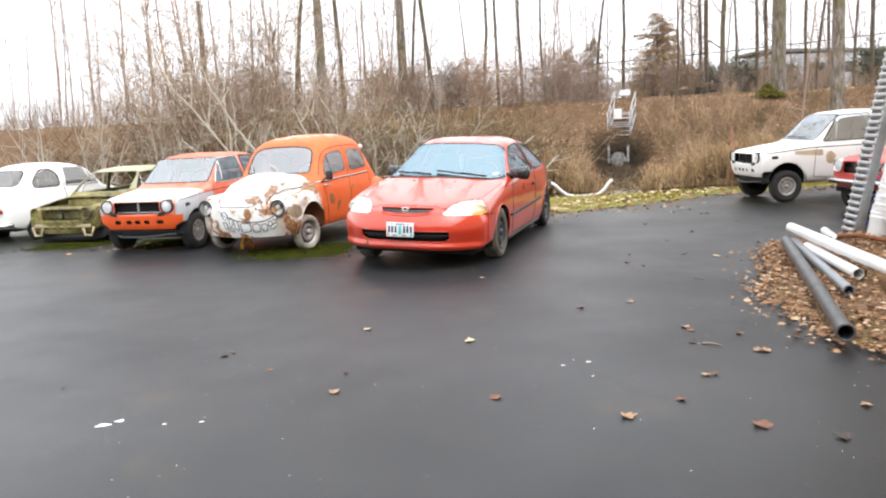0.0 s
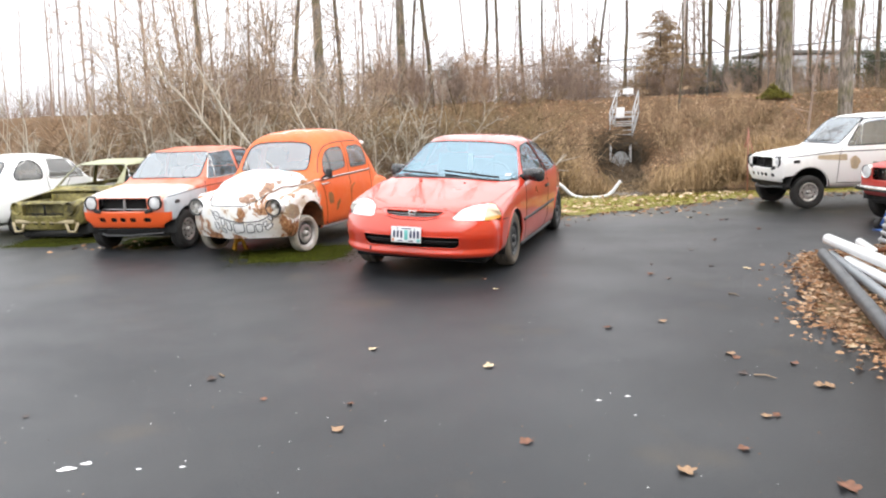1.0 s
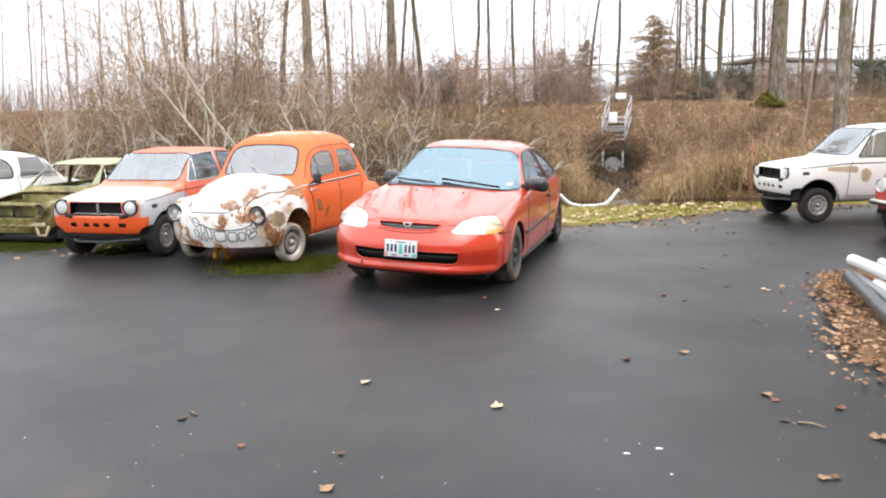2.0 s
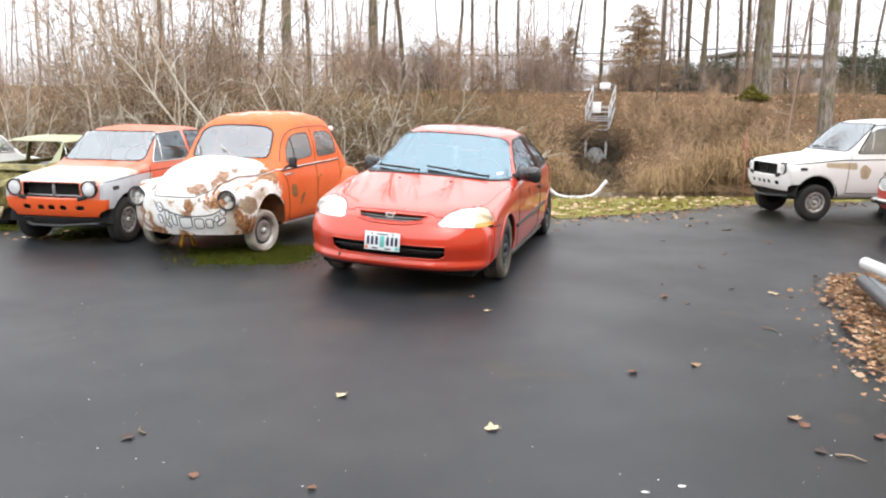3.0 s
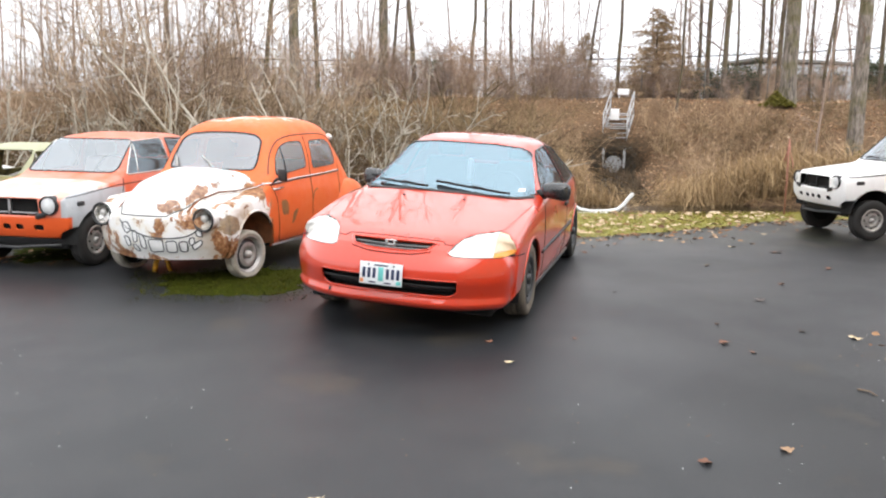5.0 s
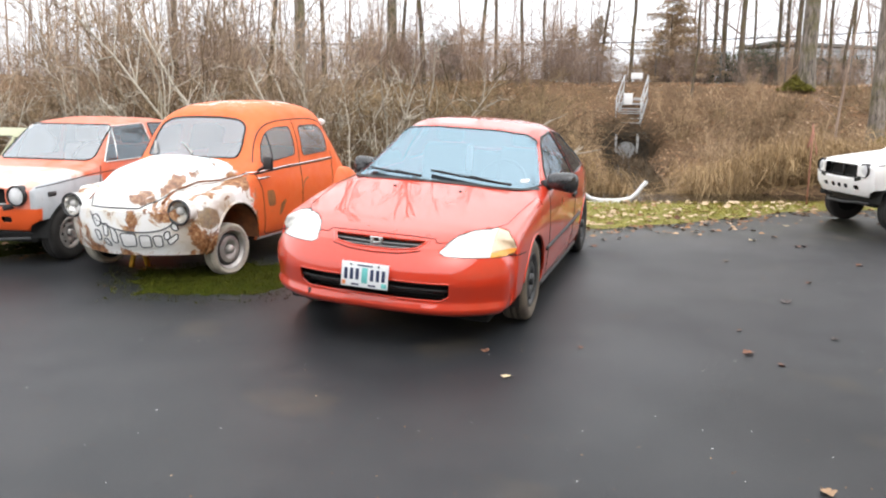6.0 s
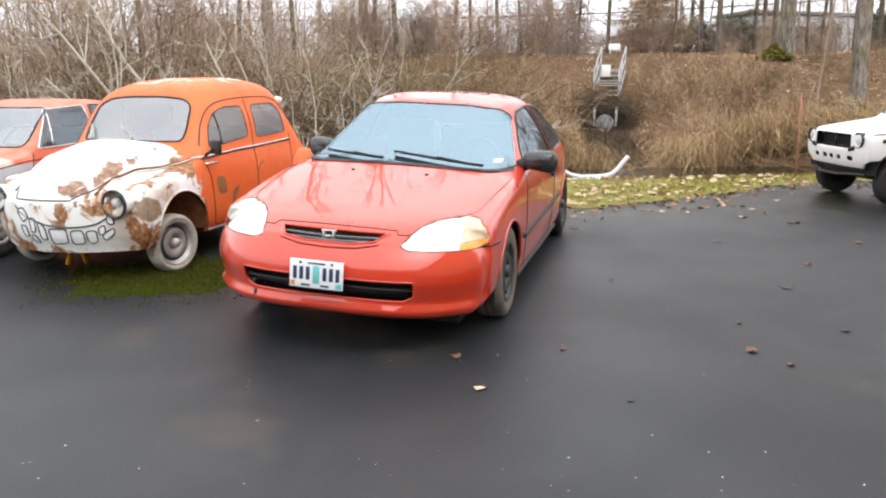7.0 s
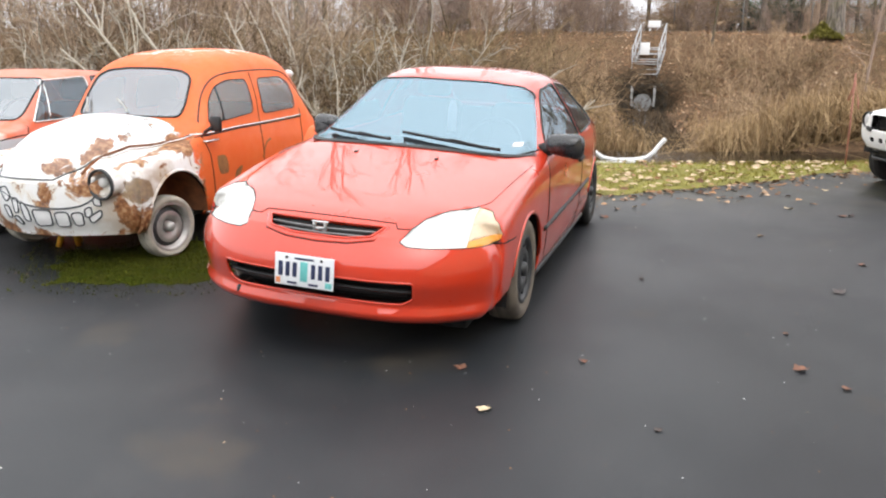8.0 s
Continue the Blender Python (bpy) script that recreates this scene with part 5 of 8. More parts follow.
# ---- axle stand under the saloon's nose ----
def axle_stand(x, y, rz):
    e = thing("axle_stand", pose(x, y, 0, 0, 0, rz), "flaked yellow axle stand standing under a car's nose", "stand")
    for k in range(4):
        a = math.pi / 4 + k * math.pi / 2
        bm = bmesh.new()
        tube(bm, [(0.10 * math.cos(a), 0.10 * math.sin(a), 0.0), (0.03 * math.cos(a), 0.03 * math.sin(a), 0.19)], [0.022, 0.020], 6)
        part("leg", bm, M_YELLOW, e)
    bm = bmesh.new()
    tube(bm, [(0, 0, 0.10), (0, 0, 0.25)], 0.022, 8)
    box(bm, (0.05, 0.09, 0.015), (0, 0, 0.255), (0, 0, 0), 0.004)
    part("post", bm, M_YELLOW, e)


axle_stand(-2.46, 9.40, 20)


# ---- the small saloons of one make ----
def minicar(m, label, body_m, lift=0.0, glazed=True, stripped=False, chrome=False, roof_m=None, wheel_m=None, pale=False, drop_roof=0.06):
    e = thing("compact_car", m, label, "car", "parked cars")
    c = dict(front=0.44, rear=-2.55, soft=0.035, top_soft=0.04, round=2, crown=0.55, bow=0.012, tuck=0.065,
             top=[(0.50, 0.62), (0.44, 0.71), (0.38, 0.738), (0.1, 0.775), (-0.36, 0.838), (-0.45, 0.860), (-0.85, 1.265), (-1.0, 1.305), (-1.4, 1.335), (-1.85, 1.315), (-2.0, 1.28), (-2.36, 0.90), (-2.50, 0.86), (-2.55, 0.74)],
             shoulder=[(0.44, 0.675), (0.1, 0.735), (-0.4, 0.80), (-1.5, 0.825), (-2.4, 0.81), (-2.55, 0.70)],
             width=[(0.44, 0.615), (0.2, 0.64), (-0.5, 0.648), (-2.0, 0.648), (-2.55, 0.60)],
             rail=[(0.44, 0.54), (0.0, 0.565), (-0.42, 0.565), (-0.86, 0.49), (-1.8, 0.50), (-2.1, 0.50), (-2.4, 0.55), (-2.55, 0.53)],
             edge=[(0.44, 0.02), (-0.3, 0.025), (-0.5, 0.035), (-0.85, 0.045), (-1.9, 0.05), (-2.55, 0.03)],
             sill=[(0.44, 0.325), (0.25, 0.22), (-2.2, 0.22), (-2.55, 0.30)],
             nose=[(0.25, -0.10), (0.33, -0.03), (0.40, 0.0), (0.50, 0.02), (0.68, 0.02), (0.74, 0.0)], nose_len=0.3, front_bow=0.085, bow_power=3.2,
             tail=[(0.3, 0.0), (0.9, 0.0)], rear_bow=0.1)
    c = {k: ([(x, v + lift) for x, v in pts] if k in ("top", "shoulder", "sill") else [(z + lift, d) for z, d in pts] if k in ("nose", "tail") else pts) for k, pts in c.items()}
    q, d = lift, drop_roof
    c["top"] = [(x, z - d * min(1, max(0, (z - 0.86 - q) / 0.40))) for x, z in c["top"]]
    sh = Shell(c)
    bm = sh.bm
    panes = []
    ws = round_poly([(-0.535, 0.880 + q), (0.535, 0.880 + q), (0.468, 1.268 + q - d), (-0.468, 1.268 + q - d)], 0.07)
    panes.append(("windscreen", take(bm, cut_region(bm, ws, "yz", lambda p, n: -1.06 < p.x < -0.36 and n.x > 0.1 and n.z > 0.1)), M_PALE_SCREEN))
    rw = round_poly([(-0.48, 0.95 + q), (0.48, 0.95 + q), (0.44, 1.24 + q - d), (-0.44, 1.24 + q - d)], 0.07)
    panes.append(("rear_window", take(bm, cut_region(bm, rw, "yz", lambda p, n: p.x < -1.9 and n.x < -0.1)), M_GLASS))
    dw = round_poly([(-0.60, 0.855 + q), (-0.89, 1.250 + q - d), (-1.40, 1.272 + q - d), (-1.43, 0.865 + q)], 0.025)
    qw = round_poly([(-1.50, 0.865 + q), (-1.48, 1.272 + q - d), (-1.86, 1.26 + q - d), (-2.14, 0.94 + q), (-2.08, 0.875 + q)], 0.04)
    for s in (1, -1):
        for w, nm in ((dw, "door_window"), (qw, "quarter_window")):
            panes.append((nm, take(bm, cut_region(bm, w, "xz", lambda p, n: p.y * s > 0.35 and p.z > 0.82 + q)), M_DUSTY if pale else M_GLASS))
        for x in (0.0, -2.0):
            bmesh.ops.delete(bm, geom=cut_region(bm, circle(x, 0.27 + q * 0.8, 0.295), "xz", lambda p, n: p.y * s > 0.40 and p.z < 0.66 + q), context="FACES")
    # grille recess between the lamps, and the slots under it
    gr = round_poly([(-0.355, 0.535 + q), (0.355, 0.535 + q), (0.345, 0.70 + q), (-0.345, 0.70 + q)], 0.02)
    g = part("grille", take(bm, cut_region(bm, gr, "yz", lambda p, n: p.x > 0.25), (-0.10, 0, 0)), M_OLIVE if stripped else M_DARK, e, "open front panel" if stripped else "black grille opening")
    bg = bmesh.new()
    tube(bg, [(0.40, 0.0, 0.535 + q), (0.40, 0.0, 0.70 + q)], 0.016, 6)
    tube(bg, [(0.39, -0.34, 0.555 + q), (0.40, 0.34, 0.552 + q)], 0.008, 6)
    part("grille_bar", bg, M_CHROME if chrome else M_GALV if body_m is M_HONEY else M_BLACK, g)
    if not chrome and not stripped:
        for s in (1, -1):
            bg = bmesh.new()
            box(bg, (0.05, 0.11, 0.05), (0.435, s * 0.365, 0.535 + q), (s * 14, 0, 0), 0.014)
            part("lamp_bracket", bg, M_BLACK, e, "black bracket below the lamp")
    if chrome:
        for k in range(6):
            z = 0.56 + 0.024 * k + q
            bg = bmesh.new()
            tube(bg, [(0.425, -0.33, z), (0.44, 0.0, z), (0.425, 0.33, z)], 0.005, 6)
            part("grille_bar", bg, M_CHROME, g)
    for y0 in (-0.37, -0.185, -0.055, 0.087, 0.28):
        w = 0.10 if abs(y0) > 0.25 else 0.085
        sl = round_poly([(y0, 0.395 + q), (y0 + w, 0.395 + q), (y0 + w, 0.45 + q), (y0, 0.45 + q)], 0.026)
        part("air_slot", take(bm, cut_region(bm, sl, "yz", lambda p, n: p.x > 0.25), (-0.03, 0, 0)), M_DARK, e)
    if not chrome:
        # the lower panel's corners turn up towards the wings
        for s in (1, -1):
            corner = [(s * 0.40, 0.18 + q), (s * 0.75, 0.18 + q), (s * 0.75, 0.45 + q), (s * 0.575, 0.44 + q), (s * 0.535, 0.37 + q), (s * 0.47, 0.335 + q)]
            bmesh.ops.delete(bm, geom=cut_region(bm, corner if s > 0 else corner[::-1], "yz", lambda p, n: p.x > 0.26), context="FACES")
    if stripped:
        hood = [f for f in bm.faces if -0.27 < f.calc_center_median().x < 0.36 and abs(f.calc_center_median().y) < 0.47 and f.normal.z > 0.6]
        bmesh.ops.delete(bm, geom=hood, context="FACES")
        b2 = bmesh.new()
        for s in (1, -1):
            box(b2, (0.62, 0.05, 0.26), (0.05, s * 0.46, 0.58 + q), (0, 0, 0), 0.01)
        box(b2, (0.03, 0.92, 0.32), (-0.28, 0, 0.62 + q), (0, -8, 0), 0.01)
        part("engine_bay", b2, M_OLIVE, e)
    bodies = thick(part("body", bm, body_m, e), 0.011)
    if roof_m:
        # the roof in its own, paler paint
        rb = bmesh.new()
        rb.from_mesh(bodies.data)
        top = [f for f in rb.faces if f.calc_center_median().z > 0.90 + q and f.calc_center_median().x < -0.36]
        thick(part("roof", take(rb, top, (0, 0, 0.003)), roof_m, e), 0.004)
        rb.free()
    for nm, pb, m2 in panes:
        if glazed:
            part(nm, pb, m2, e).visible_shadow = False
        else:
            pb.free()
    part("windscreen_seal", sh.line(ws, "x", 1, 0.009, 0.05, 0.0, True), M_OLIVE_PALE if stripped else M_BLACK, e)
    for s in (1, -1):
        part("window_seal", sh.line(dw, "y", s, 0.009, 0.05, 0.0, True), M_CHROME if body_m is M_HONEY else M_OLIVE_PALE if stripped else M_BLACK, e)
        part("window_seal", sh.line(qw, "y", s, 0.008, 0.05, 0.0, True), M_OLIVE_PALE if stripped else M_BLACK, e)
        part("vent_bar", sh.line([(-0.80, 0.86 + q), (-0.90, 1.265 + q - d)], "y", s, 0.006, 0.05, 0.0), M_CHROME, e)
        part("door_gap", sh.line([(-0.52, 0.83 + q), (-0.46, 0.70 + q), (-0.43, 0.30 + q), (-1.42, 0.27 + q), (-1.44, 0.84 + q)], "y", s, 0.0045), M_DARK, e)
        # near-black bead for the belt crease's shade; chrome on the chromed car
        part("belt_crease", sh.line([(0.34, 0.70 + q), (-0.4, 0.765 + q), (-2.3, 0.79 + q)], "y", s, 0.008 if body_m is M_WHITE else 0.005, 0.06, -0.001), M_DARK if not chrome else M_CHROME, e)
        bm = bmesh.new()
        tube(bm, [(-1.28, s * 0.652, 0.72 + q), (-1.29, s * 0.68, 0.72 + q), (-1.38, s * 0.68, 0.72 + q)], 0.009, 6)
        part("door_handle", bm, M_CHROME, e)
        hx, _ = sh.on((s * 0.455, 0.635 + q), "x", 1)
        hx = hx.x
        bm = bmesh.new()
        hr, ho = (0.84, -0.018) if body_m is M_WHITE else (0.88, 0.0)
        lathe(bm, [(hx - 0.08, 0.10 * hr), (hx + ho, 0.104 * hr), (hx + 0.024 + ho, 0.103 * hr), (hx + 0.028 + ho, 0.097 * hr), (hx + 0.015 + ho, 0.09 * hr), (hx - 0.05, 0.05 * hr), (hx - 0.06, 0.001)], 30, "x", (0, s * 0.455, 0.635 + q))
        hl = part("headlight", bm, M_OLIVE if stripped else M_CHROME if chrome else M_BLACK, e)
        if not stripped:
            bm = bmesh.new()
            lr = 0.07 if body_m is M_WHITE else 0.083
            back = -0.02 if body_m is M_WHITE else 0.0
            lathe(bm, [(hx + 0.006 + back, lr), (hx + 0.016 + back, lr * 0.86), (hx + 0.026 + back, lr * 0.5), (hx + 0.029 + back, 0.001)], 28, "x", (0, s * 0.455, 0.635 + q))
            part("headlight_glass", bm, M_LENS, hl)
        else:
            # dark disc stands for the shade inside the empty lamp
            bm = bmesh.new()
            lathe(bm, [(hx - 0.03, 0.078), (hx - 0.035, 0.001)], 24, "x", (0, s * 0.455, 0.635 + q))
            part("lamp_bucket", bm, M_DARK, hl)
        hy, _ = sh.on((0.20, 0.635 + q), "y", s)
        if hy:
            bm = bmesh.new()
            box(bm, (0.10, 0.018, 0.045), hy, (0, 0, 0), 0.008)
            part("side_marker", bm, M_STEEL, e)
    for x in (0.0, -2.0):
        for s in (1, -1):
            wheel(e, (x, s * 0.565, 0.255), 0.255, 0.140, 0.15, s, M_RUBBER, wheel_m or M_SILVER, 8, None, 0, 0.03)
    underside(e, 0.30, -2.4, 0.52, 0.19 + q, (0.0, -2.0), 0.31)
    # lower valance and what is left of the bumper
    bm = bmesh.new()
    if stripped:
        box(bm, (0.05, 1.02, 0.055), (0.42, 0, 0.445 + q), (0, 0, 0), 0.012)
        part("cross_member", bm, M_BARE, e, "bare tan cross member")
        for y in (-0.46, 0.46):
            bm = bmesh.new()
            tube(bm, [(0.42, y - 0.10, 0.43 + q), (0.43, y - 0.06, 0.30 + q), (0.43, y + 0.06, 0.30 + q), (0.42, y + 0.10, 0.43 + q)], 0.022, 6)
            part("bumper_bracket", bm, M_BARE, e)
    else:
        box(bm, (0.05, 0.98, 0.07), (0.28, 0, 0.27 + q), (0, 10, 0), 0.012)
        part("valance", bm, M_BLACK, e)
        bm = bmesh.new()
        if chrome:
            tube(bm, [(0.30, -0.66, 0.43 + q), (0.47, -0.58, 0.42 + q), (0.53, 0.0, 0.42 + q), (0.47, 0.58, 0.42 + q), (0.30, 0.66, 0.43 + q)], 0.038, 8)
        else:
            tube(bm, [(0.34, -0.40, 0.235 + q), (0.40, -0.30, 0.22 + q), (0.41, 0.05, 0.218 + q), (0.39, 0.36, 0.245 + q), (0.36, 0.5, 0.25 + q)], 0.016, 6)
        part("bumper" if chrome else "bumper_bracket", bm, M_CHROME if chrome else M_STEEL, e)
    if not stripped:
        bm = bmesh.new()
        box(bm, (0.30, 1.0, 0.12), (-0.60, 0, 0.80 + q), (0, 6, 0), 0.04)
        part("dashboard", bm, M_SEAT, e)
        steering(e, -0.78, 0.28, 0.88 + q, 0.18)
        for y in (0.28, -0.28):
            seat(e, -1.15, y, 0.48 + q, 0.46, 0.52, True, M_SIGN if pale is False and body_m is M_HONEY and y < 0 else M_SEAT)
        if body_m is not M_HONEY:
            for y0, y1 in ((0.02, 0.30), (-0.34, -0.06)):
                wiper(e, sh, y0, y1, 0.90 + q, 0.908 + q)
    seat(e, -1.85, 0, 0.5 + q, 1.0, 0.45, False)
    return e, sh


def lump(e, sh, poly, axis, side, m, name="bare_patch"):
    b = sh.decal(poly, axis, side, 0.003, 2)
    part(name, b, m, e)


orange_mini, _ = minicar(pose(-3.78, 9.78, 0, 0, 0, -103.6), "small orange saloon with chalky bonnet, primer wing and no bumper, parked", M_HONEY)
olive_mini, _ = minicar(pose(-5.52, 11.19, 0, 0, 0, -104.6), "stripped olive saloon shell without glass, bonnet or lamps, parked", M_OLIVE, -0.17, False, True, False, M_OLIVE_PALE, None, False, 0.09)
white_mini, white_sh = minicar(pose(5.63, 12.32, 0, 0, 0, -175), "small white saloon with filler patches, parked by the reeds", M_WHITE, 0.09, True, False, False, None, M_SILVER, True, 0.0)
red_mini, _ = minicar(pose(6.38, 9.95, 0, 0, 0, -165), "small red saloon with chrome grille and bumper, parked beyond the building", M_RED_OLD, 0.03, True, False, True)
M_FILLER = plain("tan_body_filler", (0.50, 0.40, 0.27), 0.8, 0, 0.2, 12, 0.2)
M_PRIMER = plain("grey_primer", (0.36, 0.36, 0.34), 0.8, 0, 0.2, 12, 0.2)
lump(white_mini, white_sh, round_poly([(-0.12, 0.755), (-0.58, 0.72), (-0.58, 0.82), (-0.12, 0.81)], 0.03), "y", 1, M_FILLER)
lump(white_mini, white_sh, round_poly([(-0.64, 0.60), (-0.74, 0.58), (-0.80, 0.72), (-0.70, 0.80), (-0.62, 0.74)], 0.04), "y", 1, M_FILLER)
lump(white_mini, white_sh, round_poly([(-0.99, 0.56), (-1.05, 0.58), (-1.08, 0.68), (-0.98, 0.70)], 0.03), "y", 1, M_PRIMER)


# ---- white bubble-shaped car, tail to the yard ----
def bubble_car(m):
    e = thing("bubble_car", m, "rounded white two-door microcar parked with its tail to the yard", "car", "parked cars")
    c = dict(front=0.55, rear=-2.42, soft=0.08, top_soft=0.09, round=3, crown=0.6, bow=0.03, tuck=0.06,
             top=[(0.62, 0.45), (0.50, 0.62), (0.2, 0.70), (-0.30, 0.81), (-0.46, 0.86), (-0.72, 1.25), (-1.0, 1.335), (-1.35, 1.36), (-1.72, 1.335), (-1.90, 1.27), (-2.10, 0.97), (-2.20, 0.885), (-2.40, 0.82), (-2.50, 0.66)],
             shoulder=[(0.55, 0.50), (0.2, 0.64), (-0.4, 0.78), (-1.5, 0.83), (-2.1, 0.78), (-2.42, 0.62)],
             width=[(0.55, 0.52), (0.1, 0.62), (-0.6, 0.645), (-1.9, 0.645), (-2.2, 0.61), (-2.42, 0.54)],
             rail=[(0.55, 0.35), (0.0, 0.45), (-0.4, 0.53), (-0.8, 0.50), (-1.5, 0.50), (-1.9, 0.47), (-2.42, 0.40)],
             edge=[(0.55, 0.06), (-0.3, 0.08), (-0.8, 0.09), (-1.5, 0.10), (-2.42, 0.08)],
             sill=[(0.55, 0.26), (0.3, 0.22), (-2.0, 0.22), (-2.42, 0.28)],
             nose=[(0.3, 0.0)], front_bow=0.25, tail=[(0.2, 0.0), (0.6, 0.06), (0.9, 0.0)], rear_bow=0.16, bow_power=3.0)
    c["top"] = [(x, z - 0.09 * min(1, max(0, (z - 0.86) / 0.4))) for x, z in c["top"]]
    sh = Shell(c)
    bm = sh.bm
    panes = []
    ws = round_poly([(-0.47, 0.92), (0.47, 0.92), (0.42, 1.13), (-0.42, 1.13)], 0.08)
    panes.append(("windscreen", take(bm, cut_region(bm, ws, "yz", lambda p, n: -1.0 < p.x < -0.3 and n.x > 0.1 and n.z > 0.05))))
    rw = round_poly([(-0.45, 0.925), (0.45, 0.925), (0.40, 1.155), (-0.40, 1.155)], 0.09)
    panes.append(("rear_window", take(bm, cut_region(bm, rw, "yz", lambda p, n: p.x < -1.6 and n.x < -0.1))))
    dw = round_poly([(-0.60, 0.87), (-0.78, 1.15), (-1.26, 1.175), (-1.30, 0.872)], 0.06)
    qw = round_poly([(-1.40, 0.875), (-1.40, 1.06), (-1.48, 1.16), (-1.68, 1.16), (-1.86, 0.97), (-1.86, 0.885)], 0.07)
    for s in (1, -1):
        for w, nm in ((dw, "door_window"), (qw, "quarter_window")):
            panes.append((nm, take(bm, cut_region(bm, w, "xz", lambda p, n: p.y * s > 0.3 and p.z > 0.84))))
        for x in (0.0, -1.80):
            bmesh.ops.delete(bm, geom=cut_region(bm, circle(x, 0.25, 0.265), "xz", lambda p, n: p.y * s > 0.4 and p.z < 0.6), context="FACES")
    thick(part("body", bm, M_WHITE, e), 0.011)
    for nm, pb in panes:
        part(nm, pb, M_CLEAR, e).visible_shadow = False
    part("rear_window_seal", sh.line(rw, "x", -1, 0.011, 0.05, 0.0, True), M_BLACK, e)
    for s in (1, -1):
        part("window_frame", sh.line(dw, "y", s, 0.014, 0.05, 0.0, True), M_CHROME, e)
        part("window_seal", sh.line(qw, "y", s, 0.012, 0.05, 0.0, True), M_BLACK, e)
        part("vent_bar", sh.line([(-0.76, 0.885), (-0.84, 1.13)], "y", s, 0.009, 0.05, 0.0), M_CHROME, e)
        part("door_gap", sh.line([(-0.48, 0.85), (-0.43, 0.30), (-1.30, 0.27), (-1.33, 0.86), (-1.30, 1.2)], "y", s, 0.0045), M_DARK, e)
        part("belt_crease", sh.line([(0.2, 0.62), (-0.5, 0.74), (-1.5, 0.76), (-2.2, 0.70)], "y", s, 0.006, 0.05, -0.001), M_WHITE, e)
        part("rain_gutter", sh.line([(-0.62, 1.11), (-0.9, 1.19), (-1.5, 1.195), (-1.85, 1.04)], "y", s, 0.010, 0.05, 0.002), M_CHROME, e)
        bm = bmesh.new()
        lathe(bm, [(-2.40, 0.045), (-2.44, 0.04), (-2.46, 0.001)], 16, "x", (0, s * 0.46, 0.56))
        part("tail_lamp", bm, M_RED_OLD, e)
        for x in (0.0, -1.80):
            wheel(e, (x, s * 0.56, 0.235), 0.235, 0.135, 0.13, s, M_RUBBER, M_SILVER, 8, M_CHROME, 0, 0.03)
    underside(e, 0.30, -2.2, 0.48, 0.20, (0.0, -1.80), 0.28)
    bm = bmesh.new()
    tube(bm, [(-2.30, -0.58, 0.33), (-2.47, -0.5, 0.33), (-2.50, 0.0, 0.33), (-2.47, 0.5, 0.33), (-2.30, 0.58, 0.33)], 0.03, 8)
    part("rear_bumper", bm, M_CHROME, e)
    seat(e, -1.05, 0.28, 0.48, 0.44, 0.5, False)
    seat(e, -1.05, -0.28, 0.48, 0.44, 0.5, False)
    seat(e, -1.7, 0, 0.48, 0.95, 0.42, False)
    return e


bubble_car(pose(-6.12, 13.50, -0.05, 0, 0, 64))

# ---------------- bare woods, thicket, reeds ----------------
class Sticks:
    """Gathers thin tapered stems as plain vertex and face lists."""

    def __init__(self):
        self.v, self.f = [], []

    def stem(self, pts, r0, r1, sides=3):
        n, base = len(pts), len(self.v)
        for i, p in enumerate(pts):
            a, b = pts[max(i - 1, 0)], pts[min(i + 1, n - 1)]
            d = (b - a).normalized()
            s = d.cross(Vector((0.31, 0.87, 0.38))).normalized()
            t = d.cross(s)
            r = r0 + (r1 - r0) * i / (n - 1)
            for k in range(sides):
                w = 2 * math.pi * k / sides
                q = p + s * (r * math.cos(w)) + t * (r * math.sin(w))
                self.v.append((q.x, q.y, q.z))
        for i in range(n - 1):
            for k in range(sides):
                a, b = base + i * sides + k, base + i * sides + (k + 1) % sides
                self.f.append((a, b, b + sides, a + sides))

    def blade(self, p, d, w, side):
        """A flat pointed blade from p along d."""
        b = len(self.v)
        s = side * w
        m = p + d * 0.55
        e = p + d
        self.v += [tuple(p - s), tuple(p + s), tuple(m + s * 0.8), tuple(m - s * 0.8), tuple(e)]
        self.f += [(b, b + 1, b + 2, b + 3), (b + 3, b + 2, b + 4)]

    def leaf(self, c, n, u, size):
        """A small folded leaf: two halves along a rib."""
        b = len(self.v)
        n, u = n.normalized(), u.normalized()
        s = n.cross(u).normalized()
        lift = n * size * 0.22
        for p in (c - u * size, c + s * size * 0.62 + lift - u * 0.25 * size, c + u * size * 1.05, c - s * size * 0.62 + lift - u * 0.2 * size, c + s * size * 0.42 + lift * 0.8 + u * 0.55 * size, c - s * size * 0.42 + lift * 0.8 + u * 0.55 * size):
            self.v.append(tuple(p))
        self.f += [(b, b + 1, b + 4, b + 2), (b, b + 2, b + 5, b + 3)]

    def make(self, name, m, parent=None, smooth=False):
        return raw(name, self.v, self.f, m, parent, "", smooth)


def bent(rng, p, d, length, n, wild, droop=0.0):
    """A wandering run of points."""
    pts, d = [p.copy()], d.normalized()
    for _ in range(n):
        d = (d + Vector((rng.gauss(0, wild), rng.gauss(0, wild), rng.gauss(0, wild) - droop))).normalized()
        p = p + d * (length / n)
        pts.append(p.copy())
    return pts


def around(rng, d, spread):
    """A direction that leaves d at about the given angle."""
    a = d.orthogonal().normalized()
    b = d.cross(a).normalized()
    t = rng.uniform(0, 2 * math.pi)
    return (d * math.cos(spread) + (a * math.cos(t) + b * math.sin(t)) * math.sin(spread)).normalized()


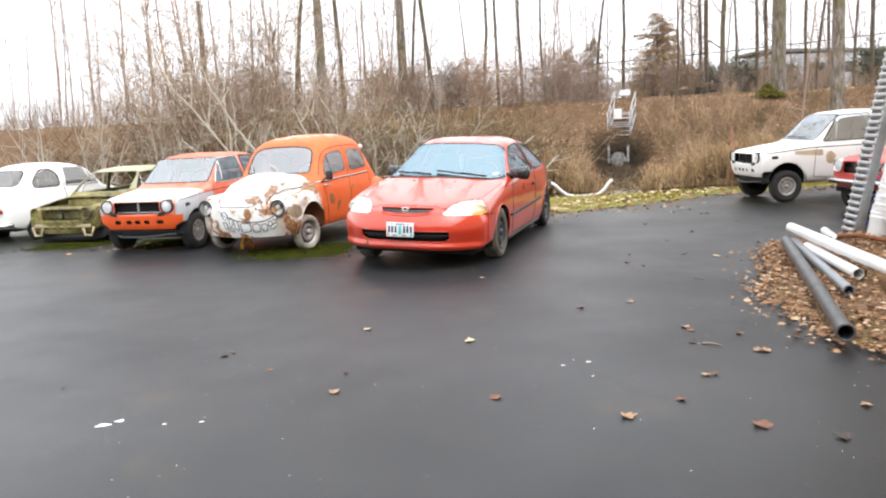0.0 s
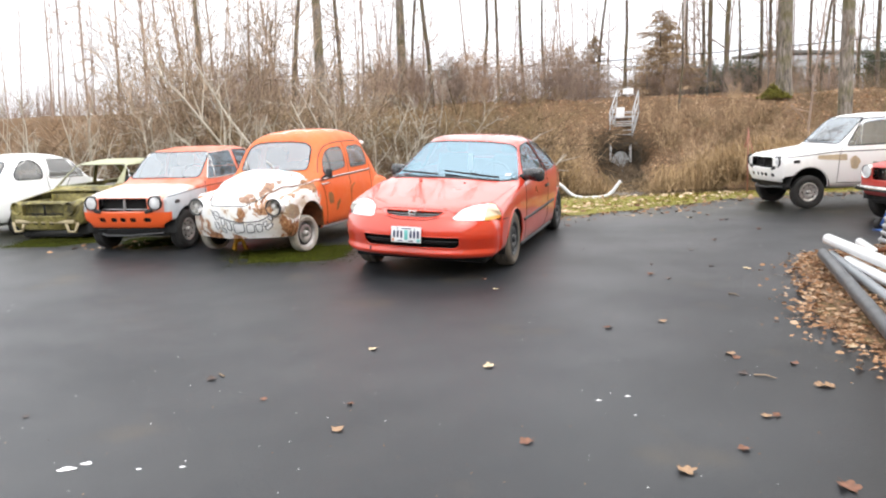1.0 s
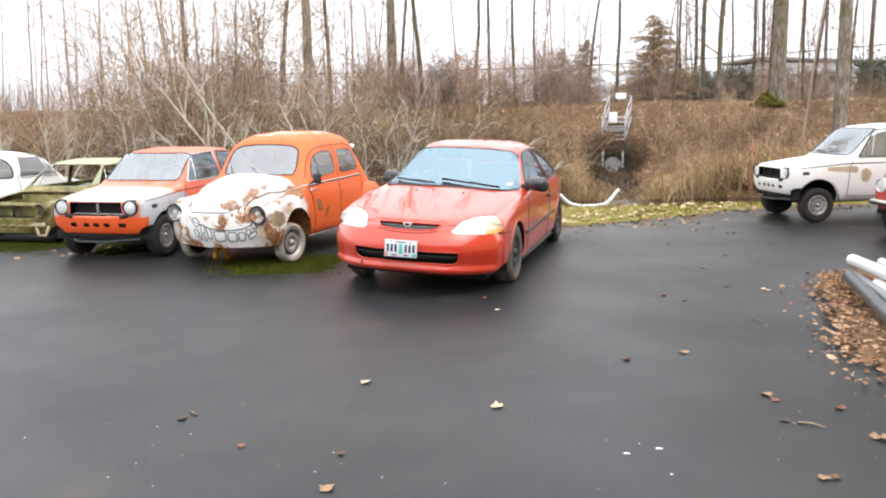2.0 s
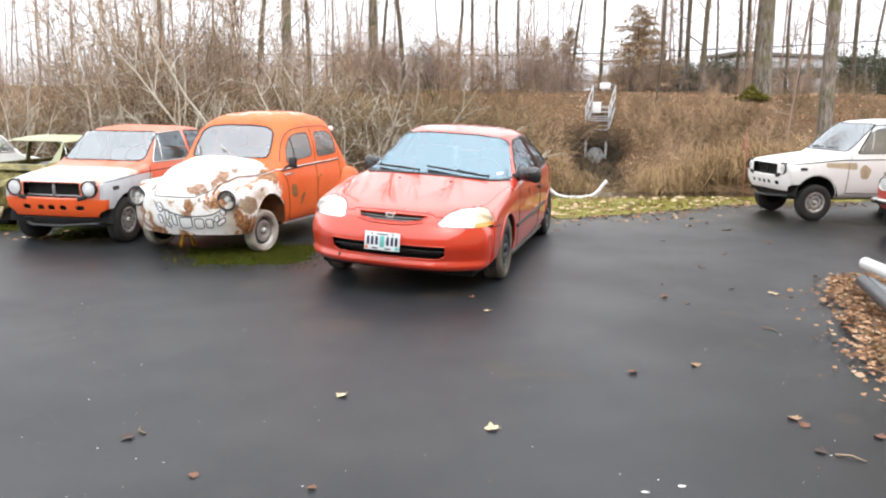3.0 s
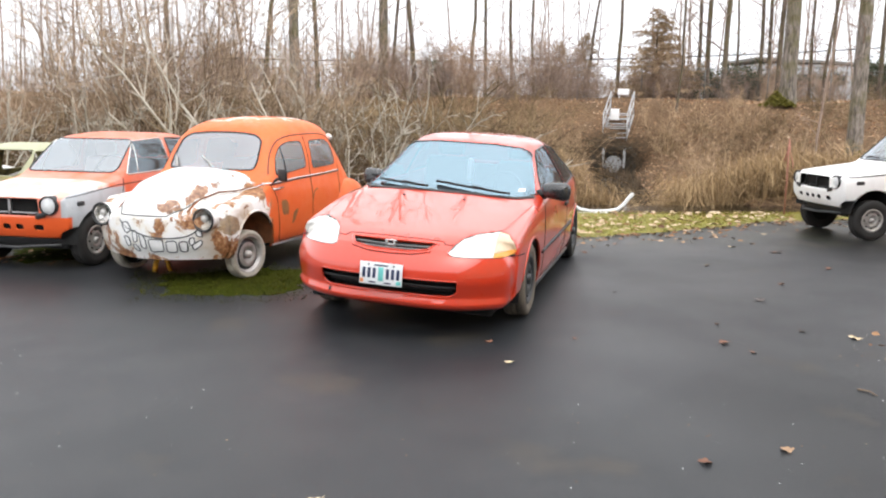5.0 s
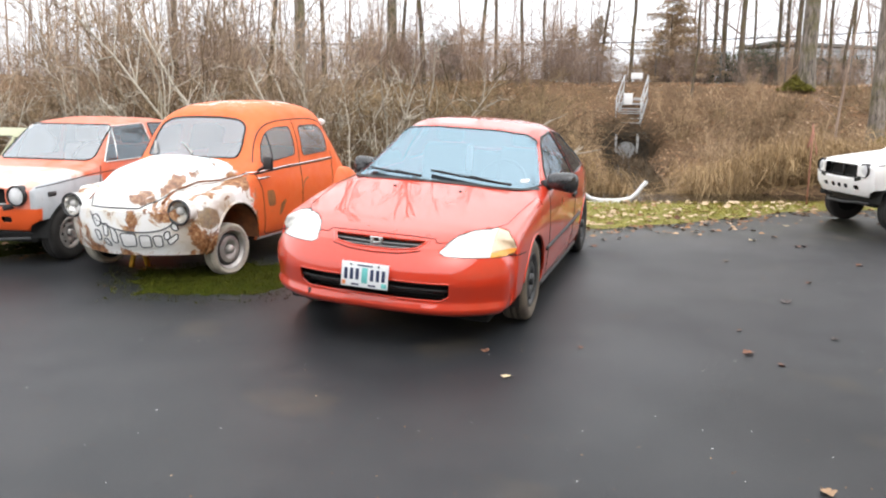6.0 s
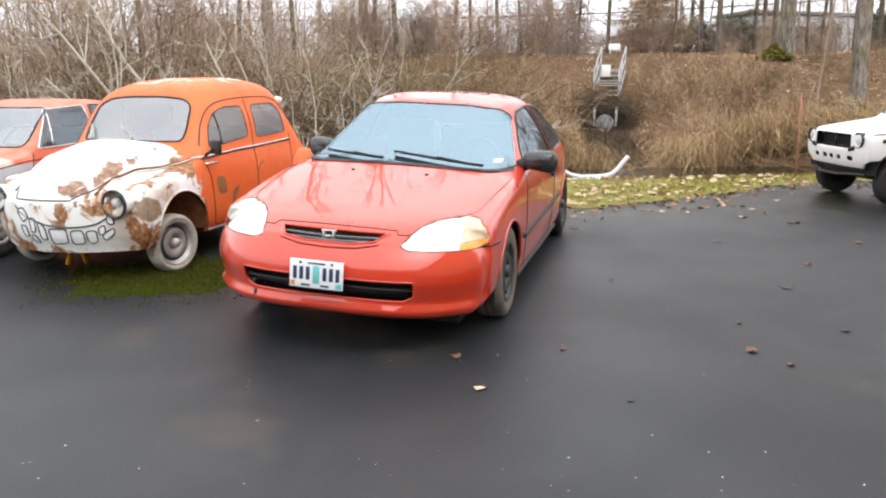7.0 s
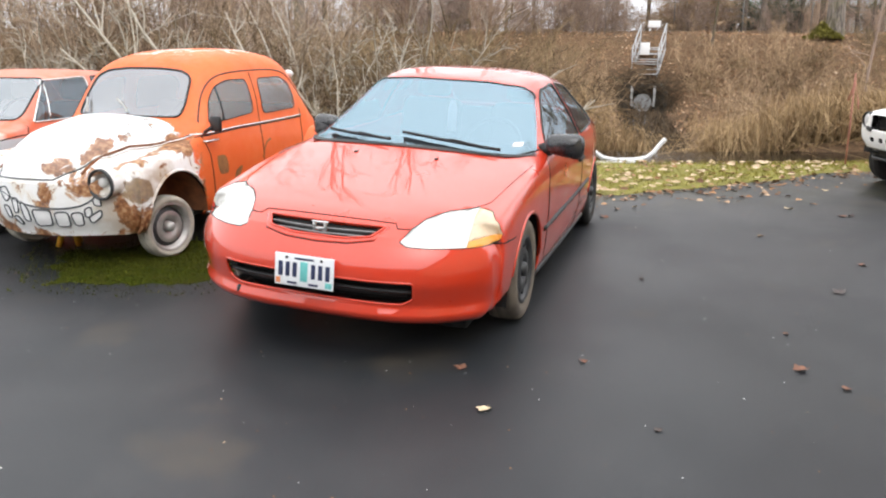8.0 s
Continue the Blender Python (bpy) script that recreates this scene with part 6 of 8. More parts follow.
def bush_meshes(seed, high, stems, spread, twiggy=1.0, kinds=(9, 5), wild=0.16, thick=1.0):
    rng = random.Random(seed)
    stem, twig = Sticks(), Sticks()
    for _ in range(stems):
        a, lean = rng.uniform(0, 2 * math.pi), abs(rng.gauss(0, spread))
        d = Vector((math.cos(a) * math.sin(lean), math.sin(a) * math.sin(lean), math.cos(lean)))
        p = Vector((rng.gauss(0, 0.35), rng.gauss(0, 0.35), -0.15))
        h = high * rng.uniform(0.5, 1.05)
        pts = bent(rng, p, d, h, 6, wild, 0.03)
        stem.stem(pts, (0.007 + h * 0.0036) * thick, 0.004, 3)
        for _ in range(int(kinds[0] * twiggy)):
            k = rng.randrange(1, 6)
            q = pts[k].lerp(pts[k + 1], rng.random())
            e = around(rng, (pts[k + 1] - pts[k - 1]).normalized(), rng.uniform(0.4, 1.2))
            e.z += 0.08
            L = h * rng.uniform(0.14, 0.38) * (1.15 - 0.09 * k)
            sub = bent(rng, q, e, L, 3, 0.22, 0.0)
            twig.stem(sub, 0.0095, 0.004, 3)
            for _ in range(kinds[1]):
                j = rng.randrange(1, 4)
                f = around(rng, (sub[j] - sub[j - 1]).normalized(), rng.uniform(0.3, 1.1))
                twig.stem(bent(rng, sub[j], f, L * rng.uniform(0.25, 0.65), 1, 0.2), 0.0056, 0.0026, 3)
    return stem, twig


def bush(seed, high, stems, spread, m_stem, m_twig, label, twiggy=1.0, name="bare_shrub", wild=0.16, thick=1.0):
    s, t = bush_meshes(seed, high, stems, spread, twiggy, (8, 4), wild, thick)
    e = thing(name, pose(0, 0, -200), label, "shrub", "bare shrubs")
    tagged(s.make("stem", m_stem, e, True), kind="stuff")
    tagged(t.make("crown", m_twig, e), kind="stuff")
    return e


def tree(seed, high, r, m_bark, m_twig, label, side_shoots=16, lean=0.0, fork=False):
    rng = random.Random(seed)
    e = thing("bare_tree", pose(0, 0, -200), label, "tree", "bare trees")
    trunk, crown = Sticks(), Sticks()
    d = Vector((lean, rng.gauss(0, 0.02) if r < 0.2 else 0.0, 1)).normalized()
    pts = bent(rng, Vector((0, 0, -0.4)), d, high, 14, 0.028 if r < 0.2 else 0.004, -0.02)
    n, base = len(pts), 0
    trunk.stem([pts[0], pts[0].lerp(pts[1], 0.25), pts[0].lerp(pts[1], 0.7)], r * 1.5, r * 1.06, 10)
    trunk.stem([pts[0].lerp(pts[1], 0.6)] + pts[1:], r * 1.06, r * 0.18, 10)
    for k in range(side_shoots):
        i = rng.randrange(1, n - 1)
        q = pts[i].lerp(pts[i + 1], rng.random())
        f = around(rng, Vector((0, 0, 1)), rng.uniform(0.7, 1.35))
        L = rng.uniform(0.7, 2.6) * (1.0 if i < 6 else 1.5)
        sub = bent(rng, q, f, L, 5, 0.13, -0.05)
        crown.stem(sub, 0.012 + 0.008 * L, 0.005, 4)
        for _ in range(5):
            j = rng.randrange(1, 6)
            g = around(rng, (sub[j] - sub[j - 1]).normalized(), rng.uniform(0.35, 0.9))
            tw = bent(rng, sub[j], g, L * rng.uniform(0.2, 0.55), 3, 0.16, -0.02)
            crown.stem(tw, 0.008, 0.003, 3)
            for _ in range(2):
                tx = bent(rng, tw[2], around(rng, g, 0.6), L * rng.uniform(0.12, 0.28), 2, 0.15)
                crown.stem(tx, 0.005, 0.0025, 3)
    for k in range(9):
        i = rng.randrange(7, n - 1)
        f = around(rng, Vector((0, 0, 1)), rng.uniform(0.35, 0.7))
        sub = bent(rng, pts[i], f, rng.uniform(2, 4), 6, 0.10, -0.03)
        crown.stem(sub, r * 0.3, 0.01, 5)
        for _ in range(8):
            j = rng.randrange(1, 7)
            tw = bent(rng, sub[j], around(rng, f, rng.uniform(0.4, 0.9)), rng.uniform(0.6, 1.6), 3, 0.15)
            crown.stem(tw, 0.014, 0.004, 3)
    trunk.make("trunk", m_bark, e, True)
    tagged(crown.make("crown", m_twig, e), kind="stuff")
    return e


def conifer(seed, high, wide, m_leaf, label):
    rng = random.Random(seed)
    e = thing("conifer", pose(0, 0, -200), label, "tree", "conifers")
    t, c = Sticks(), Sticks()
    t.stem([Vector((0, 0, -0.2)), Vector((0.03, 0, high * 0.5)), Vector((0, 0.02, high))], 0.035 * high * 0.5, 0.008, 8)
    z = 0.25
    while z < high - 0.05:
        R = wide * 0.5 * (1 - z / high) ** 0.85
        for k in range(5):
            a = rng.uniform(0, 2 * math.pi)
            L = R * rng.uniform(0.75, 1.25) + 0.08
            d = Vector((math.cos(a), math.sin(a), 0.28))
            sub = bent(rng, Vector((0, 0, z + rng.uniform(-0.1, 0.1))), d, L, 4, 0.08, 0.09)
            c.stem(sub, 0.012, 0.004, 3)
            for _ in range(int(16 + 26 * L)):
                j = rng.randrange(0, 4)
                q = sub[j].lerp(sub[j + 1], rng.random())
                f = around(rng, (sub[j + 1] - sub[j]).normalized(), rng.uniform(0.4, 1.1))
                f.z -= 0.35
                side = f.cross(Vector((rng.gauss(0, 1), rng.gauss(0, 1), rng.gauss(0, 1)))).normalized()
                c.blade(q, f * rng.uniform(0.14, 0.34), 0.013, side)
        z += 0.16
    t.make("trunk", M_BARK, e, True)
    tagged(c.make("crown", m_leaf, e), kind="stuff")
    return e


def evergreen(seed, high, wide, label):
    rng = random.Random(seed)
    e = thing("evergreen_shrub", pose(0, 0, -200), label, "shrub", "evergreen shrubs")
    t, c = Sticks(), Sticks()
    for _ in range(9):
        a, lean = rng.uniform(0, 6.28), abs(rng.gauss(0, 0.35))
        pts = bent(rng, Vector((rng.gauss(0, 0.2), rng.gauss(0, 0.2), -0.1)), Vector((math.cos(a) * lean, math.sin(a) * lean, 1)), high * rng.uniform(0.6, 1), 6, 0.12)
        t.stem(pts, 0.03, 0.008, 5)
        for _ in range(26):
            j = rng.randrange(1, 7)
            sub = bent(rng, pts[j], around(rng, Vector((0, 0, 1)), rng.uniform(0.5, 1.5)), wide * rng.uniform(0.12, 0.4), 3, 0.2, 0.03)
            t.stem(sub, 0.008, 0.003, 3)
            for _ in range(13):
                q = sub[rng.randrange(1, 4)] + Vector((rng.gauss(0, 0.09), rng.gauss(0, 0.09), rng.gauss(0, 0.09)))
                c.leaf(q, Vector((rng.gauss(0, 1), rng.gauss(0, 1), rng.gauss(0.6, 1))), Vector((rng.gauss(0, 1), rng.gauss(0, 1), rng.gauss(0, 1))), rng.uniform(0.035, 0.07))
    tagged(t.make("stem", M_BARK, e), kind="stuff")
    tagged(c.make("crown", M_EVERGREEN, e), kind="stuff")
    return e


def set_down(ob, x, y, turn, size=1.0, sink=0.05):
    m = copy_thing(ob, pose(x, y, lie(x, y) - sink, 0, 0, turn))
    m.scale = (size, size, size * random.uniform(0.92, 1.1))
    return m


def drop(ob):
    for o in (*ob.children_recursive, ob):
        bpy.data.objects.remove(o)


random.seed(4)
tall = [bush(s, 6.4, 13, 0.30, M_TWIG, M_TWIG, "tall leafless shrub with a dense haze of tan twigs", 1.25, "bare_shrub", 0.13) for s in (11, 12, 13)]
mids = [bush(s, 3.1, 18, 0.62, M_BRUSH, M_BRUSH, "leafless thicket shrub with tangled brown twigs", 0.88, "bare_shrub", 0.2) for s in (21, 22, 23)]
pale = [bush(s, 3.6, 8, 0.66, M_PALE_TWIG, M_PALE_TWIG, "grey lichened shrub with arching bare branches", 0.8, "bare_shrub", 0.13, 1.9) for s in (31, 32)]
low = [bush(s, 1.5, 15, 0.80, M_BRUSH, M_BRUSH, "low brown bramble thicket on the bank", 0.7, "bramble", 0.25) for s in (41, 42, 43)]


def px(t_px, depth):
    """x of a place a given slope off the yard's middle axis."""
    return 0.13 + (t_px - 769.7) / 1429.0 * depth


def channel(y):
    """x of the drain channel's middle."""
    return 4.2 + (y - 17.0) * 0.19


# tall whips behind the old cars, lower to either side
for k in range(20):
    x, y = random.uniform(-8.8, -2.2), random.uniform(16.8, 23)
    set_down(random.choice(tall), x, y, random.uniform(0, 360), random.uniform(0.8, 1.15) * float(np.interp(x, [-8.6, -7.4, -6, -4, -2.4], [0.42, 0.62, 0.88, 0.9, 0.72])))
for k in range(7):
    set_down(random.choice(tall), random.uniform(-18, -12), random.uniform(21, 30), random.uniform(0, 360), random.uniform(0.3, 0.42))
for k in range(34):
    x = random.uniform(-13, 1.2)
    set_down(random.choice(mids), x, random.uniform(15.4, 21), random.uniform(0, 360), random.uniform(0.55, 0.9))
for k in range(17):
    set_down(random.choice(pale), random.uniform(-9, 0.9), random.uniform(15.3, 18.5), random.uniform(0, 360), random.uniform(0.6, 1.0))
# underbrush filling the thicket's foot, its brown darkened for the shaded gaps
under = [bush(s, 2.0, 22, 0.75, M_UNDER, M_UNDER, "brown underbrush at the thicket foot, darkened for its shaded gaps", 1.1, "bare_shrub", 0.25) for s in (25, 26)]
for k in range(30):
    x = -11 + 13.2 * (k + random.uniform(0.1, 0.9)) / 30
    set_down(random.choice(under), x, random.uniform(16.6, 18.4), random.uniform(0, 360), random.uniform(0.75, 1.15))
# russet brush on the terrace's edge
russet = [bush(s, 3.4, 20, 0.40, M_RUSSET, M_RUSSET, "russet leafless brush on the terrace edge", 1.1, "bare_shrub", 0.15) for s in (27, 28)]
for k in range(9):
    y = random.uniform(37.5, 43)
    x = px(random.uniform(640, 985), y - 1.1)
    set_down(random.choice(russet), x, y, random.uniform(0, 360), random.uniform(0.8, 1.25))
for k in range(18):
    y = random.uniform(41, 46)
    x = px(random.uniform(1110, 1480), y - 1.1)
    set_down(random.choice(russet), x, y, random.uniform(0, 360), random.uniform(0.5, 0.85))
# tangled middle thicket between the old cars and the drain channel
for k in range(26):
    y = random.uniform(17.5, 26)
    set_down(random.choice(mids), random.uniform(-5.0, channel(y) - 3.1), y, random.uniform(0, 360), random.uniform(0.8, 1.2))
for k in range(16):
    y = random.uniform(24, 34)
    set_down(random.choice(mids), random.uniform(-7.0, channel(y) - 3.0), y, random.uniform(0, 360), random.uniform(0.7, 1.1))
# tan brush behind the reeds, on either side of the channel
tan = [bush(s, 1.7, 16, 0.55, M_TAN, M_TAN, "tan twiggy brush growing behind the ditch reeds", 0.8, "bramble", 0.2) for s in (45, 46)]
for k in range(30):
    y = random.uniform(18.2, 24)
    x = channel(y) + random.uniform(1.5, 8.5)
    set_down(random.choice(tan), x, y, random.uniform(0, 360), random.uniform(0.7, 1.15))
for k in range(26):
    y = random.uniform(24, 35)
    set_down(random.choice(tan), channel(y) + random.uniform(1.7, 6.0), y, random.uniform(0, 360), random.uniform(0.6, 1.0))
for k in range(16):
    y = random.uniform(18.2, 33)
    set_down(random.choice(tan), channel(y) - random.uniform(1.7, 3.2), y, random.uniform(0, 360), random.uniform(0.7, 1.1))
# the bank's brambles
for k in range(70):
    x, y = random.uniform(-2, 24), random.uniform(24, 36)
    if -2.6 < x - channel(y) < 1.9:
        continue
    set_down(random.choice(low), x, y, random.uniform(0, 360), random.uniform(0.45, 0.9))
far_mids = [bush(s, 3.1, 15, 0.55, M_TWIG_FAR, M_TWIG_FAR, "hazy leafless shrub on the wooded terrace", 0.88, "bare_shrub", 0.2) for s in (29, 30)]
for k in range(50):
    y = random.uniform(37.5, 44)
    x = px(random.uniform(330, 1230), y - 1.1)
    if not -0.6 < x - channel(y) < 1.8:
        set_down(random.choice(far_mids), x, y, random.uniform(0, 360), random.uniform(0.8, 1.5) * (1.0 if x < 6 else 0.7))
for k in range(16):
    set_down(random.choice(far_mids), random.uniform(13, 30), random.uniform(38, 46), random.uniform(0, 360), random.uniform(0.4, 0.7))
for k in range(18):
    x, y = random.uniform(1.0, 24), random.uniform(30, 37)
    if not -2.6 < x - channel(y) < 2.2:
        set_down(random.choice(mids), x, y, random.uniform(0, 360), random.uniform(0.3, 0.5))
for b in (*tall, *mids, *pale, *low, *tan, *under, *russet, *far_mids):
    drop(b)


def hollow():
    """Brush arching over the culvert's mouth, the hollow's shade put into its colour."""
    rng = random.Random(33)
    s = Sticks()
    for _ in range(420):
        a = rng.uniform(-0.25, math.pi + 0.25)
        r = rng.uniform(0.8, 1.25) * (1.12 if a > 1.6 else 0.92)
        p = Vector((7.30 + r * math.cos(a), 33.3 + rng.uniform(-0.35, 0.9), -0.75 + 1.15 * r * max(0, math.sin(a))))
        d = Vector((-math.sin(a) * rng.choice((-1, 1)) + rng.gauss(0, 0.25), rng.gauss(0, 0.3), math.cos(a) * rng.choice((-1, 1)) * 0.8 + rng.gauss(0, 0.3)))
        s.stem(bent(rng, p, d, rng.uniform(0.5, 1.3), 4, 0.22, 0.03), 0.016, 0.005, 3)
    # brush trailing down the channel to the ditch, darkened the same way
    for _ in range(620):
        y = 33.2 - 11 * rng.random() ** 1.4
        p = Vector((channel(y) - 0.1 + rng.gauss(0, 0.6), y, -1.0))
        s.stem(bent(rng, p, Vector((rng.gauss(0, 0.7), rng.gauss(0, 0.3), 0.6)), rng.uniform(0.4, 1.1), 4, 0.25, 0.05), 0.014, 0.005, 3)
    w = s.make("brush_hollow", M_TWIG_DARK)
    tagged(w, "brush over the culvert mouth, darkened for the shade in the hollow", "brush", "", "stuff")


hollow()

# trees that stand out singly: place along the terrace, thickness
thin = [tree(s, 22, 0.105, M_BARK, M_TWIG_FAR, "slender leafless tree with grey bark on the terrace", 20, 0.02 * (s - 52)) for s in (51, 52, 53, 54)]
stout = [tree(s, 23, 0.27, M_ALDER, M_TWIG_FAR, "stout leafless tree with mottled grey bark", 14, 0.0) for s in (61, 62)]
slim = [tree(s, 20, 0.062, M_TWIG_FAR, M_TWIG_FAR, "slim pale leafless tree behind the thicket", 24, 0.02 * (s - 56)) for s in (56, 57)]
for p, depth, r in ((155, 34, 0.9), (345, 38, 0.8), (400, 36, 0.9), (455, 33, 0.9), (615, 38, 0.9), (250, 42, 0.9), (40, 40, 0.8), (110, 44, 0.9), (300, 31, 0.8), (200, 30, 0.7)):
    set_down(random.choice(slim), px(p, depth), 1.1 + depth, random.uniform(0, 360), r, 0.1)
for p, depth, r in ((480, 33, 1.0), (575, 33, 0.9), (700, 40, 0.8), (740, 37, 1.0), (830, 42, 0.9), (860, 40, 0.8), (905, 40, 0.8),
                    (945, 44, 0.7), (1035, 46, 0.8), (1085, 43, 0.9), (1205, 42, 0.7), (1225, 45, 1.0), (1240, 41, 1.2), (1267, 40, 1.2), (1290, 44, 0.7), (1330, 41, 0.9), (1346, 43, 1.0), (1362, 40, 1.2),
                    (1420, 42, 0.8), (1460, 44, 0.9), (1540, 40, 1.1), (1610, 38, 1.1), (1500, 46, 0.8), (1440, 39, 0.7), (1660, 36, 1.2), (1740, 36, 1.2), (1570, 44, 0.8)):
    set_down(random.choice(thin), px(p, depth), 1.1 + depth, random.uniform(0, 360), r, 0.1)
for p, depth, r in ((537, 31, 0.80), (686, 38, 0.85)):
    set_down(stout[0], px(p, depth), 1.1 + depth, random.uniform(0, 360), r, 0.1)
set_down(stout[0], 14.55, 34.9, 40, 1.12, 0.1)
set_down(stout[1], 14.45, 29.1, 200, 0.95, 0.1)
set_down(slim[0], 13.25, 29.3, 30, 0.62, 0.1)
set_down(thin[2], 10.2, 35.5, 80, 0.45, 0.1)
for b in (*thin, *stout, *slim):
    drop(b)
cone = conifer(71, 4.6, 6.0, M_NEEDLE, "small brown-tinged conifer on the terrace")
cone2 = conifer(72, 5.4, 5.6, M_NEEDLE, "small brown-tinged conifer on the terrace")
set_down(cone, px(1150, 40.5), 41.6, 0, 0.98)
set_down(cone2, px(1030, 46), 47, 90, 0.62)
set_down(cone2, px(985, 45), 46, 10, 0.55)
set_down(cone2, px(1160, 44), 45, 150, 0.8)
drop(cone), drop(cone2)
ever = evergreen(81, 2.6, 3.4, "dark green evergreen shrub behind the trees")
for p, depth, r in ((1215, 43, 0.8), (1255, 44, 0.9), (1300, 42, 0.9), (1180, 45, 0.7), (1545, 42, 1.0), (1600, 40, 1.0), (780, 44, 0.9), (640, 42, 0.8), (1330, 44.5, 0.7), (1375, 45, 0.8), (1450, 44, 0.7)):
    set_down(ever, px(p, depth), 1.1 + depth, random.uniform(0, 360), r)
drop(ever)


def far_woods():
    """Distant trunks and twigs that nobody could count."""
    rng = random.Random(90)
    s = Sticks()
    for _ in range(130):
        y = rng.uniform(50, 95)
        x = rng.uniform(-1.0, 1.0) * (y * 0.75 + 6) + 2
        h = rng.uniform(9, 19)
        pts = bent(rng, Vector((x, y, lie(x, y) - 0.2)), Vector((rng.gauss(0, 0.05), 0, 1)), h, 6, 0.03)
        s.stem(pts, rng.uniform(0.035, 0.09), 0.015, 5)
        for _ in range(20):
            j = rng.randrange(1, 6)
            sub = bent(rng, pts[j].lerp(pts[j + 1], rng.random()), around(rng, Vector((0, 0, 1)), rng.uniform(0.4, 1.2)), rng.uniform(0.8, 3.0), 3, 0.12, -0.04)
            s.stem(sub, 0.022, 0.006, 3)
            for _ in range(2):
                s.stem(bent(rng, sub[2], around(rng, (sub[2] - sub[1]).normalized(), 0.6), rng.uniform(0.5, 1.3), 2, 0.15), 0.012, 0.005, 3)
    for _ in range(900):
        y = rng.uniform(46, 80)
        x = rng.uniform(-1.0, 1.0) * (y * 0.75 + 6) + 2
        h = rng.uniform(0.8, 3.2)
        p = Vector((x, y, lie(x, y) - 0.1))
        for _ in range(6):
            s.stem(bent(rng, p, around(rng, Vector((0, 0, 1)), rng.uniform(0, 0.6)), h, 3, 0.12), 0.02, 0.006, 3)
    w = s.make("distant_woods", M_TWIG_FAR)
    tagged(w, "hazy leafless woods far behind the terrace", "woods", "", "stuff")


far_woods()


def reeds():
    rng = random.Random(95)
    s = Sticks()

    def tuft(x, y, h, n, r, lean_to=(0.0, 0.0)):
        for _ in range(n):
            a, lean = rng.uniform(0, 6.28), abs(rng.gauss(0, 0.40))
            d = (Vector((math.cos(a) * math.sin(lean) + lean_to[0], math.sin(a) * math.sin(lean) + lean_to[1], math.cos(lean)))).normalized() * h * rng.uniform(0.35, 0.9)
            p = Vector((x + rng.gauss(0, r), y + rng.gauss(0, r), lie(x, y) - 0.04))
            side = d.cross(Vector((rng.gauss(0, 1), rng.gauss(0, 1), 0.2))).normalized()
            s.blade(p, d, rng.uniform(0.006, 0.011), side)
            if rng.random() < 0.65:
                f = Vector((d.x * 1.5 + rng.gauss(0, 0.16), d.y * 1.5 + rng.gauss(0, 0.16) - 0.08, -d.z * rng.uniform(0.1, 0.75)))
                s.blade(p + d * 0.97, f * rng.uniform(0.5, 0.9), 0.005, side)

    # dense drooping clumps on the far lip of the ditch, looser ones behind
    for k in range(120):
        x = 0.6 + 13 * rng.random()
        y = brink(x) + 2.95 + abs(rng.gauss(0, 0.4))
        if abs(x - channel(y)) < 0.62:
            continue
        big = 0.75 + 0.5 * noise.noise((x * 1.1, 3.0, 1.0))
        tuft(x, y, rng.uniform(0.95, 1.35) * (0.65 + 0.5 * big), int(130 * (0.5 + big)), 0.15, (rng.gauss(0, 0.15), -0.14))
    for _ in range(200):
        x = rng.uniform(1.2, 14)
        y = brink(x) + 3.2 + abs(rng.gauss(0, 2.0))
        if abs(x - channel(y)) < 0.85:
            continue
        tuft(x, y, rng.uniform(0.8, 1.4), 40, 0.16)
    for _ in range(150):
        x, y = rng.uniform(-14, 20), rng.uniform(19, 28)
        if abs(x - channel(y)) < 1.1:
            continue
        tuft(x, y, rng.uniform(0.5, 1.1), 22, 0.16)
    for _ in range(70):
        tuft(rng.uniform(-13, 0.6), rng.uniform(14.6, 17.2), rng.uniform(0.35, 0.8), 18, 0.15)
    for _ in range(60):
        x, y = rng.uniform(1, 26), rng.uniform(29, 37)
        if abs(x - channel(y)) > 1.5:
            tuft(x, y, rng.uniform(0.2, 0.5), 12, 0.2)
    g = s.make("dead_reeds", M_REED)
    tagged(g, "drooping dead straw-coloured reed grass along the ditch", "reeds", "", "stuff")


def bank_litter():
    """Fallen leaves caught on the bank."""
    rng = random.Random(96)
    s = Sticks()
    for _ in range(9000):
        x, y = rng.uniform(-1, 24), rng.uniform(27, 38)
        s.leaf(Vector((x, y, lie(x, y) + rng.uniform(0.0, 0.05))), Vector((rng.gauss(0, 0.6), rng.gauss(-0.4, 0.6), 1)), Vector((rng.gauss(0, 1), rng.gauss(0, 1), rng.gauss(0, 0.3))), rng.uniform(0.03, 0.065))
    g = s.make("leaf_litter", M_LEAF)
    tagged(g, "dry brown leaves strewn over the bank", "leaves", "", "stuff")


bank_litter()
reeds()


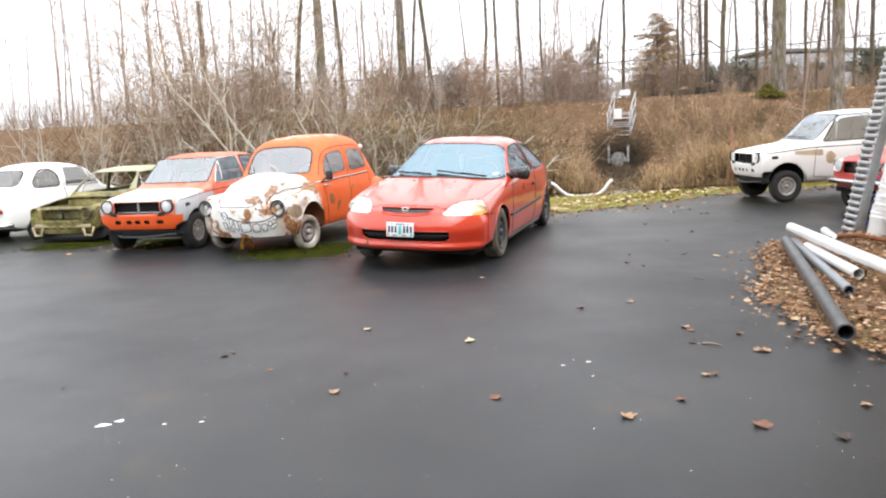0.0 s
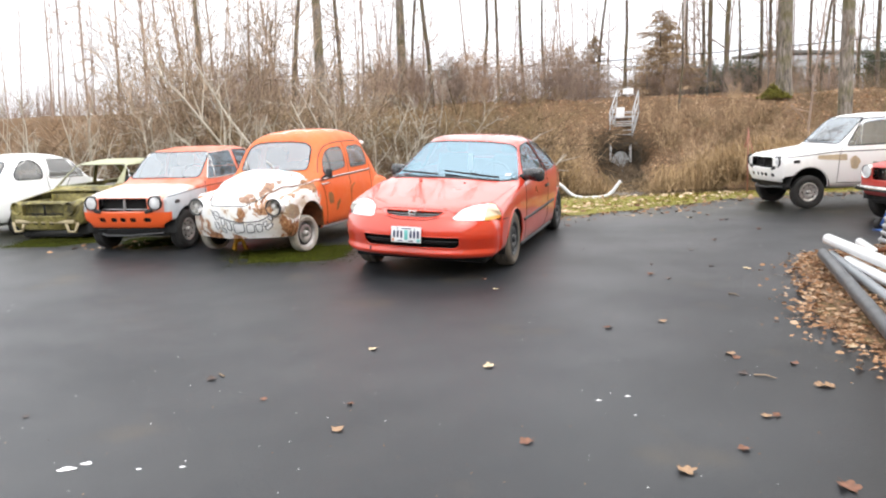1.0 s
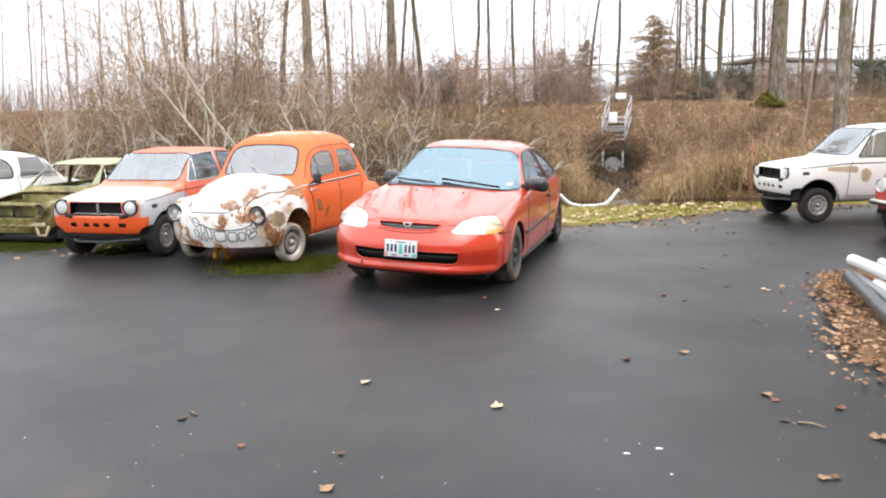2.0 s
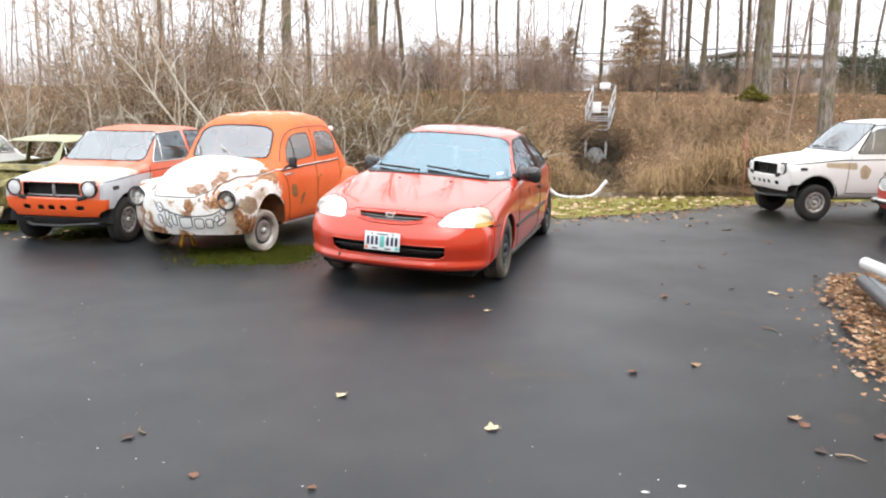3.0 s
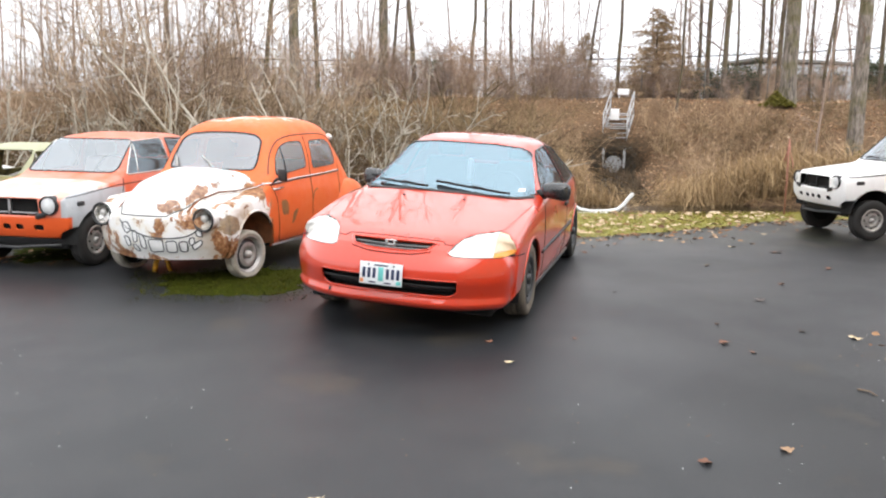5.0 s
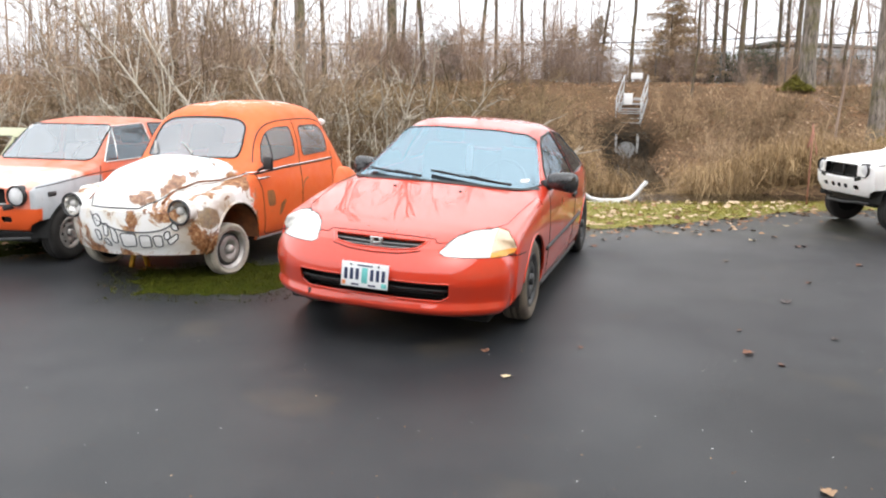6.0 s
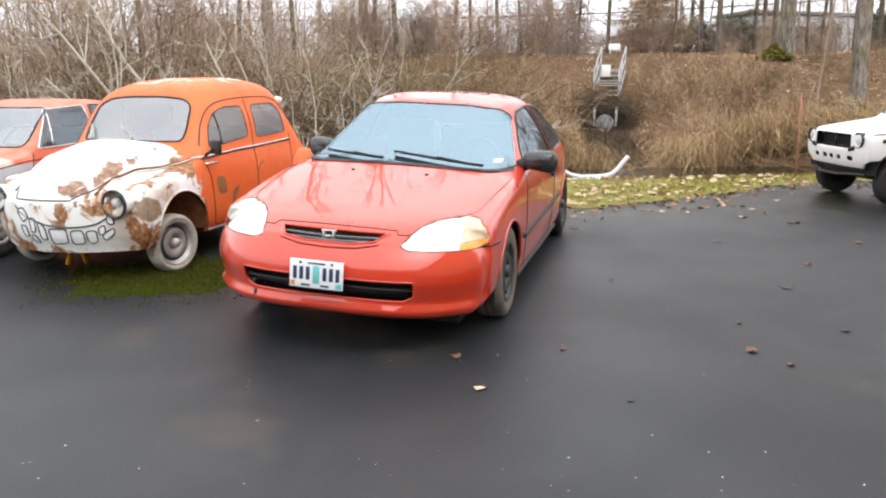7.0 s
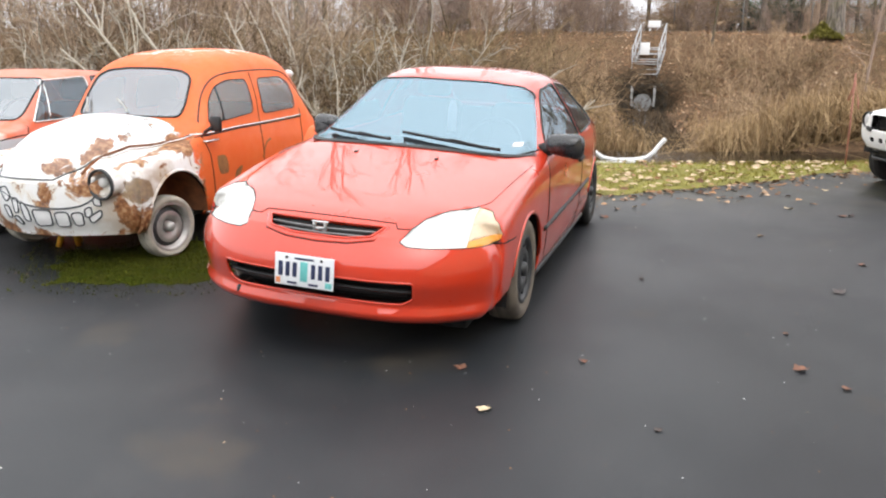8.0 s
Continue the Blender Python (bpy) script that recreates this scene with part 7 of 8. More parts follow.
def fallen_branches():
    """Grey dead boughs that lean out of the thicket."""
    rng = random.Random(99)
    for x, y, dx, dz, L in ((-3.0, 15.6, -0.72, 0.72, 4.4), (-2.6, 15.9, -0.76, 0.65, 4.6), (-3.4, 15.5, -0.6, 0.6, 2.6), (-1.9, 15.8, -0.30, 0.95, 2.8), (-1.0, 16.2, 0.34, 0.94, 2.2), (0.6, 15.6, 0.75, 0.5, 2.0), (-0.2, 15.5, 0.86, 0.42, 2.2), (-6.2, 15.8, -0.82, 0.52, 2.6), (-2.2, 15.6, -0.45, 0.85, 2.4), (-1.6, 15.4, 0.5, 0.75, 2.0), (-0.9, 15.6, -0.5, 0.8, 1.9), (-4.4, 15.7, 0.3, 0.85, 2.4), (0.3, 15.8, 0.55, 0.7, 2.4), (1.2, 15.5, 0.7, 0.4, 1.8)):
        e = thing("fallen_branch", pose(x, y, lie(x, y)), "dead grey branch leaning out of the thicket", "branch", "fallen branches")
        s, u = Sticks(), Sticks()
        pts = bent(rng, Vector((0, 0, -0.1)), Vector((dx, rng.uniform(-0.15, 0.2), dz)), L, 8, 0.06)
        u.stem(pts, 0.04, 0.010, 6)
        for _ in range(12):
            j = rng.randrange(2, 8)
            sub = bent(rng, pts[j], around(rng, (pts[j] - pts[j - 1]).normalized(), rng.uniform(0.4, 1.0)), L * rng.uniform(0.1, 0.3), 4, 0.15)
            s.stem(sub, 0.014, 0.004, 4)
        u.make("bough", M_PALE_TWIG, e, True)
        tagged(s.make("side_growth", M_PALE_TWIG, e, True), kind="stuff")


fallen_branches()

# ---------------- verge, moss, leaves ----------------
def verge():
    """A strip of mossy turf between asphalt and ditch."""
    bm = bmesh.new()
    xs = np.arange(-14, 12.01, 0.2)
    rows = []
    for k in range(9):
        row = []
        for x in xs:
            a = rim(x) + 0.10 * noise.noise((x * 1.7, 0, 5)) + 0.05 * noise.noise((x * 6, 0, 9)) - 0.05
            b = brink(x) + 0.3
            y = a + (b - a) * k / 8
            lift = 0.004 if k == 0 else 0.03 + 0.03 * noise.noise((x * 1.5, y * 1.5, 2))
            row.append(bm.verts.new((x, y, lie(x, y) + lift)))
        rows.append(row)
    for a, b in zip(rows, rows[1:]):
        for k in range(len(xs) - 1):
            bm.faces.new((a[k], a[k + 1], b[k + 1], b[k]))
    g = part("grass_verge", bm, M_MOSS, None, "")
    tagged(g, "mossy green verge with fallen leaves along the asphalt", "grass", "", "structure")
    rng = random.Random(7)
    s = Sticks()
    for _ in range(15000):
        x = rng.uniform(-3, 9)
        a, b = rim(x), brink(x) + 0.2
        y = a + (b - a) * rng.random() ** 0.9
        d = Vector((rng.gauss(0, 0.035), rng.gauss(0, 0.035), rng.uniform(0.02, 0.075)))
        s.blade(Vector((x, y, lie(x, y) + 0.02)), d, 0.0035, Vector((rng.gauss(0, 1), rng.gauss(0, 1), 0)).normalized())
    g = s.make("grass_blades", twig_mat("short_turf", (0.15, 0.14, 0.022), (0.46, 0.40, 0.10)))
    tagged(g, "short yellow-green grass on the verge", "grass", "", "stuff")


verge()


def moss_patch(x, y, rx, ry, seed, count):
    """A thin ragged carpet of moss with fine tufts."""
    rng = random.Random(seed)

    def reach(a):
        return 1.0 + 0.45 * noise.noise((math.cos(a) * 1.6, math.sin(a) * 1.6, seed)) + 0.22 * noise.noise((math.cos(a) * 5, math.sin(a) * 5, seed)) + 0.10 * noise.noise((math.cos(a) * 14, math.sin(a) * 14, seed))

    verts, n = [(0, 0, 0.012)], 120
    for j in range(1, 9):
        for k in range(n):
            a, r = 2 * math.pi * k / n, j / 8
            verts.append((rx * r * reach(a) * math.cos(a), ry * r * reach(a) * math.sin(a), 0.0015 + 0.010 * (1 - r) ** 0.5 * (0.6 + 0.6 * noise.noise((r * 9 * math.cos(a), r * 9 * math.sin(a), seed)))))
    faces = [(0, 1 + k, 1 + (k + 1) % n) for k in range(n)]
    for j in range(7):
        faces += [(1 + j * n + k, 1 + (j + 1) * n + k, 1 + (j + 1) * n + (k + 1) % n, 1 + j * n + (k + 1) % n) for k in range(n)]
    ob = raw("moss_carpet", verts, faces, M_CARPET, None, "", True)
    ob.matrix_world = pose(x, y, 0, 0, 0, 15)
    tagged(ob, "damp dark green moss carpet on the asphalt", "moss", "", "stuff")
    s = Sticks()
    for _ in range(count):
        a = rng.uniform(0, 2 * math.pi)
        r = min(1.35, abs(rng.gauss(0, 0.62))) * reach(a)
        p = Vector((rx * r * math.cos(a), ry * r * math.sin(a), 0.003))
        d = Vector((rng.gauss(0, 0.009), rng.gauss(0, 0.009), rng.uniform(0.006, 0.022)))
        s.blade(p, d, 0.0038, Vector((rng.gauss(0, 1), rng.gauss(0, 1), 0)).normalized())
    ob = s.make("moss_patch", M_MOSSY)
    ob.matrix_world = pose(x, y, 0, 0, 0, 15)
    tagged(ob, "damp green moss growing on the asphalt", "moss", "", "stuff")


def carpet_mat():
    m, n, l, b = mat("moss_carpet")
    v = coords(n, l)
    a, f = noisy(n, l, v, 4.0, 6, 0.65), noisy(n, l, v, 90, 4)
    c = ramp(n, l, f, [(0.3, (0.014, 0.022, 0.002)), (0.55, (0.030, 0.039, 0.002)), (0.75, (0.085, 0.093, 0.005))])
    l.new(mix(n, l, ramp(n, l, a, [(0.45, grey(0)), (0.62, grey(0.6))]), c, (0.040, 0.036, 0.008)), b.inputs["Base Color"])
    b.inputs["Roughness"].default_value = 0.95
    b.inputs["Specular IOR Level"].default_value = 0.05
    bumped(n, l, b, f, 0.8, 0.01)
    return m


M_CARPET = carpet_mat()
M_MOSSY = twig_mat("damp_moss", (0.014, 0.020, 0.0015), (0.090, 0.096, 0.005))
moss_patch(-1.64, 8.98, 0.72, 0.55, 3, 10000)
moss_patch(-5.3, 10.6, 0.8, 0.45, 5, 5000)
moss_patch(-3.9, 10.3, 0.5, 0.5, 8, 1500)


def lobed_leaf(rng, size):
    """One dry leaf with lobes, a rib and a curl."""
    bm = bmesh.new()
    n, curl, roll = 20, rng.uniform(0.10, 0.45), rng.uniform(-0.3, 0.3)
    rim_v, mid = [], []
    for k in range(n):
        a = 2 * math.pi * k / n
        r = size * (0.62 + 0.34 * abs(math.cos(2.5 * (a - math.pi / 2))) ** 1.5 + rng.uniform(-0.06, 0.06))
        x, y = r * math.cos(a), r * math.sin(a)
        z = curl * (x * x) / size + roll * x * y / size + rng.uniform(0, 0.10) * size
        rim_v.append(bm.verts.new((x, y, z + 0.003)))
        x, y = x * 0.5, y * 0.5
        mid.append(bm.verts.new((x, y, curl * (x * x) / size + roll * x * y / size + 0.003)))
    c = bm.verts.new((0, 0, 0.003))
    for k in range(n):
        j = (k + 1) % n
        bm.faces.new((c, mid[k], mid[j]))
        bm.faces.new((mid[k], rim_v[k], rim_v[j], mid[j]))
    tube(bm, [(0, -size * 0.5, 0.004), (size * 0.1, -size * 1.3, 0.008)], size * 0.03, 3, False)
    return bm


def leaves():
    rng = random.Random(17)
    tones = [plain("tan_leaf", (0.36, 0.23, 0.135), 0.75, 0, 0.3, 30, 0.2), plain("pale_leaf", (0.62, 0.50, 0.33), 0.75, 0, 0.25, 30, 0.2), plain("rust_leaf", (0.20, 0.095, 0.06), 0.75, 0, 0.35, 30, 0.2), plain("dark_wet_leaf", (0.055, 0.035, 0.028), 0.5, 0, 0.4, 30, 0.2)]
    words = ["dry tan leaf lying on the asphalt", "pale curled leaf lying on the asphalt", "rust-brown leaf lying on the asphalt", "dark wet leaf flattened on the asphalt"]
    spots = [(-0.31, 4.72, 0.055, 1), (0.47, 4.26, 0.06, 1), (-0.35, 3.27, 0.06, 0), (1.27, 2.68, 0.075, 0), (0.64, 6.56, 0.055, 1), (0.54, 7.02, 0.055, 2), (2.04, 4.39, 0.06, 0), (2.37, 3.72, 0.06, 0),
             (1.91, 3.30, 0.04, 2), (2.85, 4.47, 0.07, 1), (1.89, 2.49, 0.085, 2), (-1.27, 4.16, 0.06, 3), (2.93, 8.33, 0.075, 3), (3.15, 7.16, 0.06, 1), (-0.33, 3.64, 0.035, 2), (-0.85, 3.76, 0.04, 2), (0.60, 3.05, 0.06, 2),
             (1.39, 5.11, 0.055, 2), (1.82, 5.25, 0.055, 0), (3.78, 11.94, 0.07, 0), (4.13, 10.74, 0.06, 3), (2.28, 6.82, 0.04, 2), (2.16, 7.04, 0.06, 2), (2.85, 7.36, 0.05, 3), (3.70, 11.09, 0.07, 1), (4.22, 9.77, 0.055, 2),
             (4.51, 12.14, 0.07, 1), (1.14, 7.11, 0.035, 2), (1.33, 6.39, 0.03, 3), (4.05, 10.73, 0.06, 2), (1.85, 10.62, 0.075, 2), (2.29, 7.54, 0.03, 2), (1.86, 3.30, 0.05, 0), (2.33, 3.74, 0.06, 0), (2.35, 4.15, 0.05, 2),
             (3.14, 7.20, 0.05, 1), (1.98, 3.99, 0.05, 3), (-2.14, 3.58, 0.035, 3), (2.05, 4.3, 0.05, 2), (1.6, 2.9, 0.05, 2), (2.2, 2.3, 0.06, 3), (2.5, 2.7, 0.05, 0), (3.4, 9.0, 0.05, 2), (3.0, 9.9, 0.05, 0), (1.75, 8.6, 0.035, 3)]
    for x, y, size, tone in spots:
        ob = part("fallen_leaf", lobed_leaf(rng, size * 0.66), tones[tone], None, "", True)
        ob.matrix_world = pose(x, y, 0.002, rng.uniform(-7, 7), rng.uniform(-7, 7), rng.uniform(0, 360))
        tagged(ob, words[tone], "leaf", "leaves on the asphalt")
    # dead twigs
    for x, y, L in ((2.03, 3.95, 0.13), (-1.2, 4.2, 0.10), (2.6, 6.1, 0.12), (0.9, 9.2, 0.10)):
        bm = bmesh.new()
        tube(bm, [(0, 0, 0.006), (L * 0.5, 0.015, 0.010), (L, -0.005, 0.006)], [0.006, 0.005, 0.003], 5)
        ob = part("dead_twig", bm, M_TWIG)
        ob.matrix_world = pose(x, y, 0.001, 0, 0, rng.uniform(0, 360))
        tagged(ob, "short dead twig lying on the asphalt", "twig")
    # bird droppings and grit
    for x, y, size in ((-1.57, 2.87, 0.05), (-1.50, 2.93, 0.035), (-1.22, 2.85, 0.018), (-1.02, 2.86, 0.018), (1.22, 3.65, 0.02), (1.20, 3.36, 0.012), (1.05, 3.6, 0.02)):
        bm = bmesh.new()
        ring = [bm.verts.new((size * rng.uniform(0.5, 1.1) * math.cos(a), size * 0.7 * rng.uniform(0.5, 1.1) * math.sin(a), 0.002)) for a in (2 * math.pi * k / 14 for k in range(14))]
        c = bm.verts.new((0, 0, 0.006))
        for k in range(14):
            bm.faces.new((c, ring[k], ring[(k + 1) % 14]))
        ob = part("white_splash", bm, M_SIGN)
        ob.matrix_world = pose(x, y, 0.001)
        tagged(ob, "white bird dropping dried on the asphalt", "dropping")
    s = Sticks()
    for _ in range(900):
        x, y = rng.uniform(-4, 5), rng.uniform(1.5, 11)
        p = Vector((x, y, 0.003))
        s.leaf(p, Vector((rng.gauss(0, 0.3), rng.gauss(0, 0.3), 1)), Vector((rng.gauss(0, 1), rng.gauss(0, 1), 0)), rng.uniform(0.002, 0.007))
    tagged(s.make("grit", M_LEAF), "scattered grit and leaf crumbs on the asphalt", "grit", "", "stuff")
    s = Sticks()
    for _ in range(650):
        x, y = rng.uniform(-4, 4.5), rng.uniform(1.5, 11)
        s.leaf(Vector((x, y, 0.003)), Vector((rng.gauss(0, 0.3), rng.gauss(0, 0.3), 1)), Vector((rng.gauss(0, 1), rng.gauss(0, 1), 0)), rng.uniform(0.002, 0.006))
    tagged(s.make("pale_grit", M_SIGN), "scattered pale grit on the asphalt", "grit", "", "stuff")
    # leaves on the verge and under the old cars
    s = Sticks()
    for _ in range(260):
        x = rng.uniform(0.9, 6.5)
        y = rim(x) - 0.1 + 2.1 * rng.random() ** 1.5
        s.leaf(Vector((x, y, lie(x, y) + 0.06)), Vector((rng.gauss(0, 0.4), rng.gauss(0, 0.4), 1)), Vector((rng.gauss(0, 1), rng.gauss(0, 1), 0)), rng.uniform(0.035, 0.065))
    tagged(s.make("pale_leaf_litter", twig_mat("pale_dry_leaves", (0.40, 0.28, 0.17), (0.70, 0.56, 0.40))), "pale curled leaves strewn on the mossy verge", "leaves", "", "stuff")
    s = Sticks()
    for _ in range(420):
        x = rng.uniform(0.9, 8.5)
        y = rim(x) + rng.uniform(-0.25, 2.6) ** 1.0
        s.leaf(Vector((x, y, lie(x, y) + 0.05)), Vector((rng.gauss(0, 0.4), rng.gauss(0, 0.4), 1)), Vector((rng.gauss(0, 1), rng.gauss(0, 1), 0)), rng.uniform(0.025, 0.055))
    for _ in range(420):
        x = rng.uniform(1.2, 7.5)
        y = rim(x) - abs(rng.gauss(0, 0.4))
        s.leaf(Vector((x, y, 0.008)), Vector((rng.gauss(0, 0.3), rng.gauss(0, 0.3), 1)), Vector((rng.gauss(0, 1), rng.gauss(0, 1), 0)), rng.uniform(0.02, 0.045))
    for _ in range(45):
        x, y = rng.gauss(-4.2, 0.35), rng.gauss(10.0, 0.22)
        s.leaf(Vector((x, y, 0.008)), Vector((rng.gauss(0, 0.3), rng.gauss(0, 0.3), 1)), Vector((rng.gauss(0, 1), rng.gauss(0, 1), 0)), rng.uniform(0.02, 0.045))
    tagged(s.make("leaf_litter", M_LEAF), "brown and tan fallen leaves on the verge", "leaves", "", "stuff")


leaves()


# ---------------- building, pipes and clutter by its wall ----------------
def building():
    e = thing("workshop_building", pose(5.38, 8.0, 0), "cream-painted workshop with lapped siding", "building")
    # unseen upper wall and roof raised to hold skylight off the yard
    bm = bmesh.new()
    box(bm, (7.0, 24.0, 5.1), (3.5 + 0.012, -12.0, 2.55), (0, 0, 0), 0.01)
    part("wall", bm, M_CREAM, e)
    for k in range(34):
        bm = bmesh.new()
        box(bm, (0.016, 24.0, 0.148), (0.0, -12.0, 0.12 + 0.15 * k), (0, -4, 0), 0.003)
        part("siding_board", bm, M_CREAM, e)
    bm = bmesh.new()
    box(bm, (0.10, 0.04, 5.1), (0.03, 0.015, 2.55), (0, 0, 0), 0.006)
    part("corner_board", bm, plain("pale_cream_trim", (0.72, 0.66, 0.50), 0.6, 0, 0.05, 4), e)
    bm = bmesh.new()
    box(bm, (7.8, 24.6, 0.16), (3.5, -12.0, 5.18), (0, 0, 0), 0.02)
    part("roof", bm, plain("grey_roof_sheet", (0.22, 0.22, 0.22), 0.7, 0.1, 0.1, 3), e)


building()


def reflection_wall():
    """Plain sheet-clad wall added on the unseen side of the yard to darken reflections."""
    bm = bmesh.new()
    for k in range(44):
        box(bm, (0.56, 0.10 if k % 2 else 0.13, 7.6), (-19.0 + 0.56 * k, 0, 3.8), (0, 0, 0), 0.012)
    w = part("wall_south", bm, plain("brown_grey_cladding", (0.16, 0.145, 0.13), 0.7, 0.0, 0.15, 1.2), None, "", False)
    w.matrix_world = pose(0, -13.5, 0)
    tagged(w, "unseen brown-grey wall added to darken reflections in the cars", "wall", "", "structure")


reflection_wall()


def mould_mat():
    m, n, l, b = mat("mossy_leaf_mould")
    v = coords(n, l)
    a, f = noisy(n, l, v, 3.0, 6, 0.6), noisy(n, l, v, 40, 5, 0.65)
    c = ramp(n, l, f, [(0.3, (0.09, 0.057, 0.034)), (0.52, (0.23, 0.14, 0.078)), (0.75, (0.40, 0.26, 0.155))])
    l.new(mix(n, l, ramp(n, l, a, [(0.48, grey(0)), (0.62, grey(0.6))]), c, (0.15, 0.12, 0.035)), b.inputs["Base Color"])
    b.inputs["Roughness"].default_value = 0.95
    bumped(n, l, b, f, 0.9, 0.02)
    return m


M_MOULD = mould_mat()


def leaf_pile():
    """Drift of dead leaves along the wall: a low mound and the leaves on it."""
    rng = random.Random(23)

    def inner(y):
        return float(np.interp(y, [2.4, 3.4, 3.9, 4.5, 5.2, 5.8, 6.6, 7.3, 7.9], [4.8, 3.15, 2.95, 2.97, 2.95, 3.2, 3.5, 3.75, 4.25])) + 0.14 * noise.noise((0.0, y * 1.9, 4.0)) + 0.07 * noise.noise((0.0, y * 6.0, 7.0))

    def high(x, y):
        d = x - inner(y)
        return max(0.0, 0.13 * min(1, d / 0.9)) * min(1, max(0, (8.1 - y) / 0.6)) * min(1, max(0, (y - 2.4) / 0.8)) + 0.03 * noise.noise((x * 3, y * 3, 1)) * (d > 0.1)

    ys, us = np.linspace(2.4, 8.0, 60), np.linspace(0, 1, 26)
    verts = [(inner(y) + (5.36 - inner(y)) * u, y, 0.003 + max(0, high(inner(y) + (5.36 - inner(y)) * u, y)) * 0.8) for y in ys for u in us]
    faces = [(j * 26 + i, j * 26 + i + 1, (j + 1) * 26 + i + 1, (j + 1) * 26 + i) for j in range(59) for i in range(25)]
    m = raw("leaf_mound", verts, faces, M_MOULD, None, "", True)
    tagged(m, "low mound of rotting leaves along the workshop wall", "leaves", "", "stuff")
    s = Sticks()
    for _ in range(9500):
        y = rng.uniform(2.9, 7.9)
        x = inner(y) - 0.10 + rng.random() ** 1.1 * (5.3 - inner(y))
        if rng.random() < 0.05:
            x = inner(y) - abs(rng.gauss(0, 0.16))
        s.leaf(Vector((x, y, 0.012 + max(0, high(x, y)) * 0.85 + rng.uniform(0, 0.035))), Vector((rng.gauss(0, 0.5), rng.gauss(0, 0.5), 1)), Vector((rng.gauss(0, 1), rng.gauss(0, 1), 0)), rng.uniform(0.010, 0.031))
    tagged(s.make("leaf_pile", M_LEAF), "heap of crisp brown leaves against the wall", "leaves", "", "stuff")


leaf_pile()


def hollow_pipe(name, a, b, r, m, label, socket=True):
    """An open pipe between two points, with wall thickness and a socket end."""
    a, b = Vector(a), Vector(b)
    e = thing(name, Matrix.Translation(a), label, "pipe", "pipes by the wall")
    d = b - a
    L = d.length
    bm = bmesh.new()
    prof = [(0.02, r * 0.86), (0.0, r * 0.88), (0.0, r), (L, r), (L, r * 0.88), (L - 0.02, r * 0.86), (0.02, r * 0.86)]
    if socket:
        prof = [(0.15, r * 0.86), (0.0, r * 0.90), (-0.004, r * 1.02), (0.0, r * 1.14), (0.10, r * 1.14), (0.13, r), (L, r), (L, r * 0.88), (L - 0.1, r * 0.86), (0.15, r * 0.86)]
    lathe(bm, prof, 28, "z")
    q = Vector((0, 0, 1)).rotation_difference(d).to_matrix().to_4x4()
    bmesh.ops.transform(bm, matrix=q, verts=bm.verts)
    edged(part("pipe_barrel", bm, m, e), 50)
    return e


hollow_pipe("drain_pipe", (2.875, 3.72, 0.10), (3.78, 6.95, 0.17), 0.053, M_BLACKPIPE, "black plastic drain pipe lying on leaves")
hollow_pipe("drain_pipe", (3.93, 7.20, 0.27), (3.62, 3.3, 0.26), 0.052, M_PVC, "long white plastic pipe lying across other pipes", False)
hollow_pipe("drain_pipe", (3.70, 5.26, 0.15), (3.86, 6.62, 0.16), 0.047, M_PVC, "short white plastic pipe half buried in leaves", False)
hollow_pipe("drain_pipe", (3.43, 4.85, 0.11), (3.88, 7.0, 0.15), 0.042, plain("grey_conduit", (0.24, 0.26, 0.28), 0.4, 0, 0.1, 8), "thin grey conduit lying on leaves", False)
hollow_pipe("drain_pipe", (4.42, 7.18, 0.10), (4.62, 7.95, 0.10), 0.045, M_PVC, "short white pipe offcut lying by the wall", True)


def conveyor():
    """A gravity roller conveyor stood on end against the wall."""
    e = thing("roller_conveyor", pose(4.80, 7.72, 0.0, 0, 12.2, 0), "weathered aluminium roller conveyor leaning on the workshop wall", "conveyor")
    L = 2.36
    for y in (-0.13, 0.13):
        bm = bmesh.new()
        box(bm, (0.095, 0.006, L), (0, y, L / 2), (0, 0, 0), 0.001)
        for x in (-0.045, 0.045):
            box(bm, (0.006, 0.03, L), (x, y * 0.93, L / 2), (0, 0, 0), 0.001)
        part("rail", bm, M_ALU, e)
    for k in range(31):
        bm = bmesh.new()
        lathe(bm, [(-0.125, 0.001), (-0.125, 0.022), (0.125, 0.022), (0.125, 0.001)], 12, "y", (-0.050, 0, 0.06 + 0.075 * k))
        part("roller", bm, M_GALV, e)
    for z in (0.02, L - 0.03):
        bm = bmesh.new()
        box(bm, (0.06, 0.26, 0.04), (0.01, 0, z), (0, 0, 0), 0.004)
        part("cross_tie", bm, M_ALU, e)


conveyor()


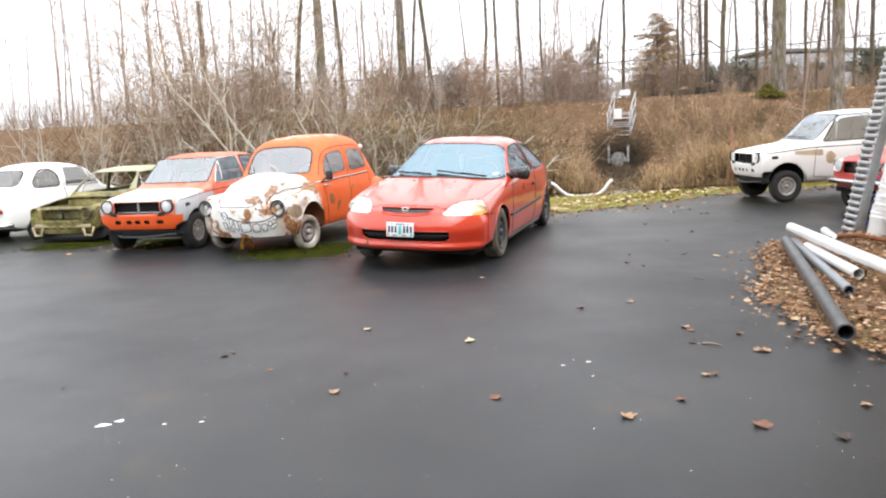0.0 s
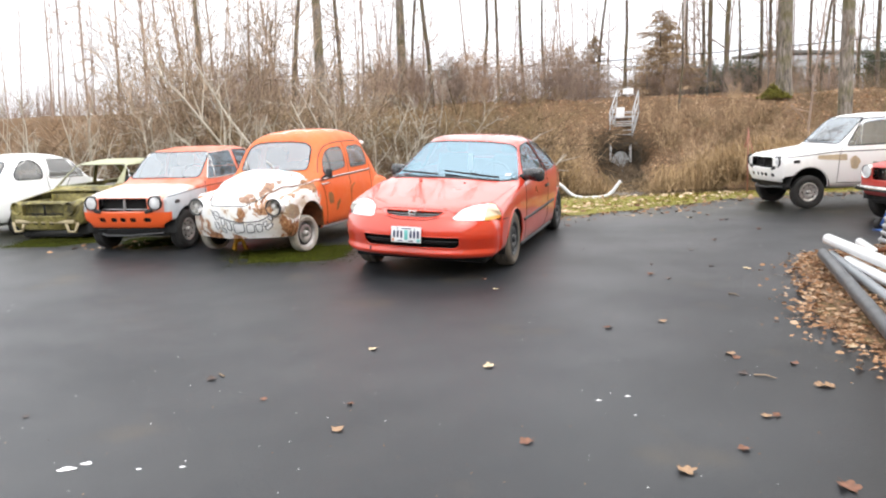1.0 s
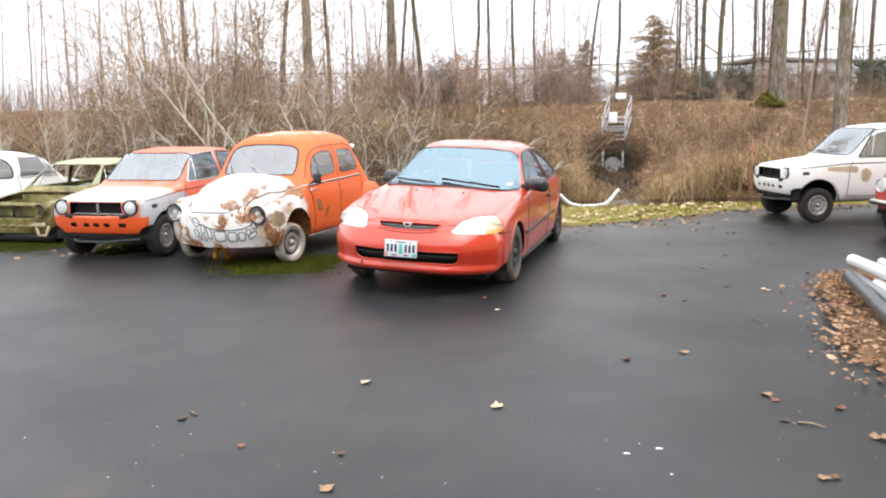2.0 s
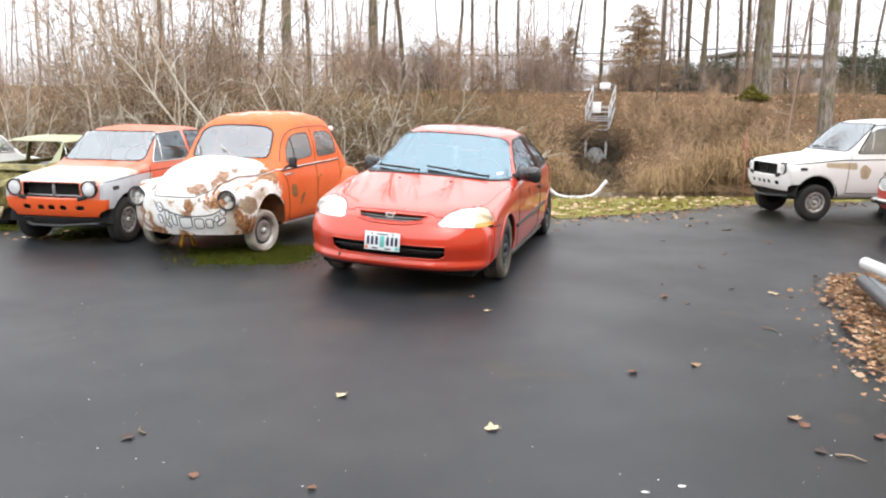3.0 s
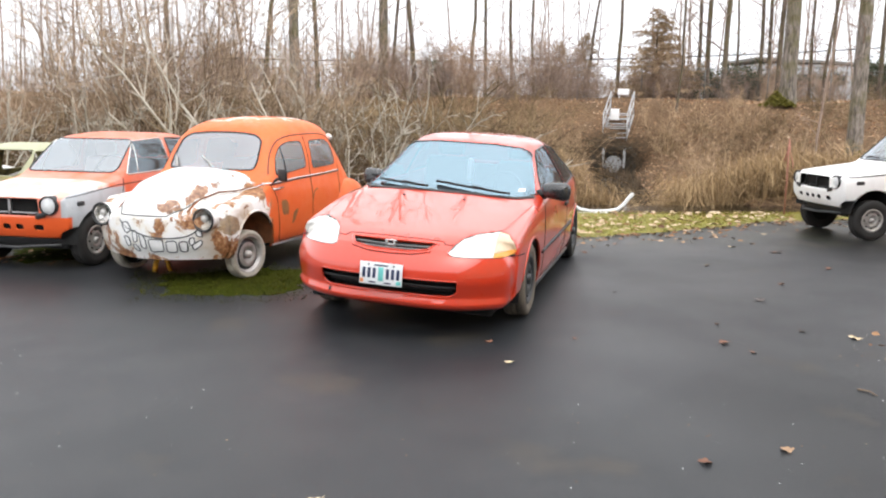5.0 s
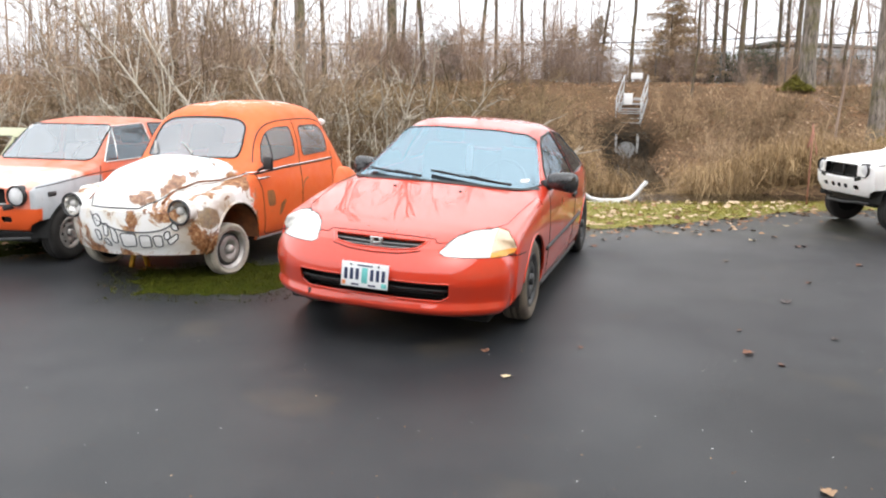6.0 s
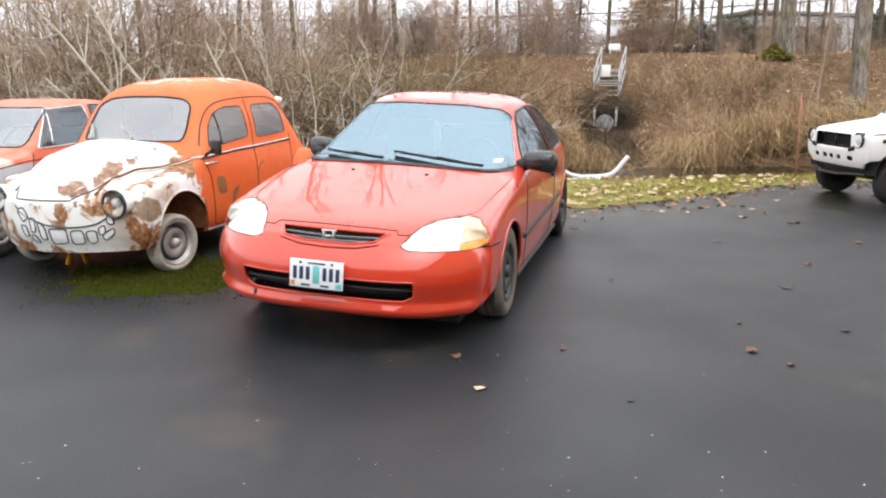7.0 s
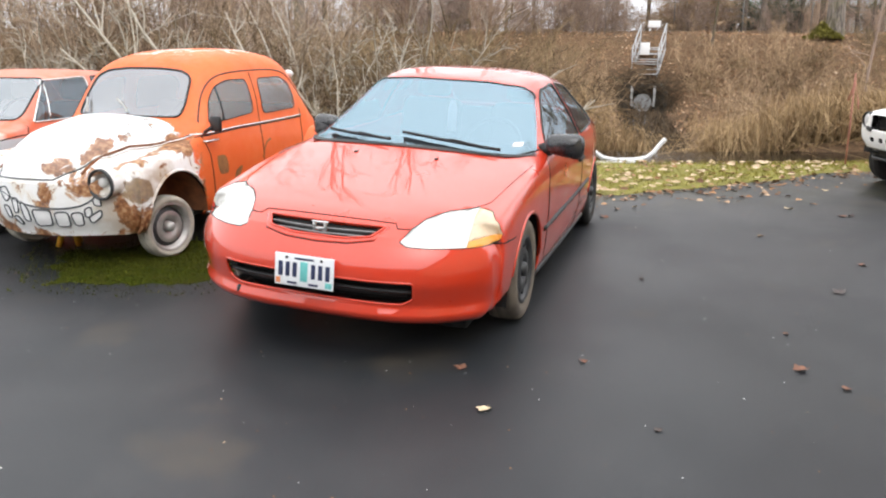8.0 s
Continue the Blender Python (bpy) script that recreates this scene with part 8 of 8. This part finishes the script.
def pails():
    rng = random.Random(31)
    lean = pose(4.88, 7.26, 0.05, 0, 15, 0)
    for k in range(17):
        bm = bmesh.new()
        h = 0.34
        lathe(bm, [(0.0, 0.001), (0.0, 0.125), (h - 0.10, 0.142), (h - 0.09, 0.152), (h - 0.075, 0.152), (h - 0.07, 0.145), (h - 0.01, 0.148), (h, 0.156), (h, 0.142), (0.02, 0.122), (0.02, 0.001)], 30, "z")
        ob = edged(part("plastic_pail", bm, M_BUCKET), 50)
        ob.matrix_world = lean @ pose(rng.uniform(-0.006, 0.006), rng.uniform(-0.006, 0.006), 0.047 * k, rng.uniform(-1.5, 1.5), rng.uniform(-1.5, 1.5), rng.uniform(0, 360))
        tagged(ob, "white plastic pail nested in a leaning stack", "pail", "nested pails")
    e = thing("paint_pail", lean @ pose(0.0, 0, 0.047 * 17 + 0.24, 0, 0, 30), "white pail with a dark blue and orange band", "pail")
    bm = bmesh.new()
    lathe(bm, [(0.0, 0.001), (0.0, 0.135), (0.33, 0.155), (0.34, 0.162), (0.36, 0.162), (0.36, 0.001)], 30, "z")
    edged(part("pail_body", bm, M_BUCKET, e), 50)
    for z0, z1, m in ((0.16, 0.31, plain("slate_blue_band", (0.08, 0.11, 0.15), 0.5, 0, 0.1, 8)), (0.02, 0.13, plain("tan_orange_band", (0.48, 0.20, 0.07), 0.5, 0, 0.1, 8))):
        bm = bmesh.new()
        lathe(bm, [(z0, 0.137 + 0.06 * z0), (z1, 0.137 + 0.06 * z1)], 30, "z")
        part("band", bm, m, e)
    d = thing("rusty_drum", pose(5.02, 6.90, 0.08), "rust-orange steel drum standing in leaves", "drum")
    bm = bmesh.new()
    lathe(bm, [(0.0, 0.001), (0.0, 0.165), (0.09, 0.165), (0.10, 0.172), (0.11, 0.165), (0.25, 0.165), (0.26, 0.172), (0.27, 0.165), (0.34, 0.165), (0.35, 0.17), (0.35, 0.15), (0.33, 0.14), (0.33, 0.001)], 32, "z")
    edged(part("drum_shell", bm, M_RUST, d), 50)
    for x, y, r in ((5.20, 6.55, -7), (5.22, 6.40, -8)):
        b = bmesh.new()
        box(b, (0.03, 0.10, 1.25), (0, 0, 0.62), (0, 0, 0), 0.004)
        ob = part("board", b, bark_mat("weathered_board", (0.10, 0.065, 0.04), (0.27, 0.19, 0.13)))
        ob.matrix_world = pose(x - 0.08, y, 0.08, 0, 7, r)
        tagged(ob, "weathered brown board leaning on the wall", "board")
    b = bmesh.new()
    tube(b, [(4.35, 7.05, 0.17), (4.5, 6.9, 0.20), (4.62, 6.72, 0.18), (4.75, 6.5, 0.16), (4.95, 6.3, 0.15)], 0.022, 7)
    tagged(part("old_hose", b, M_RUST), "brown perished hose lying on the leaves", "hose")
    e = thing("hand_truck", pose(5.66, 9.25, 0, 0, 0, 20), "faded blue tubular hand truck behind the conveyor", "hand truck")
    for y in (-0.16, 0.16):
        b = bmesh.new()
        tube(b, [(0, y, 0.05), (0.14, y, 0.30), (0.30, y, 0.55)], 0.022, 8)
        part("side_rail", b, M_BLUE, e)
        b = bmesh.new()
        lathe(b, [(-0.03, 0.001), (-0.03, 0.07), (0.03, 0.07), (0.03, 0.001)], 18, "y", (0.02, y * 1.3, 0.07))
        part("wheel", b, M_RUBBER, e)
    for z in (0.15, 0.33, 0.52):
        b = bmesh.new()
        tube(b, [(0.54 * z, -0.16, z), (0.54 * z, 0.16, z)], 0.014, 6)
        part("cross_bar", b, M_BLUE, e)
    b = bmesh.new()
    box(b, (0.16, 0.34, 0.008), (-0.06, 0, 0.012), (0, 0, 0), 0.002)
    part("toe_plate", b, M_BLUE, e)


pails()


# ---------------- culvert, steps, posts and lines on the bank ----------------
M_FLAP = plain("dull_grey_flap", (0.30, 0.31, 0.32), 0.7, 0.0, 0.15, 8)


def culvert():
    e = thing("culvert_outlet", pose(7.26, 33.55, -0.42, 0, 0, -8), "dark culvert outlet with a grey round flap gate", "culvert")
    bm = bmesh.new()
    lathe(bm, [(-0.25, 0.40), (-0.25, 0.46), (1.6, 0.46)] + [(1.6, 0.40), (-0.25, 0.40)], 28, "y")
    part("pipe_end", bm, M_DARK, e)
    # disc closes the pipe in near-black, standing for its unlit bore
    bm = bmesh.new()
    lathe(bm, [(0.35, 0.40), (0.35, 0.001)], 24, "y")
    part("dark_bore", bm, M_DARK, e)
    bm = bmesh.new()
    lathe(bm, [(-0.33, 0.001), (-0.33, 0.29), (-0.31, 0.33), (-0.27, 0.33), (-0.27, 0.001)], 30, "y")
    part("flap_gate", bm, M_FLAP, e, "grey round flap plate", False)
    for x in (-0.40, 0.40):
        bm = bmesh.new()
        box(bm, (0.09, 0.08, 0.72), (x, -0.30, 0.24), (0, 0, 0), 0.01)
        part("guide_post", bm, M_GALV, e)
    # headwall added in near-black brown, the hollow's shade put into its colour
    bm = bmesh.new()
    for x, w, h in ((-0.68, 0.42, 1.2), (0.68, 0.42, 1.2)):
        box(bm, (w, 0.25, h), (x, 0.05, -0.1), (0, 0, 4 * x), 0.06)
    box(bm, (1.5, 0.25, 0.22), (0, 0.05, 0.58), (0, 1.5, 0), 0.05)
    part("headwall", bm, plain("hollow_shade_concrete", (0.065, 0.055, 0.042), 0.95, 0, 0.4, 4, 0.5), e)


culvert()


def steps():
    """Open steel steps up the bank, with rails and two white notices."""
    e = thing("steel_steps", pose(7.45, 34.3, 0.58, 0, 0, -22), "galvanised steel steps with handrails climbing the bank", "stairs")
    w, rise, going, n = 0.95, 0.178, 0.30, 6
    for k in range(n):
        bm = bmesh.new()
        box(bm, (w, 0.26, 0.035), (0, going * k, rise * k), (0, 0, 0), 0.006)
        part("tread", bm, M_GALV, e)
    top = Vector((0, going * (n - 1), rise * (n - 1)))
    for s in (-1, 1):
        bm = bmesh.new()
        tube(bm, [(s * w / 2, 0.0, -0.03), (s * w / 2, top.y + 0.1, top.z + 0.05)], 0.035, 6)
        part("stringer", bm, M_GALV, e)
        for z in (0.5, 0.95):
            bm = bmesh.new()
            tube(bm, [(s * w / 2, 0, z), (s * w / 2, top.y, top.z + z)], 0.024, 6)
            part("handrail", bm, M_GALV, e)
        for k in (0, 2, 5):
            bm = bmesh.new()
            tube(bm, [(s * w / 2, going * k, rise * k - 0.1), (s * w / 2, going * k, rise * k + 0.98)], 0.026, 6)
            part("rail_post", bm, M_GALV, e)
    for z in (0.45, 0.75, 0.95):
        bm = bmesh.new()
        tube(bm, [(-w / 2, 0.0, z), (w / 2, 0.0, z)], 0.02, 6)
        part("gate_bar", bm, M_GALV, e)
    bm = bmesh.new()
    box(bm, (0.46, 0.012, 0.25), (0.03, top.y - 0.02, top.z + 0.95), (0, 0, 0), 0.003)
    part("notice_board", bm, M_SIGN, e, "white notice board")
    bm = bmesh.new()
    box(bm, (0.34, 0.012, 0.44), (-0.02, -0.04, 0.92), (0, 0, 0), 0.003)
    part("notice_board", bm, M_SIGN, e, "white notice board")


steps()


def drain_hose():
    e = thing("drain_hose", pose(0, 0, 0), "white corrugated drain hose floating in the ditch", "hose")
    for pts, r in (([(2.32, 15.28, 0.20), (2.40, 15.28, 0.15), (2.47, 15.29, 0.08), (2.55, 15.30, 0.0), (2.66, 15.32, -0.07), (2.85, 15.36, -0.11), (3.15, 15.4, -0.11), (3.32, 15.4, -0.08), (3.42, 15.4, 0.0), (3.52, 15.42, 0.13), (3.60, 15.43, 0.21)], 0.035),
                   ([(2.45, 15.0, -0.11), (2.8, 15.05, -0.115), (3.1, 15.14, -0.115)], 0.034)):
        bm = bmesh.new()
        fine = []
        P = [Vector(p) for p in pts]
        for a, b in zip(P, P[1:]):
            k = max(2, int((b - a).length / 0.018))
            fine += [a.lerp(b, j / k) for j in range(k)]
        tube(bm, fine, [r * (1.0 if i % 2 else 0.90) for i in range(len(fine))], 10)
        part("hose_run", bm, M_PVC, e)


drain_hose()


def marker():
    e = thing("marker_stake", pose(5.57, 13.98, 0.0), "thin stake with a faded red ribbon beside the reeds", "stake")
    bm = bmesh.new()
    tube(bm, [(0, 0, -0.1), (0.0, 0, 0.6), (-0.01, 0, 1.2)], 0.010, 6)
    part("stake", bm, M_RIBBON, e)
    for k, (z, L) in enumerate(((1.15, 0.28), (1.1, 0.34))):
        bm = bmesh.new()
        pts = [(0.012 * j * (1 if k else -1), 0.01 * math.sin(j * 1.3), z - L * j / 6) for j in range(7)]
        a = [bm.verts.new(p) for p in pts]
        b = [bm.verts.new((p[0] + 0.022 - 0.006 * math.sin(i), p[1] + 0.012, p[2] - 0.02)) for i, p in enumerate(pts)]
        for j in range(6):
            bm.faces.new((a[j], a[j + 1], b[j + 1], b[j]))
        thick(part("ribbon", bm, M_RIBBON, e), 0.002)


marker()


def fence():
    e = thing("chain_link_fence", pose(0, 0, 0), "grey chain-link fence along the wooded terrace", "fence")
    y = 40.5
    for k in range(14):
        x = -8 + 3.0 * k
        bm = bmesh.new()
        tube(bm, [(x, y, lie(x, y) - 0.2), (x, y, lie(x, y) + 1.5)], 0.022, 6)
        part("post", bm, M_WIRE, e)
    bm = bmesh.new()
    tube(bm, [(-8 + 1.5 * k, y, lie(-8 + 1.5 * k, y) + 1.48) for k in range(27)], 0.014, 5)
    part("top_rail", bm, M_WIRE, e)
    s = Sticks()
    for k in range(330):
        x = -8 + 0.12 * k
        for d in (1, -1):
            s.stem([Vector((x, y, lie(x, y) + 0.05)), Vector((x + d * 1.4, y, lie(x, y) + 1.46))], 0.0018, 0.0018, 3)
    tagged(s.make("wire_mesh", M_WIRE, e), kind="stuff")


fence()


def overhead_line():
    e = thing("overhead_cable", pose(0, 0, 0), "thick black overhead cable strung between wooden poles", "cable")
    bm = bmesh.new()
    tube(bm, [(-14 + k * 3.0, 46, 4.15 + 0.032 * (-14 + k * 3.0 - 2) + 0.0012 * (-14 + k * 3.0 - 8) ** 2) for k in range(18)], 0.03, 6)
    part("cable", bm, M_BLACK, e)
    for x in (-14, 37):
        bm = bmesh.new()
        tube(bm, [(x, 46.1, 1.5), (x, 46.1, 9.0)], [0.15, 0.11], 10)
        part("pole", bm, M_BARK, e)


overhead_line()


def moss_mound(x, y, w, seed):
    rng = random.Random(seed)
    s = Sticks()
    for _ in range(1500):
        a, r = rng.uniform(0, 6.28), math.sqrt(rng.random())
        q = Vector((w * r * math.cos(a), 0.6 * w * r * math.sin(a), (0.55 + 0.3 * math.sin(2.2 * a + seed)) * w * (1 - r * r) * rng.uniform(0.5, 1.1)))
        s.leaf(q, Vector((rng.gauss(0, 1), rng.gauss(-0.5, 1), 1)), Vector((rng.gauss(0, 1), rng.gauss(0, 1), rng.gauss(-0.3, 1))), rng.uniform(0.03, 0.07))
    ob = s.make("moss_mound", twig_mat("yellow_green_moss", (0.06, 0.058, 0.010), (0.19, 0.165, 0.03)))
    ob.matrix_world = pose(x, y, lie(x, y))
    tagged(ob, "yellow-green mossy clump at a tree foot", "moss", "", "stuff")


moss_mound(13.9, 34.3, 0.75, 5)
moss_mound(14.5, 28.7, 0.5, 6)


def warehouse():
    """Pale building far behind the woods."""
    e = thing("distant_warehouse", pose(37.5, 82, 2.6, 0, 0, 4), "pale grey warehouse far behind the trees", "building")
    bm = bmesh.new()
    box(bm, (15, 8, 3.6), (0, 0, 1.8), (0, 0, 0), 0.03)
    part("wall", bm, plain("pale_blue_grey_cladding", (0.50, 0.53, 0.56), 0.6, 0, 0.06, 1.5), e)
    bm = bmesh.new()
    box(bm, (15.6, 8.6, 0.3), (0, 0, 3.75), (0, 2, 0), 0.03)
    part("roof", bm, M_WIRE, e)
    for k in range(5):
        bm = bmesh.new()
        box(bm, (1.6, 0.08, 1.0), (-6 + 3 * k, -4.03, 2.2), (0, 0, 0), 0.02)
        part("window", bm, M_STEEL, e)


warehouse()
